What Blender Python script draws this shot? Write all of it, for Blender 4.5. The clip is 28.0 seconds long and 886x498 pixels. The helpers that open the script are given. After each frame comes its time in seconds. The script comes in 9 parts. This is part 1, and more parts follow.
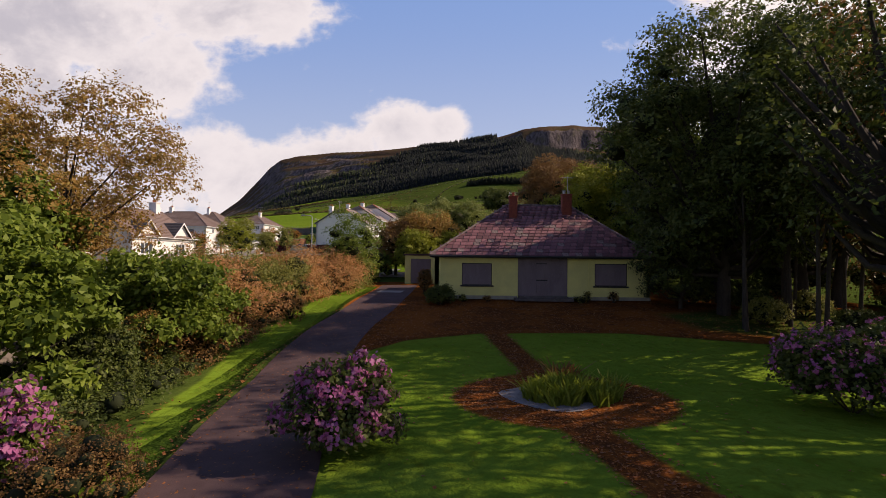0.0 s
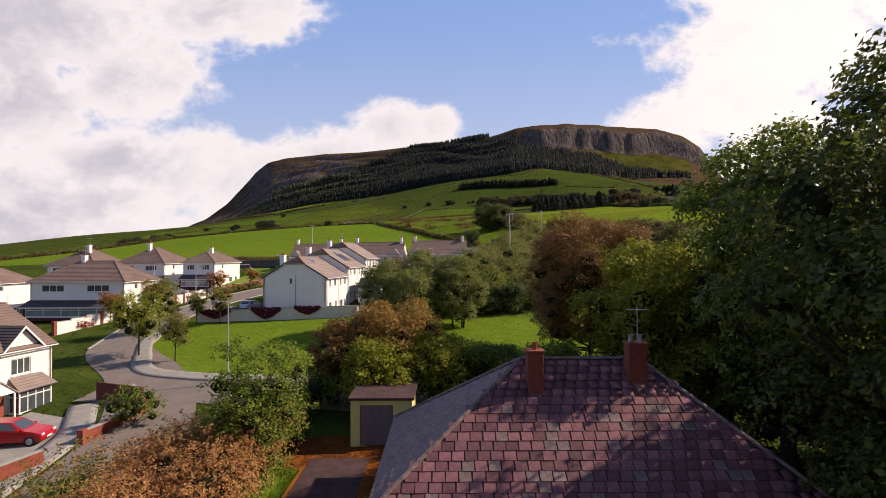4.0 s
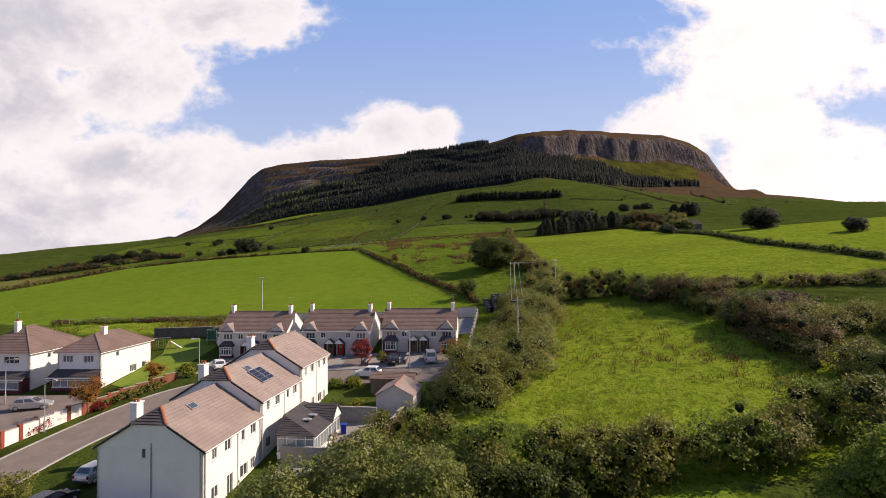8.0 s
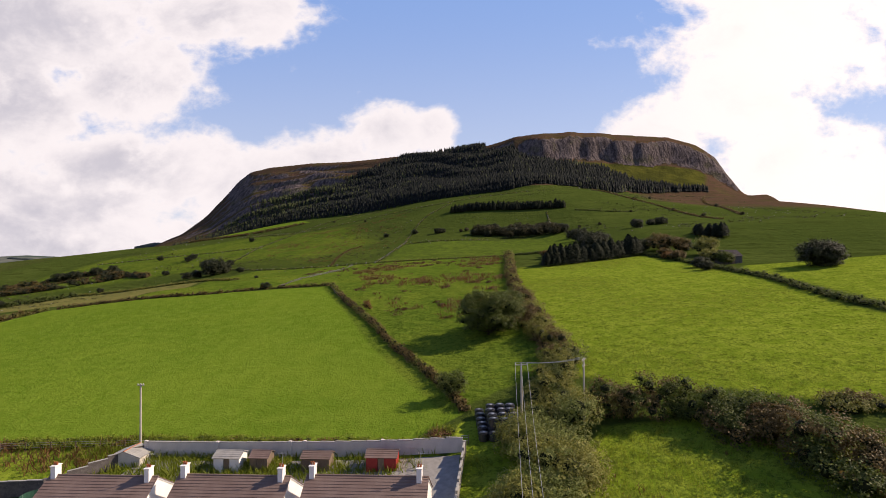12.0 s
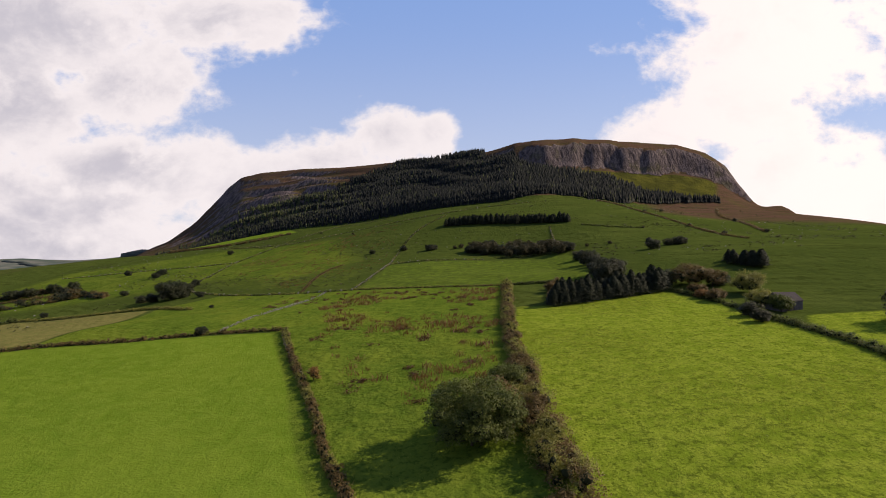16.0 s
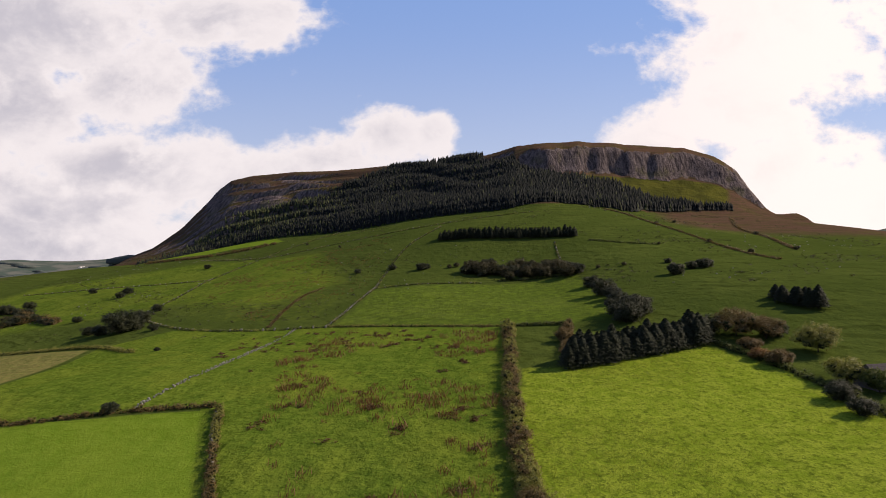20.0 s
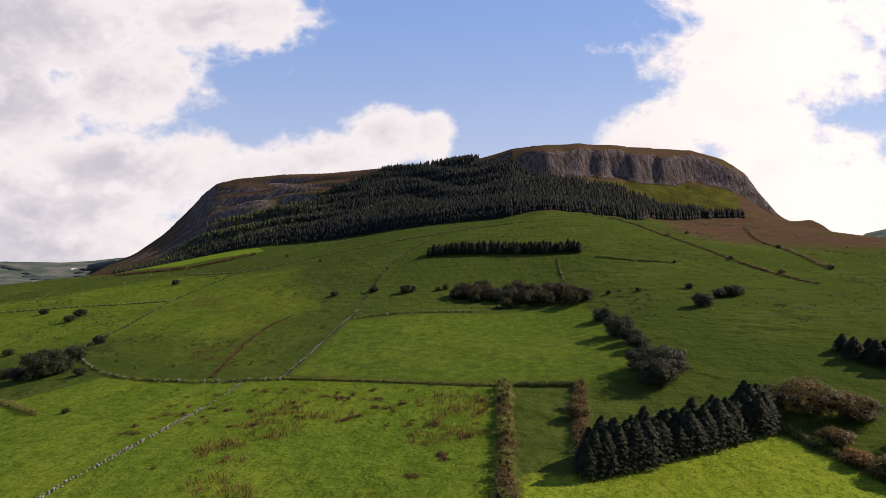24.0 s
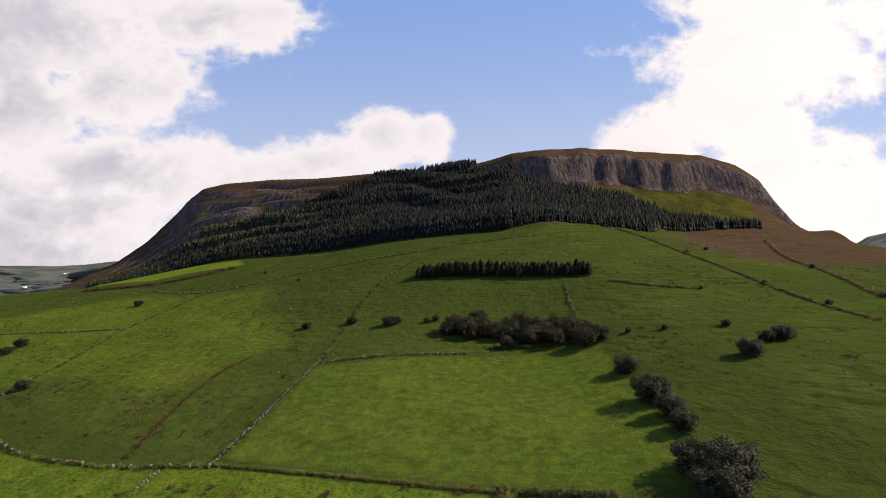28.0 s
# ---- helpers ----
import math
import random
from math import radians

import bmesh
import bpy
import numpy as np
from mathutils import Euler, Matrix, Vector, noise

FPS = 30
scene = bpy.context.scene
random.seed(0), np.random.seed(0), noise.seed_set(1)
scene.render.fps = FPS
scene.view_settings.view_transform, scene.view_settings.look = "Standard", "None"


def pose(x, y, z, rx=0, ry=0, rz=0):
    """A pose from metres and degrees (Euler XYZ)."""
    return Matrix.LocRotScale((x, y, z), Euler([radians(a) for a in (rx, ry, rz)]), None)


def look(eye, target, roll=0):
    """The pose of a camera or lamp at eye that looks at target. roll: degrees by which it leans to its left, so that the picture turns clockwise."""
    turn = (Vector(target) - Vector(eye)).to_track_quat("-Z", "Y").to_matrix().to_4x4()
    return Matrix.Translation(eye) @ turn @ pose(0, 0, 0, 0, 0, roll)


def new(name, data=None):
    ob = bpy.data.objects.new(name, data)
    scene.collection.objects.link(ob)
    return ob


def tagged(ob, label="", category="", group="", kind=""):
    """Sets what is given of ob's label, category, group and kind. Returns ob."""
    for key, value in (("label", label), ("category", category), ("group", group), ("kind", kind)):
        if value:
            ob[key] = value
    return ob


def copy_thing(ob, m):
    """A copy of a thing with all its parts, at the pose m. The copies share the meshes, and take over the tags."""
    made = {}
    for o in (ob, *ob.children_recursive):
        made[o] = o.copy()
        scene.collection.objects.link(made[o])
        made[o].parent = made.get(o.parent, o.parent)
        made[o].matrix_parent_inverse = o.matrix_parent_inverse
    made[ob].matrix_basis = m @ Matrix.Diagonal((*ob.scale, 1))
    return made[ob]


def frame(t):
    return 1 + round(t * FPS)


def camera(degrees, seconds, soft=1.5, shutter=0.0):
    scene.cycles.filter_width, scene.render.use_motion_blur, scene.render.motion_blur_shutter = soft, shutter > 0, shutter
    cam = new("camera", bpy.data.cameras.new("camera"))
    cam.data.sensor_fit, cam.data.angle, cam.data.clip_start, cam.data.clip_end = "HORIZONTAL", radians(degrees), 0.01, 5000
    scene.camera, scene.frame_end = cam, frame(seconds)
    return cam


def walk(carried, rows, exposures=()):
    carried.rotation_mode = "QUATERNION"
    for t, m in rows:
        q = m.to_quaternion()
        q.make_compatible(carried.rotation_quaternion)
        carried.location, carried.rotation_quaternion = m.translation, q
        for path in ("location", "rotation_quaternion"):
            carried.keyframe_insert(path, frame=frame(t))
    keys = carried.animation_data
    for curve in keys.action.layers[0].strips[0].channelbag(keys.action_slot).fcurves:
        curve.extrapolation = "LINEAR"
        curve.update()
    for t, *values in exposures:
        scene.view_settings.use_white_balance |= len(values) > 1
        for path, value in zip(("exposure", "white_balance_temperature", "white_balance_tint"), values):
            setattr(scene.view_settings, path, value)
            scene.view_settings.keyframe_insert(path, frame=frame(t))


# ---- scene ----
cam = camera(80, 28.0, soft=0.9)
PATH = [
    (0, (0.00, 0.00, 2.52), (-1.31, 99.97, 4.63), 0.61),
    (0.5, (-0.00, 1.65, 3.04), (-1.02, 101.62, 5.13), 0.44),
    (1, (0.03, 3.44, 3.76), (-0.70, 103.42, 5.83), 0.27),
    (1.5, (0.12, 5.46, 4.69), (-0.38, 105.43, 6.71), 0.12),
    (2, (0.26, 7.77, 5.84), (-0.09, 107.75, 7.77), 0.01),
    (2.5, (0.51, 10.35, 7.12), (0.24, 110.33, 8.94), -0.07),
    (3, (0.76, 13.28, 8.50), (0.52, 113.27, 10.20), -0.12),
    (3.5, (1.01, 16.27, 9.92), (0.82, 116.25, 11.52), -0.19),
    (5.5, (1.61, 30.31, 15.10), (1.77, 130.29, 17.29), -0.63),
    (6, (1.83, 33.86, 16.54), (2.01, 133.83, 18.84), -0.58),
    (6.5, (2.19, 37.50, 18.01), (2.37, 137.47, 20.41), -0.51),
    (7, (2.65, 41.29, 19.59), (2.79, 141.26, 22.03), -0.43),
    (7.5, (3.21, 45.16, 21.26), (3.27, 145.13, 23.63), -0.38),
    (8, (3.91, 49.19, 22.93), (3.90, 149.17, 25.17), -0.35),
    (8.5, (4.57, 53.29, 24.58), (4.51, 153.27, 26.74), -0.35),
    (9, (5.12, 57.47, 26.19), (5.04, 157.45, 28.32), -0.35),
    (9.5, (5.65, 61.80, 27.80), (5.54, 161.78, 29.95), -0.33),
    (10, (6.11, 66.17, 29.44), (6.01, 166.14, 31.61), -0.32),
    (10.5, (6.50, 70.64, 31.10), (6.47, 170.62, 33.30), -0.35),
    (11, (6.88, 75.27, 32.73), (6.99, 175.24, 34.95), -0.39),
    (11.5, (7.25, 80.12, 34.39), (7.50, 180.10, 36.57), -0.45),
    (12, (7.69, 84.97, 36.07), (8.10, 184.94, 38.20), -0.53),
    (12.5, (8.15, 89.68, 37.67), (8.68, 189.65, 39.79), -0.59),
    (14.5, (11.85, 108.92, 41.63), (12.27, 208.87, 44.54), -0.26),
    (15, (12.33, 113.00, 43.06), (12.70, 212.95, 46.01), -0.22),
    (15.5, (12.79, 117.04, 44.45), (13.15, 217.00, 47.40), -0.17),
    (16, (13.26, 121.24, 45.91), (13.63, 221.20, 48.88), -0.14),
    (16.5, (13.73, 125.58, 47.46), (14.10, 225.53, 50.43), -0.11),
    (17, (14.12, 129.86, 48.94), (14.51, 229.81, 51.89), -0.10),
    (17.5, (14.49, 134.09, 50.46), (14.88, 234.04, 53.40), -0.09),
    (18, (14.81, 138.27, 52.00), (15.20, 238.23, 54.93), -0.09),
    (18.5, (15.18, 142.46, 53.52), (15.61, 242.42, 56.45), -0.10),
    (19, (15.60, 146.68, 54.99), (16.08, 246.64, 57.91), -0.10),
    (19.5, (16.10, 150.95, 56.49), (16.63, 250.91, 59.42), -0.10),
    (20, (16.65, 155.29, 57.95), (17.23, 255.24, 60.88), -0.11),
    (20.5, (17.30, 159.72, 59.42), (17.97, 259.67, 62.34), -0.12),
    (21, (17.89, 164.15, 60.84), (18.65, 264.10, 63.73), -0.14),
    (21.5, (18.47, 168.54, 62.26), (19.31, 268.50, 65.12), -0.16),
    (23.5, (21.27, 186.27, 67.85), (22.27, 286.22, 70.69), -0.17),
    (24, (21.82, 190.89, 69.23), (22.86, 290.85, 72.07), -0.16),
    (24.5, (22.37, 195.54, 70.62), (23.46, 295.49, 73.47), -0.16),
    (25, (22.92, 200.24, 72.02), (24.06, 300.20, 74.89), -0.17),
    (25.5, (23.48, 204.96, 73.39), (24.70, 304.91, 76.29), -0.19),
    (26, (24.04, 209.69, 74.78), (25.30, 309.63, 77.72), -0.21),
    (26.5, (24.64, 214.39, 76.18), (25.94, 314.33, 79.19), -0.21),
    (27, (25.20, 219.01, 77.53), (26.53, 318.96, 80.62), -0.20),
    (27.5, (25.73, 223.55, 78.85), (27.06, 323.49, 82.03), -0.19),
    (28, (26.18, 228.04, 80.09), (27.48, 327.98, 83.35), -0.18),
]
walk(cam, [(t, look(eye, target, roll)) for t, eye, target, roll in PATH], [(0, 0.06, 7600, 22), (2, 0.08, 7600, 22), (5.5, 0.25, 7500, 20), (12, 0.24, 7500, 20), (18, 0.13, 7500, 20), (28, 0.2, 7450, 19)])

# ---- world, sun and sky ----
SUN_TO = Vector((0.79, 0.17, 0.59)).normalized()
SUN_EL = math.asin(SUN_TO.z)
SUN_AZ = math.atan2(SUN_TO.x, SUN_TO.y)


class Nodes:
    """Short hand for building a node tree."""

    def __init__(self, tree):
        self.t = tree

    def n(self, kind, **props):
        node = self.t.nodes.new(kind)
        for key, value in props.items():
            if key == "op":
                node.operation = value
            elif key == "blend":
                node.blend_type = value
            elif key == "dtype":
                node.data_type = value
        return node

    def put(self, sock, value):
        if isinstance(value, bpy.types.NodeSocket):
            self.t.links.new(value, sock)
        else:
            sock.default_value = value

    def math(self, op, a, b=0.0, c=0.0, clamp=False):
        node = self.n("ShaderNodeMath", op=op)
        node.use_clamp = clamp
        for k, v in enumerate((a, b, c)):
            self.put(node.inputs[k], v)
        return node.outputs[0]

    def step(self, v, lo, hi):
        node = self.n("ShaderNodeMapRange")
        node.interpolation_type = "SMOOTHSTEP"
        self.put(node.inputs[0], v)
        node.inputs[1].default_value, node.inputs[2].default_value = lo, hi
        return node.outputs[0]

    def mix(self, f, a, b, blend="MIX"):
        node = self.n("ShaderNodeMix", dtype="RGBA", blend=blend)
        self.put(node.inputs[0], f)
        for sock, v in ((node.inputs[6], a), (node.inputs[7], b)):
            self.put(sock, v if isinstance(v, bpy.types.NodeSocket) else (*v, 1.0))
        return node.outputs[2]

    def noise(self, vec, scale, detail=4.0, rough=0.55, warp=0.0):
        node = self.n("ShaderNodeTexNoise")
        self.put(node.inputs["Vector"], vec)
        node.inputs["Scale"].default_value = scale
        node.inputs["Detail"].default_value = detail
        node.inputs["Roughness"].default_value = rough
        node.inputs["Distortion"].default_value = warp
        return node.outputs[0]

    def attr(self, name):
        node = self.n("ShaderNodeAttribute")
        node.attribute_name = name
        return node.outputs["Fac"]


def build_world():
    world = bpy.data.worlds.new("sky")
    scene.world = world
    world.use_nodes = True
    k = Nodes(world.node_tree)
    world.node_tree.nodes.clear()
    out = k.n("ShaderNodeOutputWorld")
    back = k.n("ShaderNodeBackground")
    sky = k.n("ShaderNodeTexSky")
    sky.sky_type = "NISHITA"
    sky.sun_disc = False
    sky.sun_elevation, sky.sun_rotation = SUN_EL, SUN_AZ
    sky.air_density, sky.dust_density, sky.ozone_density = 1.0, 0.4, 1.0
    co = k.n("ShaderNodeTexCoord").outputs["Generated"]
    sep = k.n("ShaderNodeSeparateXYZ")
    k.put(sep.inputs[0], co)
    ahead = k.math("MAXIMUM", k.math("ABSOLUTE", sep.outputs[1]), 0.08)
    u = k.math("DIVIDE", sep.outputs[0], ahead)
    v = k.math("DIVIDE", sep.outputs[2], ahead)
    vec = k.n("ShaderNodeCombineXYZ")
    k.put(vec.inputs[0], u)
    k.put(vec.inputs[1], k.math("MULTIPLY", v, 1.35))
    uv = vec.outputs[0]
    # cloud banks: centre u, v, half widths
    banks = ((-0.80, 0.45, 0.40, 0.17), (-0.44, 0.475, 0.20, 0.075), (-0.60, 0.34, 0.16, 0.10), (-0.84, 0.30, 0.26, 0.14), (-0.66, 0.19, 0.15, 0.075),
             (-0.82, 0.10, 0.40, 0.12), (-0.50, 0.16, 0.15, 0.08), (-0.70, 0.02, 0.45, 0.09), (-0.40, 0.14, 0.14, 0.07), (-0.10, 0.245, 0.085, 0.060), (-0.20, 0.20, 0.13, 0.055),
             (-0.01, 0.25, 0.045, 0.05), (-0.30, 0.17, 0.12, 0.05),
             (0.64, 0.44, 0.24, 0.22), (0.54, 0.28, 0.16, 0.09), (0.84, 0.12, 0.40, 0.13), (0.42, 0.235, 0.11, 0.055), (0.66, 0.19, 0.16, 0.08),
             (1.1, 0.6, 0.3, 0.25), (-1.3, 0.5, 0.5, 0.3))
    dens = None
    for cu, cv, ru, rv in banks:
        a = k.math("DIVIDE", k.math("SUBTRACT", u, cu), ru)
        b = k.math("DIVIDE", k.math("SUBTRACT", v, cv), rv)
        d = k.math("SUBTRACT", 1.0, k.math("SQRT", k.math("ADD", k.math("MULTIPLY", a, a), k.math("MULTIPLY", b, b))))
        dens = d if dens is None else k.math("SMOOTH_MAX", dens, d, 0.35)
    dens = k.math("MAXIMUM", dens, -1.2)
    wisp = k.noise(uv, 5.5, 9.0, 0.58, 0.25)
    puff = k.noise(uv, 14.0, 6.0, 0.6)
    heap = k.math("ABSOLUTE", k.math("SUBTRACT", k.math("MULTIPLY", k.noise(uv, 9.0, 5.0, 0.55), 2.0), 1.0))
    field = k.math("ADD", dens, k.math("MULTIPLY", k.math("SUBTRACT", wisp, 0.5), 1.6))
    field = k.math("ADD", field, k.math("MULTIPLY", k.math("SUBTRACT", puff, 0.5), 0.8))
    field = k.math("ADD", field, k.math("MULTIPLY", k.math("SUBTRACT", 0.22, heap), 0.9))
    cover = k.step(field, -0.10, 0.42)
    shade_in = k.math("ADD", k.noise(uv, 4.4, 8.0, 0.62, 0.5), k.math("ADD", k.math("MULTIPLY", u, 0.12), k.math("MULTIPLY", k.math("SUBTRACT", 0.2, heap), 0.35)))
    bright = k.step(shade_in, 0.30, 0.70)
    thick = k.step(field, 0.3, 1.0)
    grey = k.mix(k.math("MULTIPLY", thick, k.math("SUBTRACT", 1.0, bright)), (7.1, 7.5, 8.2), (4.5, 4.9, 5.9))
    grey = k.mix(k.math("MULTIPLY", k.step(u, 0.1, 0.8), 0.8), grey, (9.0, 9.0, 9.1))
    # the air brightens towards the horizon
    low = k.step(v, 0.0, 0.55)
    blue = k.mix(0.72, sky.outputs[0], k.mix(low, (4.6, 5.8, 8.0), (1.9, 3.8, 8.2)))
    full = k.mix(cover, blue, grey)
    # clear deep blue overhead, and behind, away from the sun
    deep = k.mix(0.5, sky.outputs[0], (0.9, 1.8, 5.0))
    full = k.mix(k.step(sep.outputs[2], 0.46, 0.66), full, deep)
    full = k.mix(k.step(sep.outputs[1], 0.30, -0.10), full, k.mix(low, (5.2, 5.7, 6.8), deep))
    ground = k.step(sep.outputs[2], -0.06, -0.01)
    full = k.mix(ground, (0.9, 1.0, 0.8), full)
    k.put(back.inputs[0], full)
    back.inputs[1].default_value = 0.105
    k.put(out.inputs[0], back.outputs[0])


build_world()
sun = new("sun", bpy.data.lights.new("sun", "SUN"))
sun.data.energy, sun.data.angle, sun.data.color = 5.0, radians(0.55), (1.0, 0.92, 0.78)
sun.matrix_world = look(SUN_TO * 200, (0, 0, 0))

# ---- materials ----
def material(name, cols, rough=0.8, scale=4.0, fine=40.0, bump=0.25, metal=0.0, spec=0.3, warp=0.3, vary=0.0, stretch=(1, 1, 1), depth=0.02, island=False):
    """Colours mixed by a coarse and a fine noise, with relief from both; vary: spread between pieces."""
    m = bpy.data.materials.new(name)
    m.use_nodes = True
    k = Nodes(m.node_tree)
    bsdf = m.node_tree.nodes["Principled BSDF"]
    co = k.n("ShaderNodeTexCoord").outputs["Object"]
    mp = k.n("ShaderNodeMapping")
    k.put(mp.inputs[0], co)
    mp.inputs[3].default_value = stretch
    big = k.noise(mp.outputs[0], scale, 5.0, 0.6, warp)
    small = k.noise(mp.outputs[0], fine, 3.0, 0.6)
    col = k.mix(k.step(big, 0.34, 0.68), cols[0], cols[1])
    if len(cols) > 2:
        col = k.mix(k.math("MULTIPLY", k.step(small, 0.52, 0.72), 0.8), col, cols[2])
    if vary:
        rnd = k.n("ShaderNodeNewGeometry").outputs["Random Per Island"] if island else k.n("ShaderNodeObjectInfo").outputs["Random"]
        lum = k.math("ADD", 1.0 - vary, k.math("MULTIPLY", rnd, 2 * vary))
        both = k.n("ShaderNodeCombineXYZ")
        for i in range(3):
            k.put(both.inputs[i], lum)
        col = k.mix(1.0, col, both.outputs[0], "MULTIPLY")
    k.put(bsdf.inputs["Base Color"], col)
    bsdf.inputs["Roughness"].default_value = rough
    bsdf.inputs["Metallic"].default_value = metal
    bsdf.inputs["Specular IOR Level"].default_value = spec
    if bump:
        bp = k.n("ShaderNodeBump")
        bp.inputs["Strength"].default_value = bump
        bp.inputs["Distance"].default_value = depth
        k.put(bp.inputs["Height"], k.math("ADD", big, k.math("MULTIPLY", small, 0.6)))
        k.put(bsdf.inputs["Normal"], bp.outputs[0])
    return m


def leaf_material(name, cols, clear=0.3, rough=0.6):
    """Leaves that differ one from the next, lit through a little."""
    m = bpy.data.materials.new(name)
    m.use_nodes = True
    k = Nodes(m.node_tree)
    bsdf = m.node_tree.nodes["Principled BSDF"]
    out = m.node_tree.nodes["Material Output"]
    rnd = k.n("ShaderNodeNewGeometry").outputs["Random Per Island"]
    co = k.n("ShaderNodeTexCoord").outputs["Object"]
    big = k.noise(co, 0.45, 3.0, 0.6)
    f = k.math("ADD", k.math("MULTIPLY", rnd, 0.6), k.math("MULTIPLY", k.math("SUBTRACT", big, 0.28), 0.9), clamp=True)
    ramp = k.n("ShaderNodeValToRGB")
    e = ramp.color_ramp.elements
    while len(e) < len(cols):
        e.new(0.5)
    for i, c in enumerate(cols):
        e[i].position = i / (len(cols) - 1)
        e[i].color = (*c, 1)
    k.put(ramp.inputs[0], f)
    k.put(bsdf.inputs["Base Color"], ramp.outputs[0])
    bsdf.inputs["Roughness"].default_value = rough
    bsdf.inputs["Specular IOR Level"].default_value = 0.25
    tr = k.n("ShaderNodeBsdfTranslucent")
    k.put(tr.inputs[0], ramp.outputs[0])
    mx = k.n("ShaderNodeMixShader")
    mx.inputs[0].default_value = clear
    k.put(mx.inputs[1], bsdf.outputs[0])
    k.put(mx.inputs[2], tr.outputs[0])
    k.put(out.inputs[0], mx.outputs[0])
    return m


def glass_material(name, tint=(0.03, 0.035, 0.04)):
    m = bpy.data.materials.new(name)
    m.use_nodes = True
    b = m.node_tree.nodes["Principled BSDF"]
    k = Nodes(m.node_tree)
    co = k.n("ShaderNodeTexCoord").outputs["Object"]
    k.put(b.inputs["Base Color"], k.mix(k.noise(co, 1.3), tint, tuple(v * 3 for v in tint)))
    b.inputs["Roughness"].default_value = 0.06
    b.inputs["Specular IOR Level"].default_value = 0.8
    return m


def ground_material():
    """Grass of several kinds, heath, bare rock and far plain, told apart by what grows there; the hill pasture's colour
    holds cloud shade, the plain's holds haze.
    """
    m = bpy.data.materials.new("ground_cover")
    m.use_nodes = True
    k = Nodes(m.node_tree)
    bsdf = m.node_tree.nodes["Principled BSDF"]
    co = k.n("ShaderNodeTexCoord").outputs["Object"]
    n1 = k.noise(co, 0.035, 5.0, 0.6)
    n2 = k.noise(co, 0.35, 5.0, 0.65, 0.4)
    n3 = k.noise(co, 2.6, 4.0, 0.65)
    n4 = k.noise(co, 14.0, 2.0, 0.6)
    grain = k.step(k.math("ADD", k.math("MULTIPLY", n3, 0.6), k.math("MULTIPLY", n4, 0.4)), 0.36, 0.66)
    mown = k.mix(k.step(n2, 0.35, 0.7), (0.098, 0.172, 0.016), (0.136, 0.212, 0.024))
    mown = k.mix(k.math("MULTIPLY", grain, 0.45), mown, (0.100, 0.134, 0.012))
    mown = k.mix(k.math("MULTIPLY", k.step(n1, 0.45, 0.7), 0.35), mown, (0.160, 0.220, 0.024))
    mown = k.mix(k.math("MULTIPLY", k.step(n3, 0.52, 0.70), 0.5), mown, (0.078, 0.108, 0.010))
    # Hill pasture is darker than other grass: cloud shadow is painted into it.
    past = k.mix(k.step(n1, 0.38, 0.64), (0.039, 0.061, 0.013), (0.058, 0.082, 0.018))
    past = k.mix(k.math("MULTIPLY", k.step(n2, 0.5, 0.72), 0.55), past, (0.022, 0.036, 0.006))
    past = k.mix(k.math("MULTIPLY", grain, 0.4), past, (0.086, 0.112, 0.020))
    dots = k.n("ShaderNodeTexVoronoi")
    k.put(dots.inputs["Vector"], co)
    dots.inputs["Scale"].default_value = 0.16
    spot = k.math("MULTIPLY", k.math("SUBTRACT", 1.0, k.step(dots.outputs["Distance"], 0.14, 0.30)), k.step(n1, 0.40, 0.52))
    past = k.mix(k.math("MULTIPLY", spot, 0.4), past, (0.016, 0.024, 0.005))
    # sheep-trodden terraces along the slope
    mz = k.n("ShaderNodeMapping")
    k.put(mz.inputs[0], co)
    mz.inputs[3].default_value = (0.05, 0.05, 1.6)
    ledge = k.noise(mz.outputs[0], 0.8, 3.0, 0.55, 0.3)
    past = k.mix(k.math("MULTIPLY", k.math("MULTIPLY", k.step(ledge, 0.50, 0.60), k.step(n1, 0.42, 0.58)), 0.5), past, (0.024, 0.038, 0.008))
    rank = k.mix(k.step(n2, 0.36, 0.62), (0.150, 0.226, 0.018), (0.218, 0.282, 0.032))
    rank = k.mix(k.math("MULTIPLY", grain, 0.6), rank, (0.115, 0.150, 0.014))
    rank = k.mix(k.math("MULTIPLY", k.step(k.noise(co, 0.9, 4.0, 0.65), 0.52, 0.64), 0.8), rank, (0.072, 0.104, 0.012))
    rank = k.mix(k.math("MULTIPLY", k.step(k.noise(co, 2.1, 3.0, 0.6, 0.5), 0.54, 0.62), 0.6), rank, (0.064, 0.096, 0.011))
    meadow = k.mix(k.step(n2, 0.34, 0.66), (0.066, 0.112, 0.013), (0.104, 0.152, 0.019))
    meadow = k.mix(k.math("MULTIPLY", k.step(n1, 0.44, 0.62), 0.6), meadow, (0.138, 0.178, 0.022))
    meadow = k.mix(k.math("MULTIPLY", k.step(k.noise(co, 1.1, 4.0, 0.7, 0.6), 0.50, 0.62), 0.65), meadow, (0.034, 0.062, 0.007))
    heath = k.mix(k.step(n1, 0.46, 0.70), (0.096, 0.056, 0.038), (0.086, 0.066, 0.030))
    heath = k.mix(k.math("MULTIPLY", k.step(ledge, 0.46, 0.6), 0.6), heath, (0.052, 0.048, 0.018))
    heath = k.mix(k.math("MULTIPLY", k.step(n2, 0.45, 0.7), 0.6), heath, (0.060, 0.045, 0.028))
    # limestone, darker down the joints
    mp = k.n("ShaderNodeMapping")
    k.put(mp.inputs[0], co)
    mp.inputs[3].default_value = (1.6, 1.6, 0.13)
    r1 = k.noise(mp.outputs[0], 0.13, 7.0, 0.72)
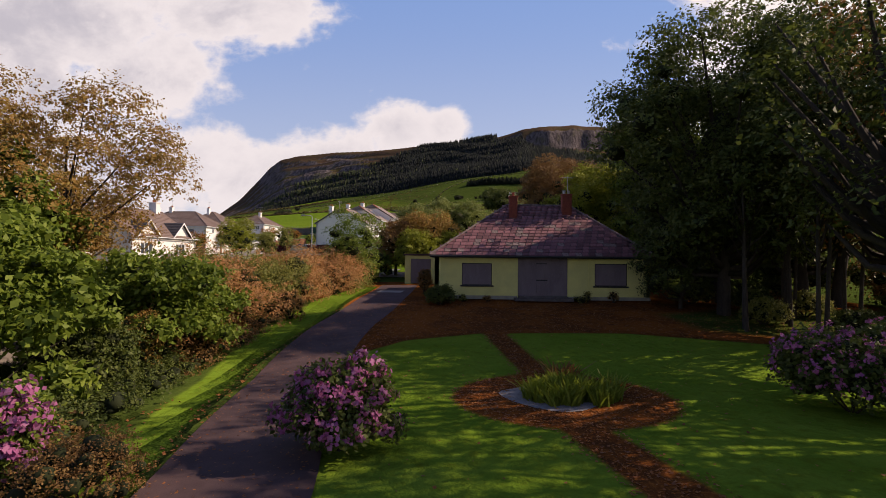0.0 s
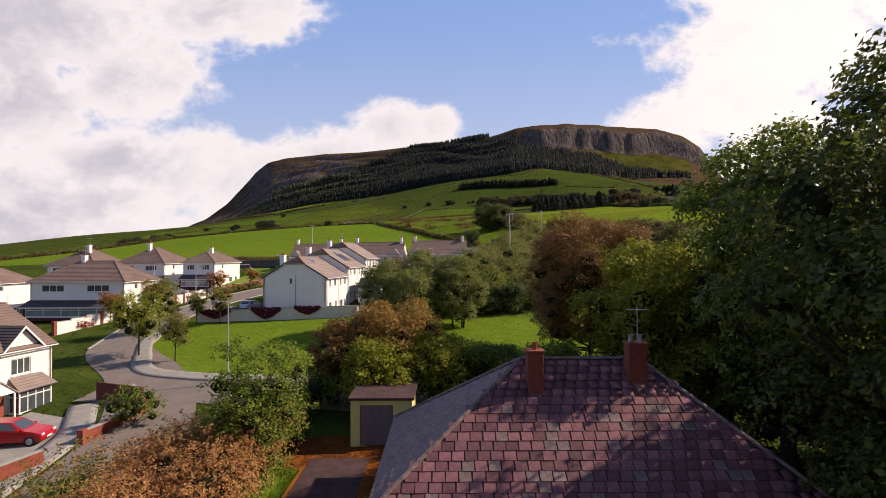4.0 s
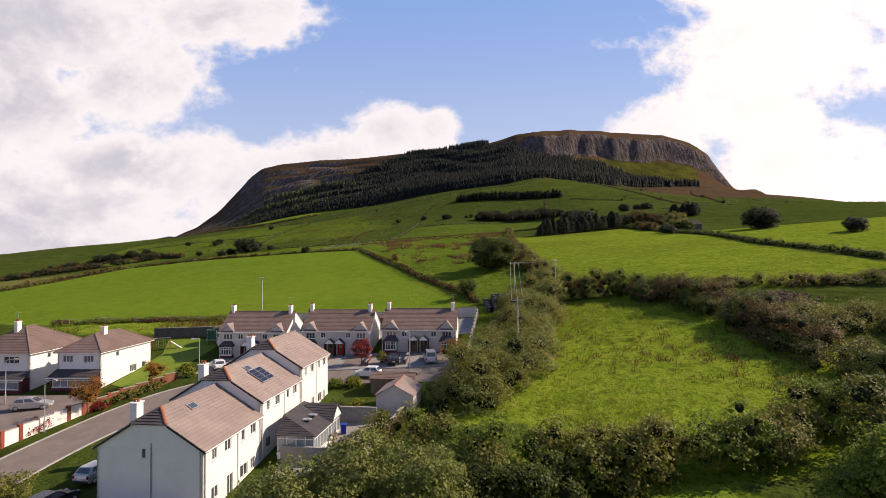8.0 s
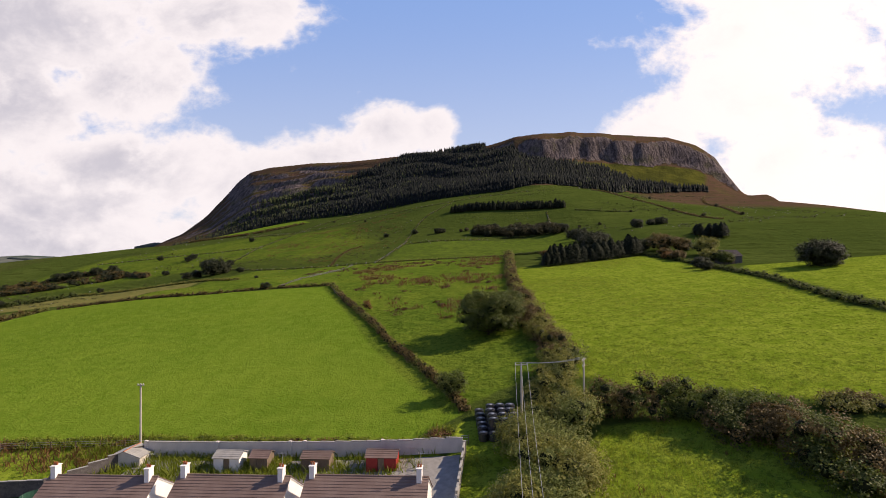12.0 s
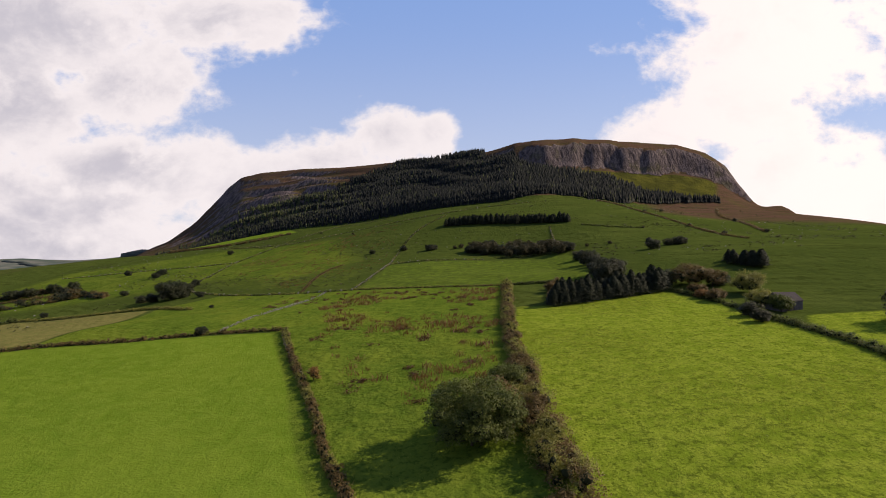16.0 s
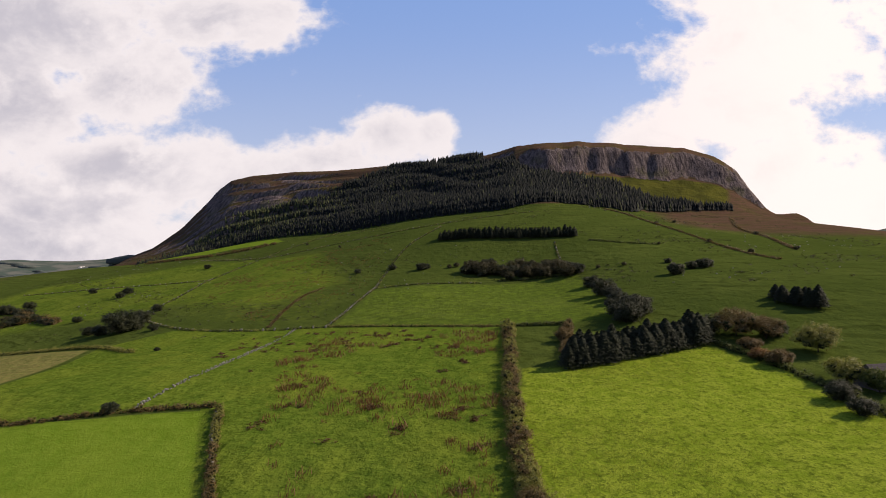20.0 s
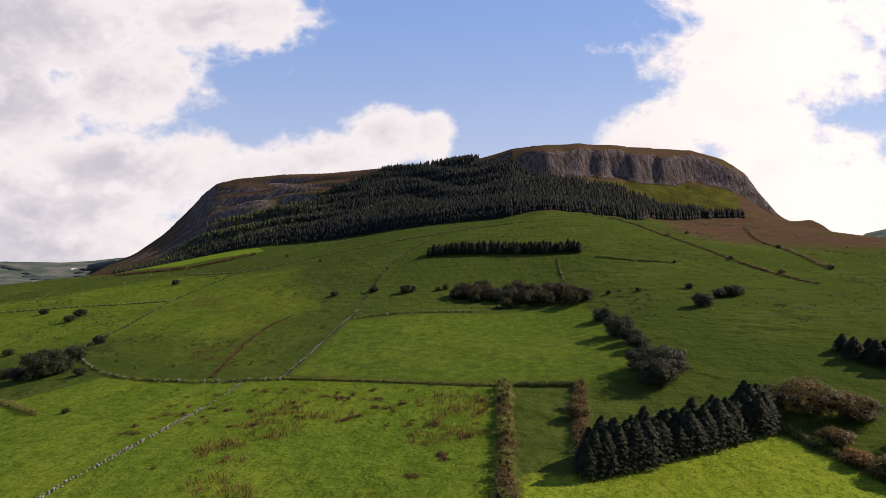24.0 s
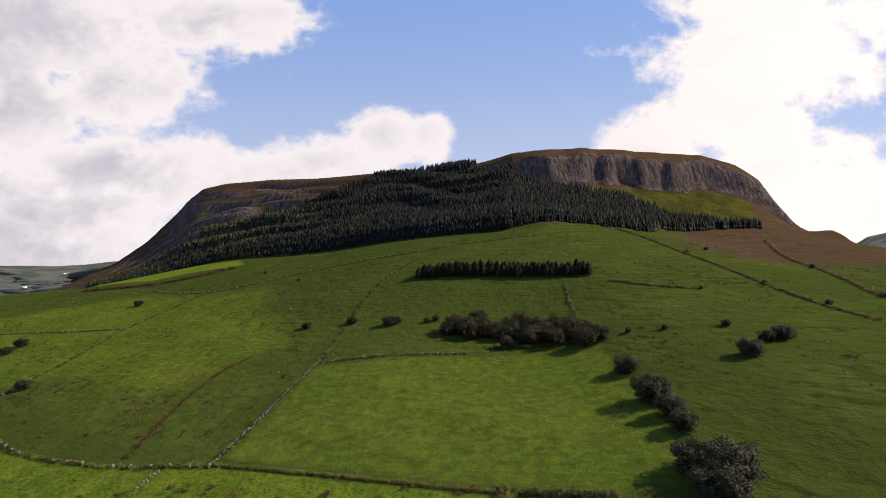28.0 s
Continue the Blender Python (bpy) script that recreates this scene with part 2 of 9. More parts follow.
    rock = k.mix(k.step(r1, 0.36, 0.62), (0.052, 0.043, 0.044), (0.155, 0.126, 0.120))
    rock = k.mix(k.math("MULTIPLY", k.step(k.noise(co, 0.05, 5.0), 0.5, 0.66), 0.5), rock, (0.092, 0.088, 0.040))
    # Distance haze is mixed into these pale bluish plain colours.
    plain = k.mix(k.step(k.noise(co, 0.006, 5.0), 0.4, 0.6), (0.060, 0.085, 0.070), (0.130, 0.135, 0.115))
    litter = k.mix(k.step(k.math("ADD", n2, k.math("MULTIPLY", k.math("SUBTRACT", n3, 0.5), 0.5)), 0.38, 0.62), (0.190, 0.058, 0.014), (0.085, 0.030, 0.012))
    litter = k.mix(k.math("MULTIPLY", k.step(n4, 0.5, 0.66), 0.7), litter, (0.300, 0.105, 0.024))
    moss = k.mix(k.step(n1, 0.4, 0.6), (0.085, 0.085, 0.017), (0.052, 0.056, 0.013))
    moss = k.mix(k.math("MULTIPLY", k.step(ledge, 0.5, 0.6), 0.5), moss, (0.042, 0.044, 0.014))
    dirt = k.mix(k.step(n3, 0.4, 0.6), (0.13, 0.088, 0.058), (0.19, 0.135, 0.095))
    hay = k.mix(k.step(n2, 0.4, 0.65), (0.17, 0.155, 0.050), (0.120, 0.130, 0.035))
    col = past
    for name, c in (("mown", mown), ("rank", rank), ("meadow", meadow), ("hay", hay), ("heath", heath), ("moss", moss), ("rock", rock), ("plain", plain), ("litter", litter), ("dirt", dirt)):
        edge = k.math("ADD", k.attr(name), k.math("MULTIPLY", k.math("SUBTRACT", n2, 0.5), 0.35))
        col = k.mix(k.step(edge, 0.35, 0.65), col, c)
    k.put(bsdf.inputs["Base Color"], col)
    bsdf.inputs["Roughness"].default_value = 1.0
    bsdf.inputs["Specular IOR Level"].default_value = 0.0
    bp = k.n("ShaderNodeBump")
    bp.inputs["Strength"].default_value = 0.8
    bp.inputs["Distance"].default_value = 0.4
    k.put(bp.inputs["Height"], k.math("ADD", k.math("MULTIPLY", n2, 1.0), k.math("MULTIPLY", n3, 0.5)))
    folds = k.n("ShaderNodeBump")
    folds.inputs["Strength"].default_value = 0.55
    folds.inputs["Distance"].default_value = 2.2
    hills = k.math("SUBTRACT", 1.0, k.math("MAXIMUM", k.math("MAXIMUM", k.attr("mown"), k.attr("litter")), k.math("MAXIMUM", k.attr("rank"), k.attr("plain"))), clamp=True)
    k.put(folds.inputs["Height"], k.math("MULTIPLY", hills, k.math("ADD", k.noise(co, 0.16, 4.0, 0.6), k.math("MULTIPLY", ledge, 0.25))))
    k.put(folds.inputs["Normal"], bp.outputs[0])
    bp2 = k.n("ShaderNodeBump")
    bp2.inputs["Strength"].default_value = 0.6
    bp2.inputs["Distance"].default_value = 6.0
    k.put(bp2.inputs["Height"], k.math("MULTIPLY", r1, k.attr("rock")))
    k.put(bp2.inputs["Normal"], folds.outputs[0])
    k.put(bsdf.inputs["Normal"], bp2.outputs[0])
    return m


GROUND = ground_material()
ASPHALT = material("asphalt", [(0.175, 0.145, 0.124), (0.215, 0.178, 0.152), (0.135, 0.112, 0.096)], 0.9, 0.6, 30, 0.3)
OLD_TAR = material("old_tarmac", [(0.058, 0.032, 0.032), (0.088, 0.050, 0.048), (0.040, 0.022, 0.022)], 0.95, 1.2, 40, 0.4)
CONCRETE = material("concrete", [(0.30, 0.285, 0.255), (0.235, 0.22, 0.20), (0.36, 0.345, 0.31)], 0.9, 1.4, 30, 0.3)
KERB = material("kerb_concrete", [(0.34, 0.33, 0.30), (0.26, 0.25, 0.23)], 0.9, 1.0, 25, 0.25)
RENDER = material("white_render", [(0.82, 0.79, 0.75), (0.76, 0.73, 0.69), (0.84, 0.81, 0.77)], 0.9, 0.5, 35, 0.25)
# Greyer copy of the white render; on house walls it paints in shade.
RENDER_GREY = material("greyed_render", [(0.62, 0.57, 0.51), (0.54, 0.49, 0.44), (0.67, 0.62, 0.57)], 0.9, 0.5, 35, 0.25)
CREAM = material("yellow_paint", [(0.66, 0.62, 0.22), (0.56, 0.53, 0.20), (0.70, 0.67, 0.30)], 0.9, 0.8, 26, 0.3)
STAIN = material("grey_plinth_stain", [(0.30, 0.29, 0.22), (0.22, 0.21, 0.18)], 0.95, 2.0, 30, 0.3)
BOARD = material("grey_painted_board", [(0.190, 0.152, 0.160), (0.155, 0.122, 0.132), (0.215, 0.178, 0.185)], 0.75, 1.4, 22, 0.15, stretch=(1, 1, 0.3))
TILE_BROWN = material("brown_roof_tile", [(0.165, 0.112, 0.094), (0.200, 0.142, 0.120), (0.128, 0.088, 0.074)], 0.85, 0.7, 18, 0.35, vary=0.12)
TILE_GREY = material("grey_brown_roof_tile", [(0.250, 0.195, 0.172), (0.300, 0.240, 0.210), (0.205, 0.158, 0.140)], 0.85, 0.7, 18, 0.35, vary=0.12)
BARN_STONE = material("dark_field_stone", [(0.120, 0.105, 0.100), (0.075, 0.066, 0.064), (0.165, 0.150, 0.138)], 0.95, 1.6, 8, 0.5)
BARN_SLATE = material("weathered_barn_slate", [(0.040, 0.034, 0.037), (0.028, 0.024, 0.026), (0.058, 0.050, 0.050)], 0.95, 0.8, 14, 0.3)
TILE_DARK = material("dark_roof_tile", [(0.060, 0.055, 0.058), (0.085, 0.075, 0.075)], 0.8, 0.8, 18, 0.3)
SLATE = material("purple_slate", [(0.165, 0.064, 0.072), (0.230, 0.108, 0.108), (0.105, 0.042, 0.050)], 0.75, 3.0, 24, 0.35, vary=0.42)
SLATE_OLD = material("lichened_slate", [(0.230, 0.165, 0.150), (0.130, 0.080, 0.080), (0.34, 0.29, 0.24)], 0.85, 4.0, 26, 0.4, vary=0.2)
SLATE_JOINED = material("purple_slate_rest", [(0.165, 0.064, 0.072), (0.230, 0.108, 0.108), (0.105, 0.042, 0.050)], 0.75, 3.0, 24, 0.35, vary=0.42, island=True)
RIDGE = material("terracotta_ridge", [(0.42, 0.145, 0.060), (0.36, 0.120, 0.052)], 0.85, 2.0, 20, 0.3, vary=0.12)
BRICK = material("red_brick", [(0.290, 0.072, 0.044), (0.210, 0.052, 0.036), (0.33, 0.105, 0.06)], 0.9, 5.0, 24, 0.4, vary=0.15)
BRICK_DARK = material("dark_red_brick", [(0.120, 0.035, 0.035), (0.085, 0.026, 0.028)], 0.9, 4.0, 24, 0.4, vary=0.15)
WHITE = material("white_upvc", [(0.80, 0.80, 0.79), (0.75, 0.75, 0.74)], 0.45, 1.0, 20, 0.0)
GLASS = glass_material("window_glass")
GLASS_PALE = glass_material("conservatory_glass", (0.10, 0.12, 0.13))
SOLAR = material("solar_panel", [(0.012, 0.014, 0.028), (0.018, 0.020, 0.036)], 0.35, 2.0, 20, 0.0)
BLACK = material("black_paint", [(0.02, 0.02, 0.021), (0.03, 0.03, 0.03)], 0.5, 2.0, 20, 0.05)
DOOR_RED = material("red_door_paint", [(0.42, 0.015, 0.012), (0.36, 0.012, 0.010)], 0.4, 1.0, 20, 0.03)
DOOR_BLUE = material("blue_door_paint", [(0.025, 0.075, 0.28), (0.020, 0.060, 0.24)], 0.4, 1.0, 20, 0.03)
WOOD = material("weathered_wood", [(0.20, 0.145, 0.10), (0.145, 0.105, 0.075), (0.25, 0.19, 0.14)], 0.85, 2.0, 18, 0.4, stretch=(1, 1, 0.2), vary=0.15)
WOOD_RED = material("red_stained_fence", [(0.26, 0.105, 0.060), (0.20, 0.080, 0.046)], 0.85, 2.0, 18, 0.35, vary=0.15)
POLE = material("grey_pole_wood", [(0.46, 0.42, 0.36), (0.37, 0.335, 0.285)], 0.9, 2.0, 20, 0.3, stretch=(1, 1, 0.15))
STEEL = material("galvanised_steel", [(0.46, 0.47, 0.48), (0.38, 0.39, 0.40)], 0.45, 2.0, 20, 0.05, metal=0.6)
BARK = material("bark", [(0.050, 0.039, 0.029), (0.032, 0.025, 0.019), (0.075, 0.060, 0.045)], 0.95, 5.0, 30, 0.6, stretch=(1, 1, 0.35))
STONE = material("dry_stone", [(0.26, 0.25, 0.22), (0.17, 0.165, 0.145), (0.34, 0.33, 0.30)], 0.95, 1.5, 12, 0.5, vary=0.25)
RUBBLE = material("brown_rubble", [(0.150, 0.100, 0.070), (0.095, 0.064, 0.046), (0.220, 0.165, 0.125)], 0.95, 1.5, 12, 0.5)
LEAF_THORN = leaf_material("dark_thorn_leaf", [(0.013, 0.018, 0.008), (0.029, 0.035, 0.014), (0.052, 0.056, 0.024)], 0.2)
LEAF_COPSE = leaf_material("dark_copse_leaf", [(0.024, 0.026, 0.010), (0.050, 0.046, 0.017), (0.082, 0.068, 0.026)], 0.3)
WRAP = material("black_bale_wrap", [(0.022, 0.022, 0.025), (0.034, 0.034, 0.038)], 0.32, 1.5, 16, 0.3, spec=0.6)
CAR_RED = material("red_car_paint", [(0.42, 0.008, 0.016), (0.40, 0.008, 0.014)], 0.22, 1.0, 20, 0.0, spec=0.6)
CAR_WHITE = material("white_car_paint", [(0.78, 0.78, 0.77), (0.75, 0.75, 0.74)], 0.25, 1.0, 20, 0.0, spec=0.6)
CAR_SILVER = material("silver_car_paint", [(0.50, 0.51, 0.52), (0.47, 0.48, 0.49)], 0.28, 1.0, 20, 0.0, metal=0.6, spec=0.6)
CAR_DARK = material("dark_car_paint", [(0.030, 0.024, 0.030), (0.036, 0.030, 0.036)], 0.25, 1.0, 20, 0.0, spec=0.6)
RUBBER = material("tyre_rubber", [(0.018, 0.018, 0.018), (0.028, 0.028, 0.028)], 0.85, 3.0, 30, 0.1)
LAMP_RED = material("tail_lamp", [(0.35, 0.01, 0.01), (0.30, 0.01, 0.01)], 0.2, 1.0, 10, 0.0)
LAMP_CLEAR = material("head_lamp", [(0.65, 0.66, 0.66), (0.6, 0.6, 0.6)], 0.15, 1.0, 10, 0.0)
GRAVEL = material("grey_gravel", [(0.20, 0.185, 0.185), (0.13, 0.12, 0.12), (0.28, 0.26, 0.26)], 0.95, 8.0, 40, 0.8)
# Dark brown that stands in for the shade inside a hedge.
HEDGE_SHADE = material("dark_hedge_shade", [(0.022, 0.021, 0.012), (0.034, 0.031, 0.016)], 1.0, 2.0, 12, 0.5)
# Near-black green: the shade deep within foliage, put into the colour.
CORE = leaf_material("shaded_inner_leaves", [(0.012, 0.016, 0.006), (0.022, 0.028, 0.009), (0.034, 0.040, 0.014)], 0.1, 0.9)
BLUE_BIN = material("blue_plastic", [(0.015, 0.06, 0.36), (0.013, 0.05, 0.30)], 0.45, 1.0, 20, 0.03)
NET = material("green_netting", [(0.018, 0.075, 0.050), (0.014, 0.055, 0.038)], 0.7, 3.0, 40, 0.2)
RED_SHED = material("red_painted_steel", [(0.36, 0.035, 0.030), (0.30, 0.030, 0.026)], 0.6, 1.0, 20, 0.1)
LEAF = leaf_material("green_leaf", [(0.062, 0.103, 0.012), (0.149, 0.206, 0.024), (0.270, 0.322, 0.055)], 0.4)
LEAF_DARK = leaf_material("dark_leaf", [(0.034, 0.052, 0.010), (0.082, 0.108, 0.020), (0.160, 0.178, 0.042)], 0.38)
LEAF_BRIGHT = leaf_material("yellow_green_leaf", [(0.122, 0.147, 0.013), (0.244, 0.266, 0.022), (0.357, 0.350, 0.045)], 0.42)
LEAF_OLIVE = leaf_material("olive_willow_leaf", [(0.100, 0.110, 0.021), (0.194, 0.196, 0.039), (0.298, 0.277, 0.072)], 0.38)
LEAF_SILVER = leaf_material("silvery_willow_leaf", [(0.096, 0.122, 0.025), (0.186, 0.218, 0.052), (0.306, 0.321, 0.108)], 0.42)
LEAF_RUST = leaf_material("rusty_leaf", [(0.173, 0.095, 0.026), (0.331, 0.172, 0.043), (0.288, 0.205, 0.048), (0.446, 0.258, 0.078)], 0.4)
LEAF_BRONZE = leaf_material("bronze_leaf", [(0.081, 0.053, 0.018), (0.189, 0.095, 0.030), (0.276, 0.149, 0.048), (0.175, 0.136, 0.034)], 0.36)
LEAF_HEDGE = leaf_material("dull_brown_hedge_leaf", [(0.049, 0.039, 0.013), (0.109, 0.076, 0.024), (0.170, 0.114, 0.038), (0.114, 0.094, 0.022)], 0.3)
LEAF_BRAMBLE = leaf_material("bramble_leaf", [(0.168, 0.153, 0.035), (0.380, 0.209, 0.074), (0.531, 0.250, 0.108), (0.335, 0.256, 0.063)], 0.42)
LEAF_BRACKEN = leaf_material("rusty_bracken", [(0.037, 0.019, 0.009), (0.088, 0.036, 0.014), (0.136, 0.061, 0.023)], 0.25)
LEAF_RED = leaf_material("red_leaf", [(0.150, 0.012, 0.014), (0.300, 0.030, 0.026), (0.380, 0.075, 0.030)])
LEAF_CRIMSON = leaf_material("crimson_creeper_leaf", [(0.060, 0.006, 0.016), (0.110, 0.010, 0.026), (0.150, 0.018, 0.026)])
LEAF_ORANGE = leaf_material("orange_leaf", [(0.200, 0.080, 0.014), (0.320, 0.130, 0.018), (0.300, 0.190, 0.030)])
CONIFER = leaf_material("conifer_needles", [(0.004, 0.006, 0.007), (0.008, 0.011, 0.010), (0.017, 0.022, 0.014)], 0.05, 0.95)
# Far trees are paled and blued to carry the haze in their colour.
FAR_WOOD = leaf_material("hazed_distant_woodland", [(0.050, 0.066, 0.060), (0.060, 0.078, 0.070), (0.080, 0.096, 0.085)], 0.1, 0.9)
LARCH = leaf_material("pale_larch_needles", [(0.020, 0.028, 0.011), (0.042, 0.054, 0.018), (0.075, 0.086, 0.028)], 0.1, 0.9)
SPRUCE = leaf_material("spruce_needles", [(0.008, 0.013, 0.008), (0.017, 0.024, 0.011), (0.034, 0.042, 0.018)], 0.15, 0.85)
PINK = leaf_material("pink_petals", [(0.300, 0.060, 0.180), (0.420, 0.120, 0.270), (0.560, 0.260, 0.400)], 0.3)
GRASS_TUFT = leaf_material("grass_blade", [(0.120, 0.168, 0.013), (0.192, 0.236, 0.023), (0.264, 0.284, 0.047)], 0.5)
TUSSOCK = leaf_material("dark_tussock", [(0.022, 0.028, 0.007), (0.045, 0.050, 0.012), (0.085, 0.078, 0.022)], 0.25)
RUSH = leaf_material("brown_rush", [(0.095, 0.048, 0.018), (0.180, 0.085, 0.030), (0.140, 0.105, 0.034)], 0.3)
LITTER = leaf_material("fallen_leaf", [(0.120, 0.038, 0.012), (0.240, 0.080, 0.020), (0.340, 0.150, 0.038)], 0.15)
GROUND_LAWN = material("mown_lawn", [(0.105, 0.172, 0.010), (0.145, 0.205, 0.014), (0.080, 0.130, 0.010)], 0.95, 0.8, 14, 0.4)

# ---- mesh helpers ----
RNG = np.random.default_rng(7)


def raw_mesh(name, verts, faces, mats, index=None, smooth=False):
    """A mesh from arrays: faces all with the same number of corners."""
    me = bpy.data.meshes.new(name)
    verts, faces = np.asarray(verts, np.float32), np.asarray(faces, np.int32)
    n, c = faces.shape
    me.vertices.add(len(verts))
    me.vertices.foreach_set("co", verts.ravel())
    me.loops.add(n * c)
    me.loops.foreach_set("vertex_index", faces.ravel())
    me.polygons.add(n)
    me.polygons.foreach_set("loop_start", np.arange(0, n * c, c, dtype=np.int32))
    me.polygons.foreach_set("loop_total", np.full(n, c, np.int32))
    for mt in mats:
        me.materials.append(mt)
    if index is not None:
        me.polygons.foreach_set("material_index", np.asarray(index, np.int32))
    if smooth:
        me.polygons.foreach_set("use_smooth", np.ones(n, bool))
    me.update(calc_edges=True)
    me.validate()
    return me


def part(name, bm, mat, parent=None, label=""):
    """One bmesh as one mesh object, under a thing or a part."""
    me = bpy.data.meshes.new(name)
    bm.to_mesh(me)
    bm.free()
    for mt in mat if isinstance(mat, (list, tuple)) else [mat]:
        me.materials.append(mt)
    ob = new(name, me)
    if parent is not None:
        ob.parent = parent
    return tagged(ob, label) if label else ob


def thing(name, at, turn=0.0, label="", category="", group="", kind=""):
    ob = new(name)
    ob.empty_display_size = 0.3
    ob.matrix_world = pose(*at, 0, 0, turn)
    return tagged(ob, label, category, group, kind)


def box(bm, x0, y0, z0, x1, y1, z1, bevel=0.0):
    r = bmesh.ops.create_cube(bm, size=1.0)
    vs = r["verts"]
    for v in vs:
        v.co = Vector(((x0 + x1) / 2 + v.co.x * (x1 - x0), (y0 + y1) / 2 + v.co.y * (y1 - y0), (z0 + z1) / 2 + v.co.z * (z1 - z0)))
    if bevel:
        es = list({e for v in vs for e in v.link_edges})
        bmesh.ops.bevel(bm, geom=es, offset=bevel, segments=1, affect="EDGES")
    return bm


def boxed(*dims, bevel=0.0):
    return box(bmesh.new(), *dims, bevel=bevel)


def prism(profile, axis, lo, hi):
    """A polygon in two axes drawn out along the third."""
    bm = bmesh.new()
    rings = []
    for d in (lo, hi):
        ring = []
        for a, b in profile:
            co = {"x": (d, a, b), "y": (a, d, b), "z": (a, b, d)}[axis]
            ring.append(bm.verts.new(co))
        rings.append(ring)
    bm.faces.new(rings[0][::-1])
    bm.faces.new(rings[1])
    n = len(profile)
    for i in range(n):
        bm.faces.new((rings[0][i], rings[0][(i + 1) % n], rings[1][(i + 1) % n], rings[1][i]))
    bmesh.ops.recalc_face_normals(bm, faces=bm.faces)
    return bm


def tube(points, radii, sides=6, closed=True):
    """Arrays of a tapered tube through points."""
    pts = np.asarray(points, float)
    n = len(pts)
    rings = []
    for i in range(n):
        d = pts[min(i + 1, n - 1)] - pts[max(i - 1, 0)]
        d /= np.linalg.norm(d) + 1e-9
        a = np.cross(d, (0.31, 0.95, 0.05))
        a /= np.linalg.norm(a) + 1e-9
        b = np.cross(d, a)
        ang = np.linspace(0, 2 * np.pi, sides, endpoint=False)
        rings.append(pts[i] + radii[i] * (np.cos(ang)[:, None] * a + np.sin(ang)[:, None] * b))
    v = np.concatenate(rings)
    f = []
    for i in range(n - 1):
        for j in range(sides):
            k = (j + 1) % sides
            f.append((i * sides + j, i * sides + k, (i + 1) * sides + k, (i + 1) * sides + j))
    return v, np.array(f)


def joined(parts_):
    vs, fs, n = [], [], 0
    for v, f in parts_:
        vs.append(v)
        fs.append(np.asarray(f) + n)
        n += len(v)
    return np.concatenate(vs), np.concatenate(fs)


# ---- the lie of the land ----
LAND_X = np.array([-330, -180, -80, 0, 60, 120, 240.0])
LAND_Y = np.array([0, 45, 90, 130, 165, 220, 280, 340, 400, 460, 520, 640, 760.0])
LAND_Z = np.array([
    [-8.6, -5.3, -2.4, 0.0, 0.0, 0.0, -1.3], [-5.8, -3.2, -1.9, 0.0, 0.0, 2.8, 10.0], [-3.4, -0.4, 1.7, 4.0, 6.7, 11.2, 21.0],
    [-1.9, 2.9, 5.6, 8.2, 15.0, 20.3, 29.7], [-1.2, 6.3, 11.6, 13.4, 20.7, 26.1, 35.5], [-0.8, 11.2, 17.5, 22.3, 27.7, 32.9, 41.5],
    [-1.2, 15.9, 27.1, 29.8, 34.4, 38.4, 46.4], [-0.2, 15.6, 28.4, 35.8, 41.3, 49.7, 53.8], [4.1, 21.4, 36.6, 45.9, 46.1, 55.6, 60.3],
    [13.1, 31.9, 48.1, 55.5, 58.1, 68.0, 66.0], [24.4, 45.0, 61.1, 74.9, 82.9, 84.0, 77.0], [45.9, 65.8, 81.5, 97.4, 104.6, 110.3, 99.0],
    [58.2, 86.7, 100.3, 114.3, 121.4, 124.2, 119.3]])


def weights(v, k):
    v = np.clip(v, k[0], k[-1])
    i = np.clip(np.searchsorted(k, v) - 1, 0, len(k) - 2)
    h = k[i + 1] - k[i]
    s = (v - k[i]) / h
    return i, h, s


def glide(i, h, s, k, col):
    """Smooth curve through knots; col gives the value at a knot number."""
    n = len(k) - 1
    a, b = np.clip(i - 1, 0, n), np.clip(i + 2, 0, n)
    j = i + 1
    m0 = (col(j) - col(a)) / (k[j] - k[a])
    m1 = (col(b) - col(i)) / (k[b] - k[i])
    return (2 * s**3 - 3 * s**2 + 1) * col(i) + (3 * s**2 - 2 * s**3) * col(j) + h * ((s**3 - 2 * s**2 + s) * m0 + (s**3 - s**2) * m1)


def fields_height(x, y):
    x, y = np.asarray(x, float), np.asarray(y, float)
    ix, hx, sx = weights(x, LAND_X)
    iy, hy, sy = weights(y, LAND_Y)
    return glide(iy, hy, sy, LAND_Y, lambda r: glide(ix, hx, sx, LAND_X, lambda c: LAND_Z[r, c]))


def ramp01(v, lo, hi):
    t = np.clip((v - lo) / (hi - lo), 0, 1)
    return t * t * (3 - 2 * t)


# the mountain: where its foot and its rim lie, seen from the fields
HUB = np.array([20.0, 150.0])
RIM = np.array([(-520, 980, 60), (-442, 1000, 84), (-421, 1050, 119), (-401, 1105, 170), (-385, 1110, 192), (-357, 1100, 209), (-316, 1090, 216),
                (-230, 1050, 216), (-151, 1010, 211), (-69, 960, 209), (-16, 920, 203), (32, 880, 201), (79, 850, 203), (112, 820, 207),
                (186, 800, 208), (282, 805, 206), (322, 810, 204), (363, 815, 194), (389, 815, 177), (400, 803, 150), (407, 780, 122), (416, 750, 104)], float)
FOOT = np.array([(-560, 900), (-420, 858), (-310, 800), (-179, 752), (-85, 709), (-15, 668), (20, 648), (80, 624), (111, 630), (210, 655), (330, 700), (420, 735), (460, 700)], float)


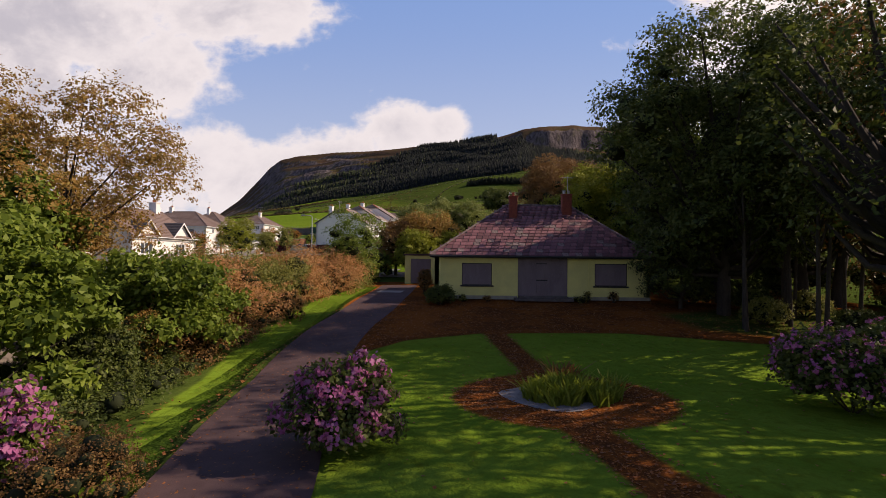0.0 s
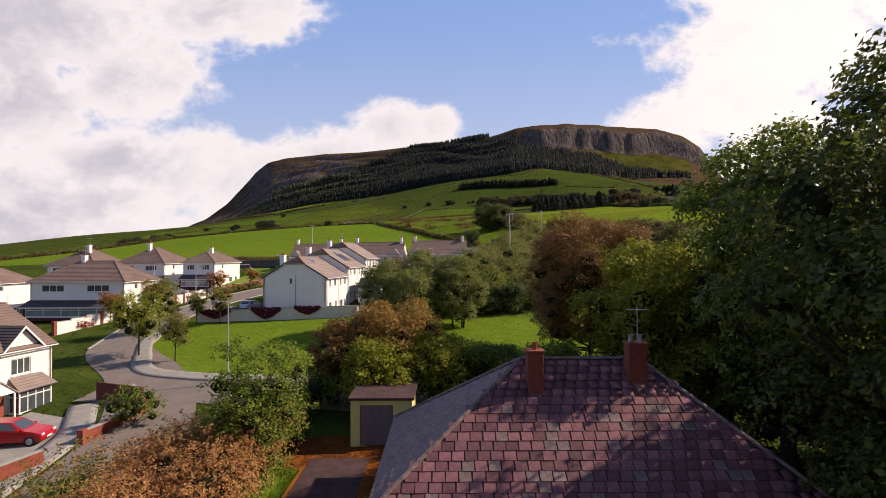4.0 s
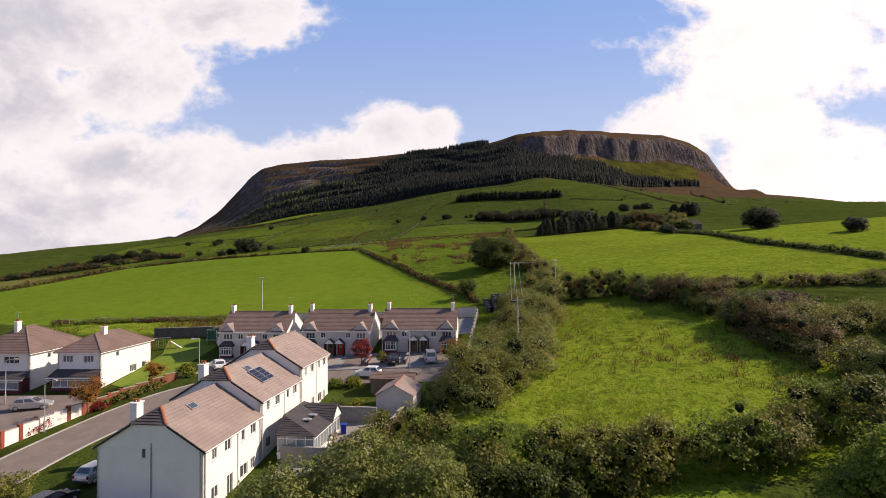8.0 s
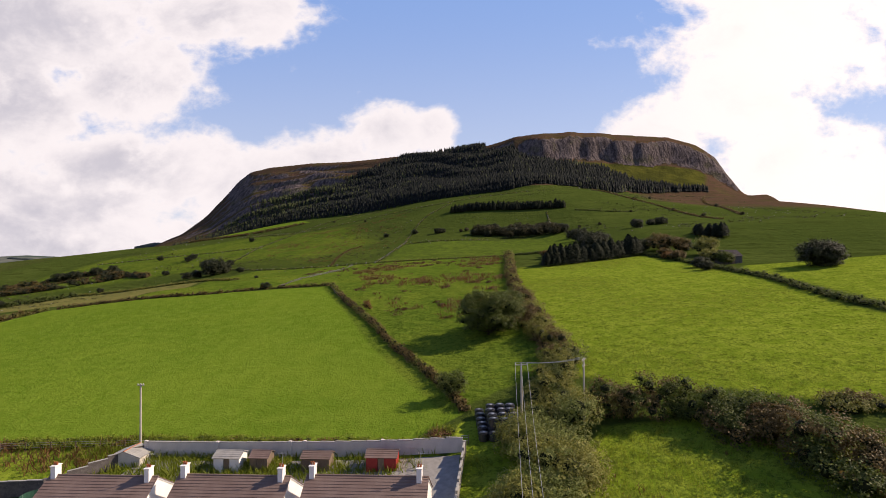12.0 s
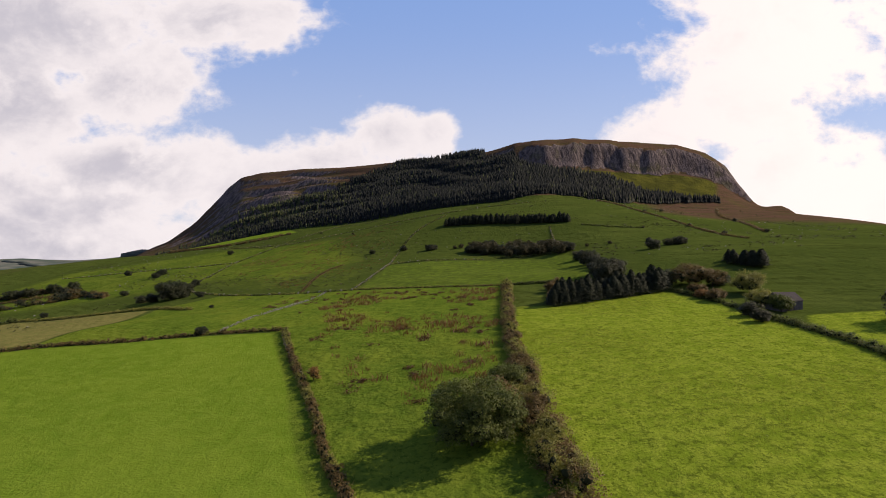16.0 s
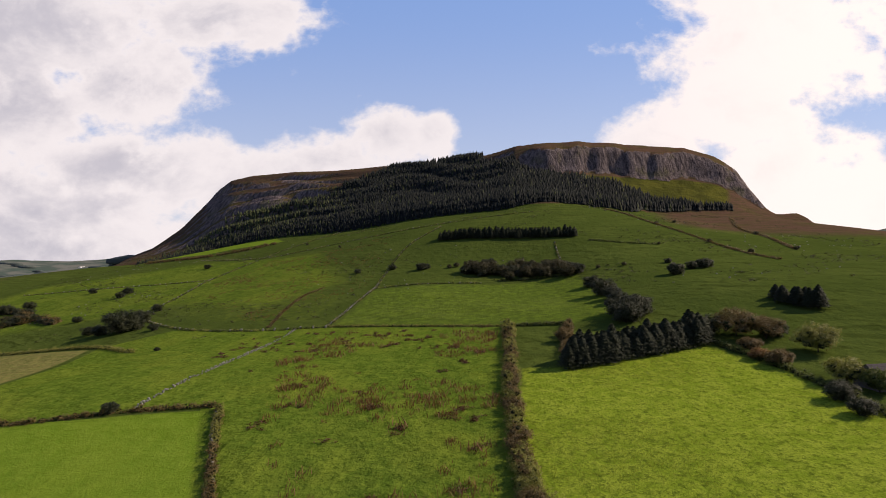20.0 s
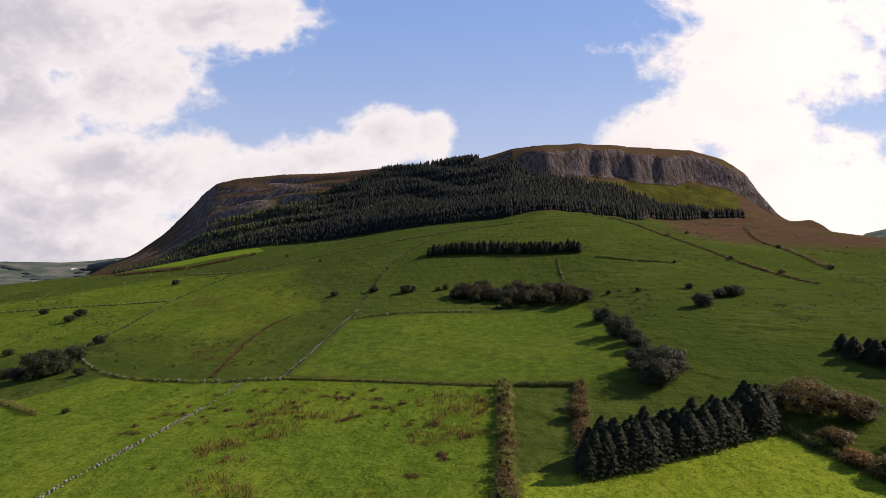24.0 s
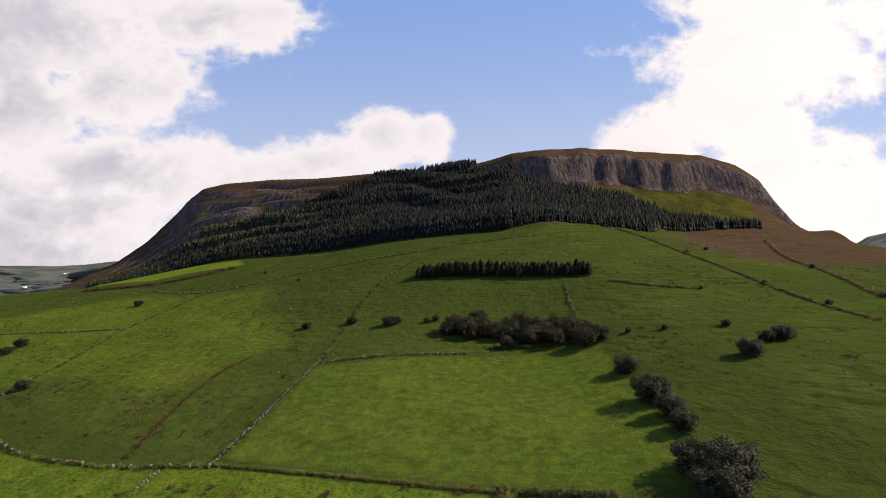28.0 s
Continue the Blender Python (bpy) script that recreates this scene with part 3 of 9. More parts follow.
def polar(p):
    return np.arctan2(p[:, 0] - HUB[0], p[:, 1] - HUB[1]), np.hypot(p[:, 0] - HUB[0], p[:, 1] - HUB[1])


RIM_A, RIM_R = polar(RIM)
FOOT_A, FOOT_R = polar(FOOT)


def wobble(x, y, size, seed=0.0):
    """Cheap smooth noise, from crossed waves."""
    a = x / size * 2.1 + seed
    b = y / size * 2.3 - seed * 1.7
    return (np.sin(a + 1.3 * np.sin(b * 0.7 + seed)) + np.sin(b * 1.17 + 1.1 * np.sin(a * 0.63)) + np.sin((a + b) * 0.71 + 2.1 * seed)) / 3


CRACK = np.random.default_rng(77).normal(0, 1, (4, 500))


def cracks(arc):
    """Uneven clefts and buttresses along the cliffs, from broad to narrow."""
    out = np.zeros(np.shape(arc))
    for row, (gap, deep) in zip(CRACK, ((130, 6.0), (52, 2.0), (19, 0.8), (8.0, 1.1))):
        out = out + deep * np.interp(arc, (np.arange(500) - 250) * gap, row)
    return out


def land(x, y):
    """Height of the ground, and how far up the mountain's flank (0 foot, 1 rim) a place lies."""
    x, y = np.asarray(x, float), np.asarray(y, float)
    base = fields_height(x, y)
    base = base * (1 - 0.95 * ramp01(-x, 300, 820)) * (1 - 0.9 * ramp01(y, 1150, 1800)) * (1 - 0.62 * ramp01(x, 310, 740))
    base = np.where(y < -60, base * (1 - ramp01(-y, 60, 300)), base)
    base = base + 0.8 * wobble(x, y, 60, 0.4) * ramp01(y, 170, 300) + 2.2 * wobble(x, y, 190, 1.2) * ramp01(y, 380, 520) * (1 - ramp01(y, 900, 1300))
    # the garden lies in a hollow before the bungalow
    hollow = np.interp(y, [-60, -30, 20, 22, 25, 28, 32, 36, 38], [0, -1.75, -1.75, -1.6, -1.3, -0.95, -0.5, -0.12, 0])
    base = base + hollow * ramp01(x, -19, -11) * (1 - ramp01(x, 22, 34))
    th, r = np.arctan2(x - HUB[0], y - HUB[1]), np.hypot(x - HUB[0], y - HUB[1])
    rf, rr, zr = np.interp(th, FOOT_A, FOOT_R), np.interp(th, RIM_A, RIM_R), np.interp(th, RIM_A, RIM[:, 2])
    arc = th * rr
    jag = cracks(arc + 6 * wobble(x, y, 45, 0.3))
    craggy = ramp01(th, 0.10, 0.19)
    s = np.clip((r + jag * craggy - rf) / np.maximum(rr - rf, 5), 0, 1.6)
    lip = 0.05 * wobble(arc, arc, 70, 1.1) + 0.025 * wobble(arc, arc, 23, 0.7)
    scree = 0.55 * np.clip(s / 0.72, 0, 1) ** 1.1 + 0.30 * ramp01(s + lip, 0.70, 0.80) + 0.15 * np.clip((s - 0.78) / 0.22, 0, 1)
    layer = s * 62 + 2.5 * wobble(arc, arc, 120) + 1.2 * wobble(arc, s * 90, 33, 2.0)
    benches = np.clip(s, 0, 1) + (0.030 * np.sin(s * 19 + 3 * wobble(arc, arc, 120)) + 0.011 * np.sin(layer)) * ramp01(s, 0.15, 0.4) * (1 - ramp01(s, 0.86, 0.98))
    shelf = s * 8.5 + 0.5 * wobble(arc, arc, 90, 0.9) + 0.25 * wobble(arc, s * 200, 40, 0.2)
    stairs = (np.floor(shelf) + ramp01(shelf - np.floor(shelf), 0.5, 0.82) - 0.5 * wobble(arc, arc, 90, 0.9)) / 8.5
    benches = benches + 0.75 * (stairs - s) * (1 - ramp01(th, -0.24, -0.12)) * ramp01(s, 0.05, 0.2) * (1 - ramp01(s, 0.88, 0.98))
    rise = craggy * scree + (1 - craggy) * np.clip(benches, 0, 1.02)
    zf = land_foot(th)
    up = np.clip(zr - zf, 0, None)
    hill = np.where(s > 0, up * np.clip(rise, 0, 1.03), 0)
    back = ramp01(r, rr + 260, rr + 900)
    hill = hill * (1 - back) - np.clip(r - rr, 0, 400) * 0.012 * (up > 5)
    inside = ramp01(th, -0.62, -0.50) * (1 - ramp01(th, 0.585, 0.62))
    z = np.where(s > 0, base + (np.minimum(zf, base + 400) - base) * ramp01(s, 0, 0.25) * inside + hill * inside, base)
    far = np.hypot(x, y - 200)
    ridge = (70 + 45 * wobble(x, y, 900, 0.5) + 22 * wobble(x, y, 330, 1.5)) * ramp01(far, 3300, 4200) * ramp01(th, -2.6, -1.6) * (1 - ramp01(th, 1.6, 2.6))
    peak = 190 * np.exp(-((th - 0.70) / 0.05) ** 2) * ramp01(far, 2600, 3600)
    return z + ridge + peak, np.where(inside > 0.5, s, 0)


FOOT_Z = fields_height(FOOT[:, 0], FOOT[:, 1])


def land_foot(th):
    return np.interp(th, FOOT_A, FOOT_Z)


def gz(x, y):
    return float(land(np.array([x]), np.array([y]))[0][0])


def inside_poly(x, y, poly):
    """Signed: positive within the polygon; metres to its nearest side."""
    p = np.array(poly, float)
    q = np.roll(p, -1, 0)
    far = np.full(np.shape(x), 1e9)
    odd = np.zeros(np.shape(x), bool)
    for (ax, ay), (bx, by) in zip(p, q):
        dx, dy = bx - ax, by - ay
        t = np.clip(((x - ax) * dx + (y - ay) * dy) / (dx * dx + dy * dy), 0, 1)
        far = np.minimum(far, np.hypot(x - ax - t * dx, y - ay - t * dy))
        cross = (ay > y) != (by > y)
        with np.errstate(divide="ignore", invalid="ignore"):
            odd ^= cross & (x < (bx - ax) * (y - ay) / (by - ay + 1e-12) + ax)
    return np.where(odd, far, -far)


LEFT_FIELD = [(-31, 268), (-14, 226), (-4, 199), (4, 181), (11, 162), (4, 156), (-34, 159), (-75, 156), (-150, 172), (-120, 268), (-72, 264)]
RIGHT_FIELD = [(27, 172), (28, 205), (27, 238), (36, 284), (46, 282), (62, 287), (86, 293), (93, 268), (92, 216), (89, 191), (91, 172), (94, 150), (63, 142), (57, 148), (47, 157), (36, 160)]
TOP_FIELD = [(-24, 351), (-16, 414), (37, 418), (86, 419), (84, 380), (76, 322), (58, 322), (38, 328)]
PADDOCK = [(10, 96), (14, 108), (17, 126), (22, 143), (28, 153), (44, 151), (52, 138), (60, 118), (50, 98), (34, 92), (20, 90)]
LANE = [(3.5, 104), (5.5, 125), (8, 150), (10, 160), (24, 157), (22, 140), (19, 120), (16.5, 104)]
BANK = [(-75, 149), (-75, 157), (-34, 160), (4, 157), (10, 160), (8, 150), (4, 147)]
GREEN_A = [(-35, 76), (-38, 88), (-31, 91), (-12, 90), (-4, 86), (12, 87), (26, 92), (32, 84), (22, 60), (2, 62), (-10, 58), (-20, 64)]
GARDEN = [(-15, 4), (-16, 20), (-13, 40), (-9, 52), (-2, 52), (16, 50), (30, 44), (30, 5), (30, -20), (-10, -20)]
LAWN = [(-2.4, 8.8), (-3.9, 16.9), (-4.0, 24.0), (-2.2, 26.2), (1.7, 27.6), (9.2, 27.8), (16.2, 25.8), (23.6, 20.2), (25.3, -16.9), (-1.7, -16.9)]
VERGE = [(-5.4, 6.8), (-7.3, 15.2), (-8.4, 22.6), (-7.3, 32.2), (-6.9, 36.4), (-6.5, 48.0), (-8.3, 49.0), (-9.2, 40.0), (-9.7, 33.9), (-9.8, 29.2), (-9.9, 23.6), (-8.9, 16.9), (-6.8, 6.8)]
MIDDLE = [(-34, 268), (-18, 228), (-8, 198), (8, 162), (28, 176), (28, 240), (38, 326), (-24, 349), (-60, 358), (-92, 373), (-112, 356), (-100, 271), (-72, 266), (-48, 270)]
BED = (3.7, 17.3)
PATHS = [[(1.8, 27.8), (2.9, 27.8), (4.2, 20.2), (3.0, 20.2)], [(2.9, 14.2), (4.1, 14.2), (5.4, 8.5), (6.1, 1.7), (4.4, 1.7), (3.9, 8.5)]]
HAY_FIELD = [(-101, 270), (-116, 356), (-205, 392), (-330, 380), (-300, 280)]
LIGHT_FIELD = [(-378, 852), (-315, 800), (-226, 762), (-163, 738), (-144, 700), (-197, 704), (-221, 692), (-300, 740)]


def spaced(stops):
    """Grid lines from (place, spacing) stops."""
    out = [stops[0][0]]
    for (a, sa), (b, sb) in zip(stops, stops[1:]):
        n = max(1, int(round((b - a) / ((sa + sb) / 2))))
        u = np.linspace(0, 1, n + 1)[1:]
        f = u * (sa + (sb - sa) * u / 2) / ((sa + sb) / 2)
        out += list(a + (b - a) * f)
    return np.array(out)


def build_ground():
    xs = spaced([(-4200, 300), (-1200, 60), (-480, 9), (-140, 2.2), (-16, 2.0), (-15, 0.55), (17, 0.55), (18, 2.0), (130, 2.2), (460, 6), (1200, 60), (4200, 300)])
    ys = spaced([(-900, 200), (-60, 8), (2, 1.0), (3, 0.6), (34, 0.55), (36, 1.2), (60, 1.5), (330, 2.2), (560, 4.2), (1120, 5.5), (1500, 40), (4700, 220)])
    gx, gy = np.meshgrid(xs, ys)
    z, s = land(gx, gy)
    nx, ny = len(xs), len(ys)
    idx = np.arange(nx * ny).reshape(ny, nx)
    f = np.stack([idx[:-1, :-1], idx[:-1, 1:], idx[1:, 1:], idx[1:, :-1]], -1).reshape(-1, 4)
    me = raw_mesh("ground", np.stack([gx, gy, z], -1).reshape(-1, 3), f, [GROUND], smooth=True)
    th = np.arctan2(gx - HUB[0], gy - HUB[1])
    slope = np.hypot(np.gradient(z, xs, axis=1), np.gradient(z, ys, axis=0))
    lays = {}
    poly = lambda p, w=1.0: np.clip(0.5 + inside_poly(gx, gy, p) / (2 * w), 0, 1)
    lays["mown"] = np.maximum.reduce([poly(LEFT_FIELD), poly(GREEN_A), 0.98 * poly(LAWN, 0.6), poly(VERGE, 0.4), 0.46 * poly(TOP_FIELD, 2), poly(LIGHT_FIELD, 6)])
    # Last rank polygon and second meadow one lighten left hill as sunlight would.
    lays["rank"] = np.maximum.reduce([poly(PADDOCK, 2), 0.8 * poly(LANE, 1.0), 0.6 * poly(BANK, 1.5), 0.64 * poly(RIGHT_FIELD, 1.5), 0.62 * poly([(93.5, 180), (94, 238), (101, 250), (150, 247), (225, 240), (225, 150), (101, 150)], 2), 0.40 * poly([(-25, 350), (-16, 414), (-60, 440), (-130, 440), (-133, 424), (-92, 375), (-56, 356)], 12)])
    lays["meadow"] = np.maximum.reduce([0.95 * poly(MIDDLE, 2), 0.56 * poly([(-330, 400), (-130, 424), (-60, 380), (-20, 440), (-60, 560), (-200, 640), (-330, 600)], 25)])
    lays["hay"] = np.maximum(poly(HAY_FIELD, 3), 0.60 * poly([(-340, 150), (-156, 176), (-122, 262), (-108, 268), (-300, 276), (-420, 300)], 10))
    crag = ramp01(th, 0.10, 0.19)
    lays["heath"] = np.maximum.reduce([ramp01(s, 0.02, 0.06), ramp01(s, 0.0, 0.1) * ramp01(th, 0.47, 0.52), ramp01(s, 0.03, 0.2) * (1 - crag) * (s > 0), ramp01(s, 0.79, 0.84) * crag, ramp01(gx - 0.35 * (gy - 560), 130, 230) * ramp01(gy, 430, 600) * (1 - ramp01(s, 0.0, 0.12)) * 0.75, ramp01(-gx, 330, 400) * ramp01(gy, 430, 560) * 0.42]) * (gy > 300)
    lays["moss"] = np.maximum(ramp01(s, 0.02, 0.2) * (1 - ramp01(s, 0.62, 0.72)) * crag * (1 - ramp01(th, 0.47, 0.52)), 0.46 * ramp01(s, 0.15, 0.3) * (1 - crag) * (1 - ramp01(s, 0.6, 0.85)) * (s > 0))
    lays["rock"] = ramp01(slope, 0.85, 1.25) * (s > 0.3) * ramp01(th, 0.02, 0.1) + 0.8 * ramp01(slope, 0.75, 1.2) * (s > 0.05) * (1 - ramp01(th, -0.24, -0.12)) + 0.62 * ramp01(np.sin(s * 62 + 2.5 * wobble(th * 900, th * 900, 120) + 1.2 * wobble(th * 900, s * 90, 33, 2.0)), 0.2, 0.8) * ramp01(s, 0.12, 0.3) * (1 - ramp01(s, 0.84, 0.94)) * (1 - ramp01(th, -0.3, -0.15))
    # By distance only: where the hazed plain colour takes over.
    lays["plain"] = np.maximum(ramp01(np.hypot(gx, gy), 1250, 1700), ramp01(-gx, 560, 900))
    ring = np.hypot(gx - BED[0], gy - BED[1])
    lays["litter"] = np.clip(poly(GARDEN, 0.5) - poly(LAWN, 0.4) - poly(VERGE, 0.3), 0, 1)
    lays["litter"] = np.maximum.reduce([lays["litter"], np.clip(0.5 + (3.55 - ring) / 1.1, 0, 1), *(poly(q, 0.4) for q in PATHS)])
    lays["litter"] = lays["litter"] * (1 - poly([(13, 28), (30, 22), (30, 36), (18, 36), (12, 33)], 1.5) * 0.6)
    lays["litter"] = lays["litter"] * (1 - 0.9 * ramp01(-gx, 8.2, 9.6) * (1 - ramp01(gy, 36, 40)))
    lays["litter"] = lays["litter"] * (1 - 0.75 * ramp01(-gx, 5.2, 5.8) * (1 - ramp01(gy, 33, 36)))
    lays["dirt"] = poly([(53, 131), (53, 140), (61, 141), (66, 135), (60, 129)], 2) * 0.62
    for name, v in lays.items():
        at = me.attributes.new(name, "FLOAT", "POINT")
        at.data.foreach_set("value", np.asarray(v, np.float32).ravel())
    tagged(new("ground", me), "grassy fields rising to a flat-topped mountain with limestone cliffs", "ground", kind="structure")


build_ground()


def drape(name, outline, mat, lift=0.03, step=1.5, label="", category="", kind="structure", thick=0.0):
    """A flat outline laid over the ground, cut fine enough to follow it."""
    bm = bmesh.new()
    face = bm.faces.new([bm.verts.new((x, y, 0)) for x, y in outline])
    bmesh.ops.triangulate(bm, faces=[face])
    p = np.array(outline)
    for ax in (0, 1):
        for d in np.arange(p[:, ax].min() + step, p[:, ax].max(), step):
            co, no = ((d, 0, 0), (1, 0, 0)) if ax == 0 else ((0, d, 0), (0, 1, 0))
            bmesh.ops.bisect_plane(bm, geom=bm.verts[:] + bm.edges[:] + bm.faces[:], plane_co=co, plane_no=no)
    if thick:
        r = bmesh.ops.extrude_face_region(bm, geom=bm.faces[:])
        for v in (g for g in r["geom"] if isinstance(g, bmesh.types.BMVert)):
            v.co.z = thick
    co = np.array([v.co for v in bm.verts])
    z = land(co[:, 0], co[:, 1])[0]
    for v, h in zip(bm.verts, z):
        v.co.z += h + lift
    bmesh.ops.recalc_face_normals(bm, faces=bm.faces)
    if not thick and sum(f.normal.z for f in bm.faces) < 0:
        bmesh.ops.reverse_faces(bm, faces=bm.faces)
    ob = part(name, bm, mat)
    return tagged(ob, label, category, kind=kind)


def smooth_line(points, step=1.0):
    """Points along a smooth line through the given ones."""
    p = np.array(points, float)
    d = np.r_[0, np.cumsum(np.linalg.norm(np.diff(p[:, :2], axis=0), axis=1))]
    n = max(2, int(d[-1] / step) + 1)
    u = np.linspace(0, d[-1], n)
    cols = []
    for c in range(p.shape[1]):
        i, h, s = weights(u, d)
        cols.append(glide(i, h, s, d, lambda k, c=c: p[k, c]))
    return np.stack(cols, -1)


def strip(name, line, width, mat, lift=0.03, thick=0.0, label="", category="", side=0.0, kind="structure", step=1.2):
    """A road or path of a width along a line; side shifts it across."""
    p = smooth_line(line, step)
    t = np.gradient(p[:, :2], axis=0)
    t /= np.linalg.norm(t, axis=1)[:, None]
    nrm = np.stack([-t[:, 1], t[:, 0]], -1)
    w = np.asarray(width if np.ndim(width) else [width] * len(p), float)
    k = 5
    rows = [p[:, :2] + nrm * (side + w * f)[:, None] for f in np.linspace(-0.5, 0.5, k)]
    g = np.stack(rows, 1)
    z = land(g[..., 0], g[..., 1])[0] + lift
    v = np.concatenate([g, z[..., None]], -1)
    idx = np.arange(len(p) * k).reshape(len(p), k)
    f = [np.stack([idx[:-1, 1:], idx[:-1, :-1], idx[1:, :-1], idx[1:, 1:]], -1).reshape(-1, 4)]
    vv = v.reshape(-1, 3)
    if thick:
        low = vv - (0, 0, thick)
        off = len(vv)
        vv = np.concatenate([vv, low])
        for e in (0, k - 1):
            a = idx[:, e]
            q = np.stack([a[:-1], a[1:], a[1:] + off, a[:-1] + off], -1)
            f.append(q if e else q[:, ::-1])
    ob = new(name, raw_mesh(name, vv, np.concatenate(f), [mat]))
    return tagged(ob, label, category, kind=kind)

# ---- plants ----
def leaves_at(centres, normals, size, rng, spread=0.35, aspect=0.62):
    """A folded leaf at each centre; returns arrays of corners and quads."""
    n = len(centres)
    nrm = normals + rng.normal(0, spread, (n, 3))
    nrm /= np.linalg.norm(nrm, axis=1)[:, None] + 1e-9
    ref = rng.normal(0, 1, (n, 3))
    a = np.cross(nrm, ref)
    a /= np.linalg.norm(a, axis=1)[:, None] + 1e-9
    b = np.cross(nrm, a)
    s = (np.broadcast_to(size, n) * rng.uniform(0.6, 1.4, n))[:, None]
    c0 = centres - a * s * 0.5
    c2 = centres + a * s * 0.5
    lift = nrm * s * 0.16
    c1 = centres + b * s * aspect * 0.5 - lift
    c3 = centres - b * s * aspect * 0.5 - lift
    v = np.stack([c0, c1, c2, c3], 1).reshape(-1, 3)
    return v, np.arange(4 * n).reshape(n, 4)


def blob_leaves(blobs, count, size, rng, shell=0.6, spread=0.45, droop=0.0, sprig=9):
    """Leaves in small sprigs through the outer part of a heap of ellipsoids (x, y, z, rx, ry, rz)."""
    bl = np.array(blobs, float)
    area = bl[:, 3] * bl[:, 4] + bl[:, 3] * bl[:, 5] + bl[:, 4] * bl[:, 5]
    n = max(1, count // sprig)
    which = rng.choice(len(bl), n, p=area / area.sum())
    d = rng.normal(0, 1, (n, 3))
    d /= np.linalg.norm(d, axis=1)[:, None]
    d[:, 2] = np.where(d[:, 2] < -0.5, -d[:, 2] * 0.6, d[:, 2])
    rad = shell + (1.12 - shell) * rng.uniform(0, 1, n) ** 0.7
    c = bl[which, :3] + d * bl[which, 3:] * rad[:, None]
    c[:, 2] -= droop * rng.uniform(0, 1, n)
    nrm = d / bl[which, 3:]
    nrm /= np.linalg.norm(nrm, axis=1)[:, None]
    nrm[:, 2] += 0.6
    nrm /= np.linalg.norm(nrm, axis=1)[:, None]
    m = n * sprig
    sz = np.broadcast_to(size, n)
    c = np.repeat(c, sprig, 0) + rng.normal(0, 0.85, (m, 3)) * np.repeat(sz, sprig)[:, None] * (1, 1, 0.8)
    return leaves_at(c, np.repeat(nrm, sprig, 0), np.repeat(sz, sprig), rng, spread)


def lump(blobs, shrink=0.7, seed=0, rings=7, sides=9):
    """Uneven cores that fill a crown or hedge, mostly in CORE, a dark colour standing for inner shade."""
    out = []
    for i, (x, y, z, rx, ry, rz) in enumerate(blobs):
        th = np.linspace(0.12, np.pi - 0.12, rings)
        ph = np.linspace(0, 2 * np.pi, sides, endpoint=False)
        t, p = np.meshgrid(th, ph, indexing="ij")
        k = shrink * (1 + 0.16 * np.sin(3 * p + i + seed) * np.sin(2.3 * t + i * 1.7))
        v = np.stack([x + rx * k * np.sin(t) * np.cos(p), y + ry * k * np.sin(t) * np.sin(p), z + rz * k * np.cos(t)], -1).reshape(-1, 3)
        idx = np.arange(rings * sides).reshape(rings, sides)
        f = np.stack([idx[:-1], np.roll(idx, -1, 1)[:-1], np.roll(idx, -1, 1)[1:], idx[1:]], -1).reshape(-1, 4)
        out.append((v, f))
    return joined(out)


def crown_blobs(rng, height, width, bare, count, shape=1.0):
    """Clumps that make up a tree's crown, from the bare height up."""
    hz = (height - bare) / 2
    out = [(0, 0, bare + hz, width * 0.28, width * 0.28, hz * 0.7)]
    for i in range(count):
        u = (i + 0.5) / count
        zz = -0.9 + 1.85 * u
        r = math.sqrt(max(0.05, 1 - (zz * 0.93) ** 2)) ** shape * width * 0.5 * math.sqrt(rng.uniform(0.18, 0.86))
        a = i * 2.39996 + rng.uniform(-0.5, 0.5)
        q = width * rng.uniform(0.55, 1.0) / math.sqrt(count) ** 0.88
        out.append((r * math.cos(a), r * math.sin(a), bare + hz * (1 + zz * 0.86), q, q, q * rng.uniform(0.6, 0.9)))
    return out


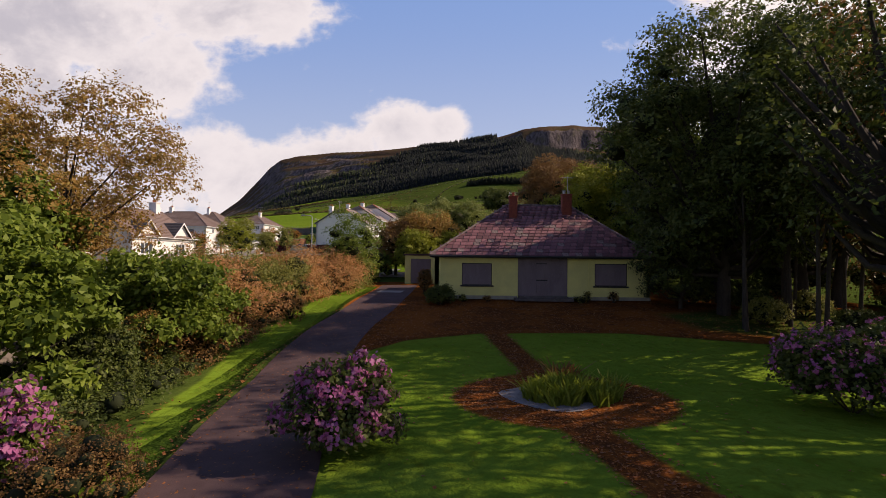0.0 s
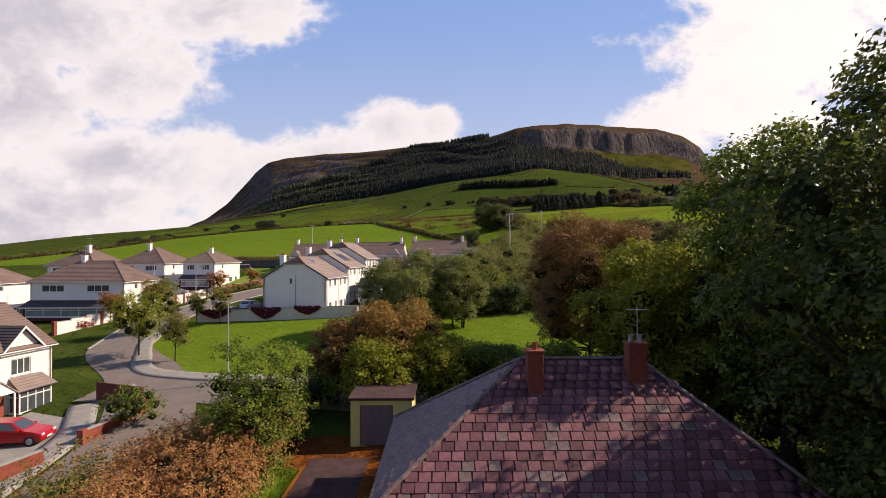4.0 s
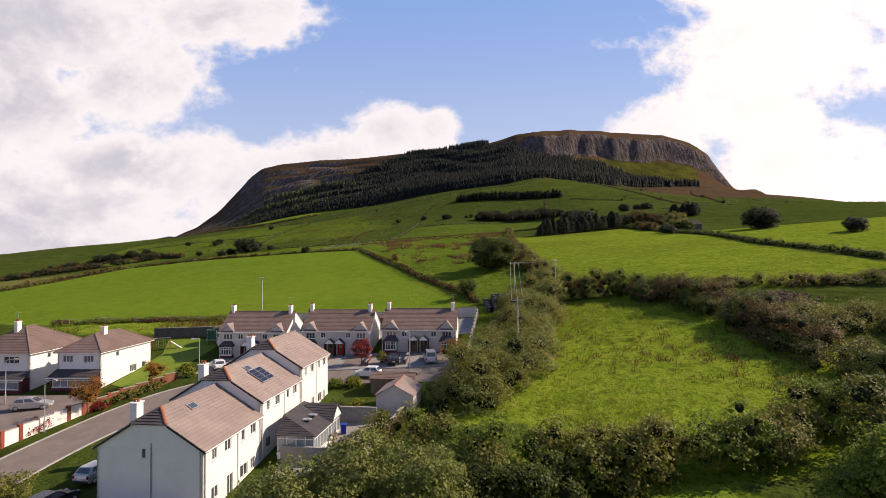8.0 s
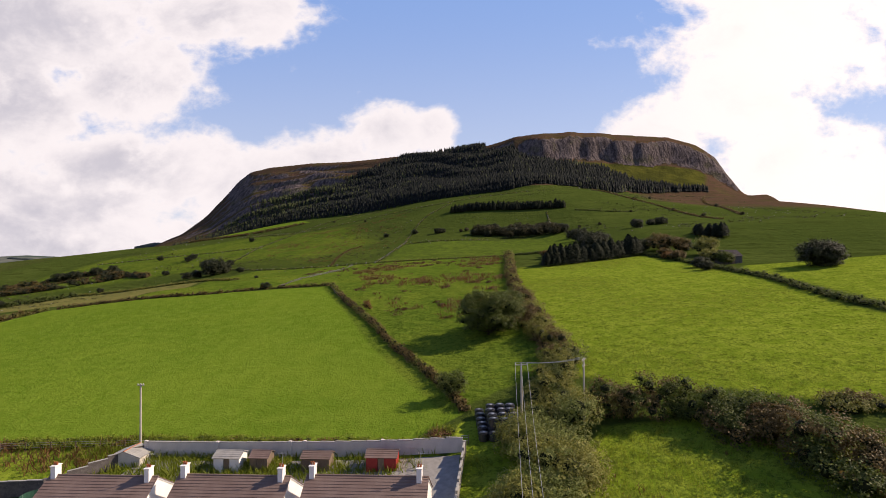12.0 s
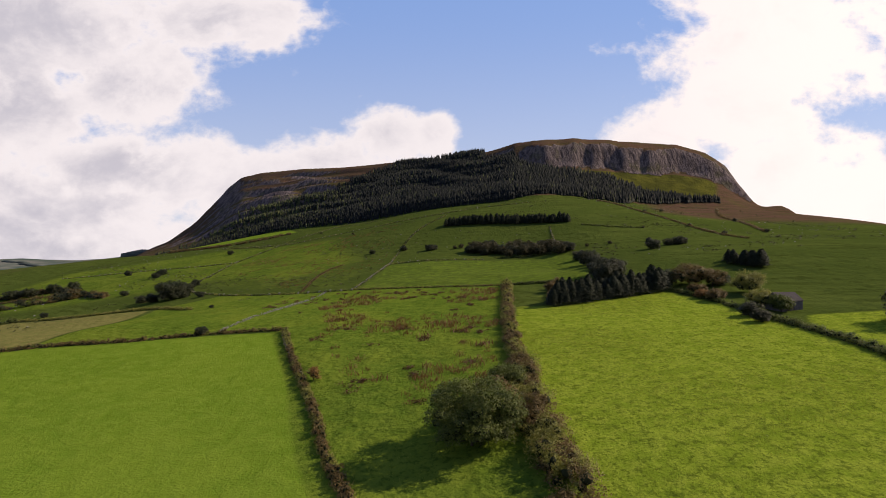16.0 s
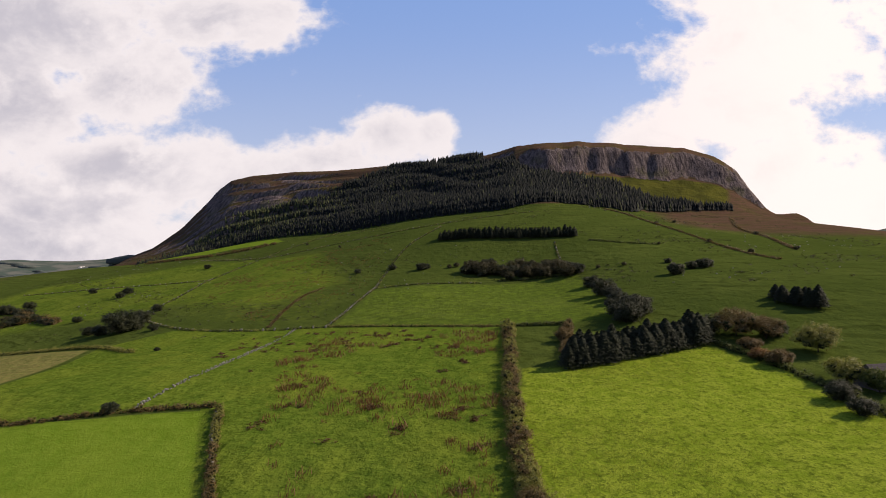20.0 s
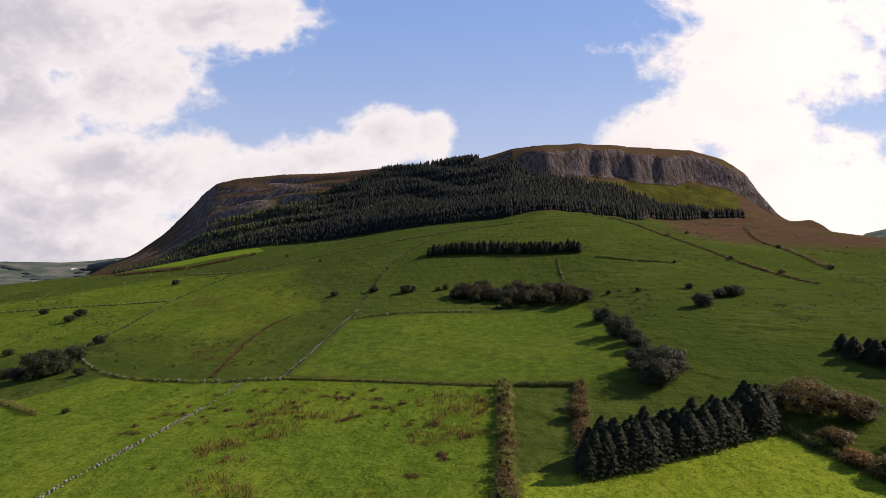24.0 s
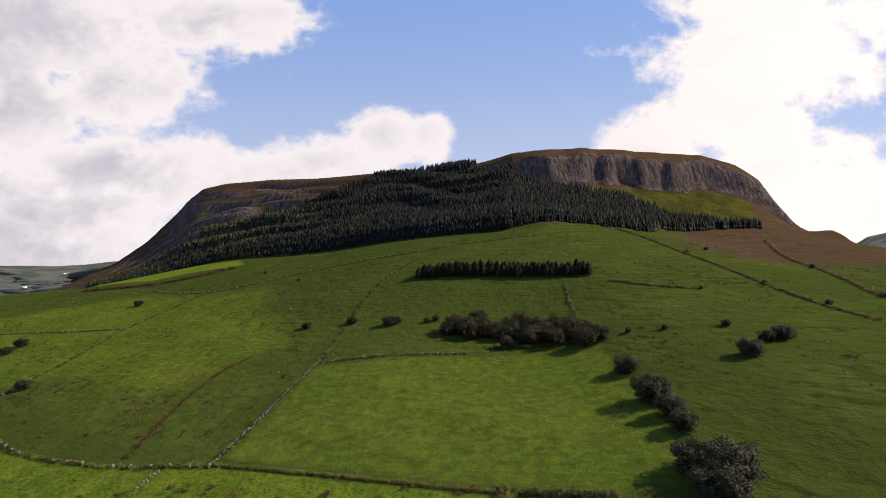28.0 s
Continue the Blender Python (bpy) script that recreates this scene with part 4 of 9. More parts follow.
def tree_parts(ob, seed, height, width, bare, leaf_mat, count, size, clumps=14, trunk_r=0.16, limbs=6, dense=True, stems=1, core=0.42):
    """Trunk with limbs, and crown, under a tree."""
    rng = np.random.default_rng(seed)
    blobs = crown_blobs(rng, height, width, bare, clumps)
    wood = []
    for st in range(stems):
        ox, oy = (rng.uniform(-0.5, 0.5, 2) * (stems > 1)) * width * 0.25
        top = np.array((ox * 2 + rng.uniform(-0.05, 0.05) * width, oy * 2 + rng.uniform(-0.05, 0.05) * width, bare + (height - bare) * 0.72))
        pts = [np.array((ox, oy, -0.25)), np.array((ox + rng.uniform(-0.06, 0.06), oy, bare * 0.5)), np.array((ox * 1.3, oy * 1.3, bare)), top]
        wood.append(tube(smooth_line(pts, max(0.4, height / 9)), np.linspace(trunk_r, trunk_r * 0.25, len(smooth_line(pts, max(0.4, height / 9)))), 8))
    for b in sorted(blobs[1:], key=lambda q: q[2])[: limbs * 2 : 2] + blobs[2 : 2 + limbs]:
        z0 = min(b[2] * 0.75, bare + (b[2] - bare) * 0.4)
        mid = np.array((b[0] * 0.45, b[1] * 0.45, (z0 + b[2]) / 2 - 0.05 * height))
        wood.append(tube([np.array((0, 0, z0 * 0.9)), mid, np.array(b[:3])], [trunk_r * 0.5, trunk_r * 0.32, trunk_r * 0.1], 5))
    v, f = joined(wood)
    tr = new("trunk", raw_mesh("trunk", v, f, [BARK], smooth=True))
    tr.parent = ob
    sets = [blob_leaves(blobs, count, size, rng, shell=0.58)]
    v, f = joined(sets)
    mats, index = [leaf_mat], np.zeros(len(f), int)
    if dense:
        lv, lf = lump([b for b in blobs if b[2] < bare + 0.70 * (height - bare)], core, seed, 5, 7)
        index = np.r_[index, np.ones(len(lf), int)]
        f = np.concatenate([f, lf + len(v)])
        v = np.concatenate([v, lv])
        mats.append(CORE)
    cr = new("crown", raw_mesh("crown", v, f, mats, index))
    cr.parent = ob
    return ob


def make_tree(name, x, y, seed, height, width, bare, leaf_mat, count, size, label, category="tree", group="", turn=0.0, sink=0.0, **kw):
    ob = thing(name, (x, y, gz(x, y) - sink), turn, label, category, group)
    return tree_parts(ob, seed, height, width, bare, leaf_mat, count, size, **kw)


def plant_copies(ob, spots, rng, grow=(0.8, 1.2)):
    for x, y in spots:
        k = rng.uniform(*grow)
        m = pose(x, y, gz(x, y), 0, 0, rng.uniform(0, 360)) @ Matrix.Scale(k, 4)
        copy_thing(ob, m)


def hedge(name, line, wide, high, per_metre, size, mat, label, seed=1, lumps=1.6, base=0.0, uneven=0.35, category="hedge", second=None, share=0.0):
    """A run of leafy growth along a line: an uneven heap of clumps."""
    rng = np.random.default_rng(seed)
    p = smooth_line([(q[0], q[1]) for q in line], 0.5)
    length = np.linalg.norm(np.diff(p, axis=0), axis=1).sum()
    n = max(5, int(length * lumps / max(wide, 0.8) * (5.0 + 3.4 * high / max(wide, 0.8))))
    blobs = []
    for i in range(n):
        j = int(rng.uniform(0, len(p) - 1))
        t = p[min(j + 1, len(p) - 1)] - p[max(j - 1, 0)]
        t /= np.linalg.norm(t) + 1e-9
        off = rng.uniform(-0.36, 0.36) * wide
        x, y = p[j, 0] - t[1] * off, p[j, 1] + t[0] * off
        hh = high * rng.uniform(1 - uneven, 1 + uneven * 0.8)
        r = wide * rng.uniform(0.16, 0.34) + 0.1
        hh *= 1 - 1.1 * (off / wide) ** 2
        rz = min(r * 0.9, hh * 0.6)
        blobs.append((x, y, rng.uniform(0.1, 1.0) * max(hh - rz * 0.7, 0.05), r, r, rz))
    b = np.array(blobs)
    g = land(b[:, 0], b[:, 1])[0]
    b[:, 2] += g + base
    count = int(per_metre * length)
    v, f = blob_leaves(b, int(count * 1.4), size * 1.05, rng, shell=0.66)
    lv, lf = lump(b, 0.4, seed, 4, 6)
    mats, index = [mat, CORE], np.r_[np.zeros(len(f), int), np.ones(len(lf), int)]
    if second is not None:
        mats.append(second)
        spot = wobble(v[::4, 0], v[::4, 1], 5.0, seed) + 0.7 * wobble(v[::4, 2] * 3, v[::4, 0], 2.0, seed)
        index[: len(f)] = np.where(spot > np.quantile(spot, 1 - share), 2, 0)
    ob = new(name, raw_mesh(name, np.concatenate([v, lv]), np.concatenate([f, lf + len(v)]), mats, index))
    return tagged(ob, label, category, kind="stuff")


def conifer_mesh(rng, height, width, tiers, leaves, trunk=True):
    """Arrays of a spruce: drooping sprays in whorls."""
    n = leaves
    u = rng.uniform(0, 1, n) ** 0.75
    zz = 0.12 * height + u * height * 0.88
    tier = 1 - 0.28 * ((zz * tiers / height) % 1.0)
    r = (1 - u) ** 0.7 * width * 0.5 * tier * rng.uniform(0.5, 1.08, n)
    a = rng.uniform(0, 2 * np.pi, n)
    c = np.stack([r * np.cos(a), r * np.sin(a), zz - r * 0.18], -1)
    nrm = np.stack([np.cos(a) * 0.6, np.sin(a) * 0.6, np.full(n, 0.75)], -1)
    return c, nrm


def make_conifer(name, seed, height, width, leaves, size, label, group, x, y):
    rng = np.random.default_rng(seed)
    ob = thing(name, (x, y, gz(x, y)), 0, label, "tree", group)
    v, f = tube([(0, 0, -0.4), (0, 0, height * 0.5), (0, 0, height * 0.97)], [0.16, 0.1, 0.02], 6)
    t = new("trunk", raw_mesh("trunk", v, f, [BARK]))
    t.parent = ob
    c, nrm = conifer_mesh(rng, height, width, 9, leaves)
    v, f = leaves_at(c, nrm, size, rng, 0.3, 0.5)
    cone = tube([(0, 0, height * 0.1), (0, 0, height * 0.4), (0, 0, height * 0.96)], [width * 0.24, width * 0.19, 0.02], 8)
    index = np.r_[np.zeros(len(f), int), np.ones(len(cone[1]), int)]
    cr = new("crown", raw_mesh("crown", np.concatenate([v, cone[0]]), np.concatenate([f, cone[1] + len(v)]), [SPRUCE, CORE], index))
    cr.parent = ob
    return ob


def far_forest():
    """The plantation on the mountain's flank, as one mesh of many spruces."""
    rng = np.random.default_rng(3)
    n = 58000
    th = rng.uniform(-0.52, 0.50, n)
    s = rng.uniform(-0.02, 1.02, n)
    # the wood's upper edge, along the mountain
    top = np.interp(th, [-0.52, -0.41, -0.315, -0.195, -0.132, -0.09, -0.04, 0.045, 0.09, 0.15, 0.224, 0.317, 0.36, 0.40, 0.46],
                    [0.12, 0.27, 0.37, 0.56, 0.72, 0.88, 1.0, 1.0, 0.80, 0.62, 0.57, 0.47, 0.34, 0.28, 0.14])
    low = np.interp(th, [-0.50, 0.34, 0.36, 0.46], [0.0, 0.0, 0.10, 0.10])
    thin = rng.uniform(0, 1, n) < np.interp(th, [-0.5, -0.3, -0.2], [0.45, 0.7, 1.0]) + (s < top * 0.55)
    low = np.where(thin, low, 9.0)
    keep = (s < top * (1 + 0.07 * wobble(th * 900, s * 300, 40)) + rng.normal(0, 0.02, n)) & (s >= low)
    th, s = th[keep], s[keep]
    rf, rr = np.interp(th, FOOT_A, FOOT_R), np.interp(th, RIM_A, RIM_R)
    r = rf + (rr - rf) * s
    x, y = HUB[0] + r * np.sin(th), HUB[1] + r * np.cos(th)
    z = land(x, y)[0]
    m = len(x)
    h = rng.uniform(4.6, 8.6, m) * np.interp(th, [-0.4, -0.1], [0.85, 1.1]) * np.where(s < 0.03, 0.75, 1.0)
    w = h * rng.uniform(0.40, 0.60, m)
    sides, vs, fs, base = 4, [], [], 0
    for tier, (z0, z1, k) in enumerate(((0.04, 0.66, 1.0), (0.42, 1.0, 0.62))):
        a = rng.uniform(0, 6.28, m)[:, None] + np.arange(sides) * 2 * np.pi / sides
        rad = (w * k)[:, None] * rng.uniform(0.7, 1.2, (m, sides)) * 0.5
        ring = np.stack([x[:, None] + rad * np.cos(a), y[:, None] + rad * np.sin(a), (z + h * z0)[:, None] + rng.uniform(-0.4, 0.4, (m, sides))], -1)
        tip = np.stack([x + rng.normal(0, 0.12, m), y + rng.normal(0, 0.12, m), z + h * z1], -1)[:, None]
        block = np.concatenate([ring, tip], 1).reshape(-1, 3)
        i = np.arange(m)[:, None] * (sides + 1) + base
        j = np.arange(sides)
        fs.append(np.stack([i + j, i + (j + 1) % sides, np.broadcast_to(i + sides, (m, sides))], -1).reshape(-1, 3))
        vs.append(block)
        base += len(block)
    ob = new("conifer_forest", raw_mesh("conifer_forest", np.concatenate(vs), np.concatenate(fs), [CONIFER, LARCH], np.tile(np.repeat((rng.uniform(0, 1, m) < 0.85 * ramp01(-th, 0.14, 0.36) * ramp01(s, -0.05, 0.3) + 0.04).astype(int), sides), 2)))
    tagged(ob, "dark spruce plantation covering the mountain's lower slope", "forest", kind="stuff")


far_forest()

# ---- building kit ----
def child(name, bm, mat, parent, m=None, label=""):
    ob = part(name, bm, mat, parent, label)
    if m is not None:
        ob.matrix_basis = m
    return ob


def wall_with_holes(width, height, thick, holes):
    """A wall along x, its outer face at y = 0, with openings (x0, z0, x1, z1) through it."""
    xs = sorted({0.0, width, *(v for h in holes for v in (h[0], h[2]))})
    zs = sorted({0.0, height, *(v for h in holes for v in (h[1], h[3]))})
    bm, seen = bmesh.new(), {}

    def at(i, j, back):
        if (i, j, back) not in seen:
            seen[i, j, back] = bm.verts.new((xs[i], thick if back else 0.0, zs[j]))
        return seen[i, j, back]

    def solid(i, j):
        if not (0 <= i < len(xs) - 1 and 0 <= j < len(zs) - 1):
            return False
        cx, cz = (xs[i] + xs[i + 1]) / 2, (zs[j] + zs[j + 1]) / 2
        return not any(a < cx < c and b < cz < d for a, b, c, d in holes)

    for i in range(len(xs) - 1):
        for j in range(len(zs) - 1):
            if not solid(i, j):
                continue
            ring = ((i, j), (i + 1, j), (i + 1, j + 1), (i, j + 1))
            bm.faces.new([at(*q, False) for q in ring])
            bm.faces.new([at(*q, True) for q in reversed(ring)])
            for k, (di, dj) in enumerate(((0, -1), (1, 0), (0, 1), (-1, 0))):
                if not solid(i + di, j + dj):
                    p, q = ring[k], ring[(k + 1) % 4]
                    bm.faces.new((at(*q, False), at(*p, False), at(*p, True), at(*q, True)))
    return bm


def window(parent, m, w, h, lights=2, transom=0.0, frame=WHITE, glass=GLASS, sill=True, name="window", bar=0.07):
    """A window in an opening: frame, each pane, sill. Its corner at the local origin, outer face at y = 0."""
    bm = bmesh.new()
    d0, d1 = 0.05, 0.13
    box(bm, 0, d0, 0, w, d1, bar)
    box(bm, 0, d0, h - bar, w, d1, h)
    for i in range(lights + 1):
        x = i * (w - bar) / lights
        box(bm, x, d0 + 0.002, bar, x + bar, d1 - 0.002, h - bar)
    if transom:
        box(bm, bar, d0 + 0.004, h - transom - bar, w - bar, d1 - 0.004, h - transom)
    win = child(name, bm, frame, parent, m)
    for i in range(lights):
        x0 = i * (w - bar) / lights + bar
        x1 = (i + 1) * (w - bar) / lights
        child("pane", boxed(x0, 0.085, bar, x1, 0.10, h - bar), glass, win)
    if sill:
        child("sill", boxed(-0.06, -0.07, -0.09, w + 0.06, 0.06, 0.0, bevel=0.01), frame, win)
    return win


def slope(name, parent, mat, p0, p1, p2, p3, course=0.33, lift=0.035, m=None):
    """A tiled slope from eave p0-p1 up to p3-p2, in lapped courses."""
    p0, p1, p2, p3 = (Vector(p) for p in (p0, p1, p2, p3))
    nrm = (p1 - p0).cross(p3 - p0).normalized()
    if nrm.z < 0:
        nrm = -nrm
    n = max(2, int(((p3 + p2) / 2 - (p0 + p1) / 2).length / course))
    bm = bmesh.new()
    rows = []
    for i in range(n):
        for v, h in ((i / n, lift), ((i + 1) / n, 0.004)):
            rows.append([bm.verts.new(q + nrm * h) for q in (p0.lerp(p3, v), p1.lerp(p2, v))])
    for r, q in zip(rows, rows[1:]):
        bm.faces.new((r[0], r[1], q[1], q[0]))
    low = [bm.verts.new(q - nrm * 0.05) for q in (p0, p1, p2, p3)]
    bm.faces.new((low[1], low[0], low[3], low[2]))
    bm.faces.new((low[0], low[1], rows[0][1], rows[0][0]))
    bm.faces.new((rows[-1][0], rows[-1][1], low[2], low[3]))
    bm.faces.new([low[0]] + [r[0] for r in rows] + [low[3]])
    bm.faces.new([low[1], low[2]] + [r[1] for r in reversed(rows)])
    return child(name, bm, mat, parent, m)


def ridge_tiles(parent, a, b, mat, size=0.12, name="ridge_tiles", m=None):
    a, b = Vector(a), Vector(b)
    length = (b - a).length
    n = max(1, int(length / 0.42))
    bm = bmesh.new()
    rot = (b - a).to_track_quat("X", "Z").to_matrix().to_4x4()
    for i in range(n):
        x0 = i * length / n
        vs = []
        for x, k in ((x0, 1.0), (x0 + length / n + 0.02, 0.9)):
            for t in range(5):
                ang = math.pi * t / 4
                vs.append(bm.verts.new(Matrix.Translation(a) @ rot @ Vector((x, size * k * math.cos(ang), size * k * (math.sin(ang) * 0.8 - 0.25)))))
        for t in range(4):
            bm.faces.new((vs[t], vs[t + 1], vs[t + 6], vs[t + 5]))
        bm.faces.new(vs[:5])
        bm.faces.new(vs[5:][::-1])
    bmesh.ops.recalc_face_normals(bm, faces=bm.faces)
    return child(name, bm, mat, parent, m)


def chimney(parent, x, y, z0, z1, w, d, mat, pots=2, aerial=False, pot_mat=None):
    ch = child("chimney", boxed(x - w / 2, y - d / 2, z0, x + w / 2, y + d / 2, z1, bevel=0.015), mat, parent)
    child("cap", boxed(x - w / 2 - 0.06, y - d / 2 - 0.06, z1, x + w / 2 + 0.06, y + d / 2 + 0.06, z1 + 0.10, bevel=0.015), mat, ch)
    for i in range(pots):
        px = x + (i - (pots - 1) / 2) * w * 0.48
        v, f = tube([(px, y, z1 + 0.09), (px, y, z1 + 0.32), (px, y, z1 + 0.38)], [0.11, 0.10, 0.125], 10)
        p = new("chimney_pot", raw_mesh("chimney_pot", v, f, [pot_mat or RIDGE]))
        p.parent = ch
    if aerial:
        sets = [tube([(x + 0.1, y, z1), (x + 0.1, y, z1 + 1.5)], [0.02, 0.02], 5), tube([(x - 0.35, y, z1 + 1.4), (x + 0.55, y, z1 + 1.4)], [0.014, 0.014], 4)]
        sets += [tube([(x - 0.3 + 0.2 * i, y - 0.22, z1 + 1.4), (x - 0.3 + 0.2 * i, y + 0.22, z1 + 1.4)], [0.01, 0.01], 4) for i in range(5)]
        v, f = joined(sets)
        a = new("aerial", raw_mesh("aerial", v, f, [STEEL]))
        a.parent = ch
    return ch


def pipe(parent, pts, r=0.045, mat=None, name="downpipe"):
    v, f = tube(pts, [r] * len(pts), 8)
    ob = new(name, raw_mesh(name, v, f, [mat or WHITE], smooth=True))
    ob.parent = parent
    return ob


def gable_fill(width, rise, thick, top=0.0):
    """The triangle of wall over the eaves, cut off flat where a half hip sits on it."""
    if top:
        k = top / width / 2
        cut = rise * (1 - 2 * k)
        prof = [(0, 0), (width, 0), (width / 2 + top / 2, cut), (width / 2 - top / 2, cut)]
    else:
        prof = [(0, 0), (width, 0), (width / 2, rise)]
    return prism(prof, "y", 0, thick)


def semi_pair(x, y, turn, eave_z, width=11.6, depth=8.6, label="", red_door=False, flip=False):
    """A pair of joined two-storey houses: gabled roof, gablets over bays, twin porches."""
    base = gz(x, y) - 0.05
    e = eave_z - base
    rise = 2.75
    ob = thing("semi_detached_house", (x, y, base), turn, label, "house", "row of paired houses by the field")
    hw = width / 2
    sill2, sill1 = e - 1.42, 0.55
    spec = [(-hw + 0.75, sill2, 1.5, 0.95, 3), (-hw + 3.15, sill2 + 0.1, 0.85, 0.85, 2), (hw - 4.0, sill2 + 0.1, 0.85, 0.85, 2), (hw - 2.25, sill2, 1.5, 0.95, 3)]
    doors = [(-1.25, 0.0, 0.95, 1.95), (0.3, 0.0, 0.95, 1.95)]
    bays = [-hw + 0.55, hw - 2.45]
    holes = [(a + hw, b, a + hw + w, b + h) for a, b, w, h, _ in spec] + [(a + hw, b, a + hw + w, b + h) for a, b, w, h in doors]
    # Front and west side take the greyed render, so their shade is painted.
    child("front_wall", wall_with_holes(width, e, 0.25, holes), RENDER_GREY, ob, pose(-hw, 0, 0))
    for a, b, w, h, k in spec:
        window(ob, pose(a, 0, b), w, h, k, 0.0)
    for i, (a, b, w, h) in enumerate(doors):
        col = (DOOR_RED if red_door else CAR_DARK) if i == (0 if flip else 1) else WOOD
        d = child("door", boxed(a + 0.05, 0.10, 0.05, a + w - 0.05, 0.16, h - 0.05, bevel=0.01), col, ob)
        child("door_glass", boxed(a + 0.3, 0.085, 1.15, a + w - 0.3, 0.10, 1.7), GLASS, d)
    side = wall_with_holes(depth, e, 0.25, [(2.0, sill2 + 0.2, 2.6, sill2 + 0.95)])
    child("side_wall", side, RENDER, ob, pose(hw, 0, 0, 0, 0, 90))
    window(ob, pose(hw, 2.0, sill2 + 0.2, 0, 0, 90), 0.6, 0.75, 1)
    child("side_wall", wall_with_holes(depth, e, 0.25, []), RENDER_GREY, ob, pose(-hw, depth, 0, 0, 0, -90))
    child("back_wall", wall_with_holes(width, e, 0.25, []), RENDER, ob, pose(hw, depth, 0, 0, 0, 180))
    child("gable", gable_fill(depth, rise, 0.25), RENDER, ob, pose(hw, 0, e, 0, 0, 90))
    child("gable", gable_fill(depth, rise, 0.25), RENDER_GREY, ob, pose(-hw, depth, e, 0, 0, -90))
    ov, r = 0.30, depth / 2
    dz = ov * rise / r
    w2 = hw + 0.14
    slope("roof_slope", ob, TILE_BROWN, (-w2, -ov, e - dz + 0.05), (w2, -ov, e - dz + 0.05), (w2, r, e + rise + 0.05), (-w2, r, e + rise + 0.05))
    slope("roof_slope", ob, TILE_BROWN, (w2, depth + ov, e - dz + 0.05), (-w2, depth + ov, e - dz + 0.05), (-w2, r, e + rise + 0.05), (w2, r, e + rise + 0.05))
    ridge_tiles(ob, (-w2, r, e + rise + 0.07), (w2, r, e + rise + 0.07), TILE_BROWN)
    child("gutter", boxed(-w2, -ov - 0.10, e - dz - 0.06, w2, -ov, e - dz + 0.02, bevel=0.02), WHITE, ob)
    child("fascia", boxed(-w2, -ov, e - dz - 0.16, w2, -ov + 0.03, e - dz + 0.0), WHITE, ob)
    for s in (-1, 1):
        child("bargeboard", prism([(-ov, e - dz - 0.14), (r, e + rise - 0.16), (depth + ov, e - dz - 0.14), (depth + ov, e - dz), (r, e + rise), (-ov, e - dz)], "x", 0, 0.03), WHITE, ob, pose(s * (hw + 0.05) - 0.015, 0, 0))
        pipe(ob, [(s * (hw - 0.1), -0.06, 0), (s * (hw - 0.1), -0.06, e - 0.25)])
    # gablets that rise from the eaves over the bays
    for b0 in bays:
        cx, gw, gh = b0 + 0.95, 2.3, 1.15
        y1 = gh / rise * r - ov * 0.4
        child("gablet", prism([(cx - gw / 2, e - 0.1), (cx + gw / 2, e - 0.1), (cx, e + gh)], "y", -0.04, 0.18), RENDER_GREY, ob)
        slope("gablet_roof", ob, TILE_BROWN, (cx - gw / 2 - 0.12, -ov, e - 0.15), (cx - gw / 2 - 0.12, 0.0, e - 0.15), (cx, y1 + 0.5, e + gh + 0.06), (cx, -ov, e + gh + 0.06), 0.3)
        slope("gablet_roof", ob, TILE_GREY, (cx + gw / 2 + 0.12, 0.0, e - 0.15), (cx + gw / 2 + 0.12, -ov, e - 0.15), (cx, -ov, e + gh + 0.06), (cx, y1 + 0.5, e + gh + 0.06), 0.3)
        child("gablet_board", prism([(cx - gw / 2 - 0.12, e - 0.24), (cx, e + gh - 0.06), (cx + gw / 2 + 0.12, e - 0.24), (cx + gw / 2 + 0.12, e - 0.12), (cx, e + gh + 0.06), (cx - gw / 2 - 0.12, e - 0.12)], "y", -ov - 0.03, -ov), WHITE, ob)
        # ground-floor bay
        bay = child("bay", boxed(b0, -0.75, 0, b0 + 1.9, -0.002, 0.5), BRICK_DARK, ob)
        window(ob, pose(b0 + 0.06, -0.75, 0.5), 1.78, 1.25, 4, 0.35, name="bay_window")
        for xx, rz in ((b0 + 1.9 - 0.05, 90), (b0 + 0.05, -90)):
            window(ob, pose(xx, -0.70 if rz == 90 else -0.02, 0.5, 0, 0, rz), 0.66, 1.25, 1, 0.35, sill=False, name="bay_side_window")
        child("bay_ceiling", boxed(b0 - 0.02, -0.77, 1.75, b0 + 1.92, -0.002, 1.85), WHITE, bay)
        a0, a1, zt = b0 - 0.22, b0 + 2.12, 2.62
        slope("bay_roof", ob, TILE_DARK, (a0, -1.0, 1.84), (a1, -1.0, 1.84), (a1 - 0.5, -0.03, zt), (a0 + 0.5, -0.03, zt), 0.25)
        slope("bay_roof", ob, TILE_DARK, (a1, -1.0, 1.84), (a1, -0.01, 1.84), (a1 - 0.5, -0.012, zt), (a1 - 0.5, -0.03, zt), 0.25)
        slope("bay_roof", ob, TILE_DARK, (a0, -0.01, 1.84), (a0, -1.0, 1.84), (a0 + 0.5, -0.03, zt), (a0 + 0.5, -0.012, zt), 0.25)
    for s in (-0.78, 0.78):
        zp, hp, wp = 2.0, 0.72, 1.62
        child("porch_gable", prism([(s - wp / 2, zp), (s + wp / 2, zp), (s, zp + hp)], "y", -1.02, -0.94), WHITE, ob)
        slope("porch_roof", ob, TILE_DARK, (s - wp / 2 - 0.08, -1.1, zp - 0.02), (s - wp / 2 - 0.08, 0, zp - 0.02), (s, 0, zp + hp + 0.05), (s, -1.1, zp + hp + 0.05), 0.25)
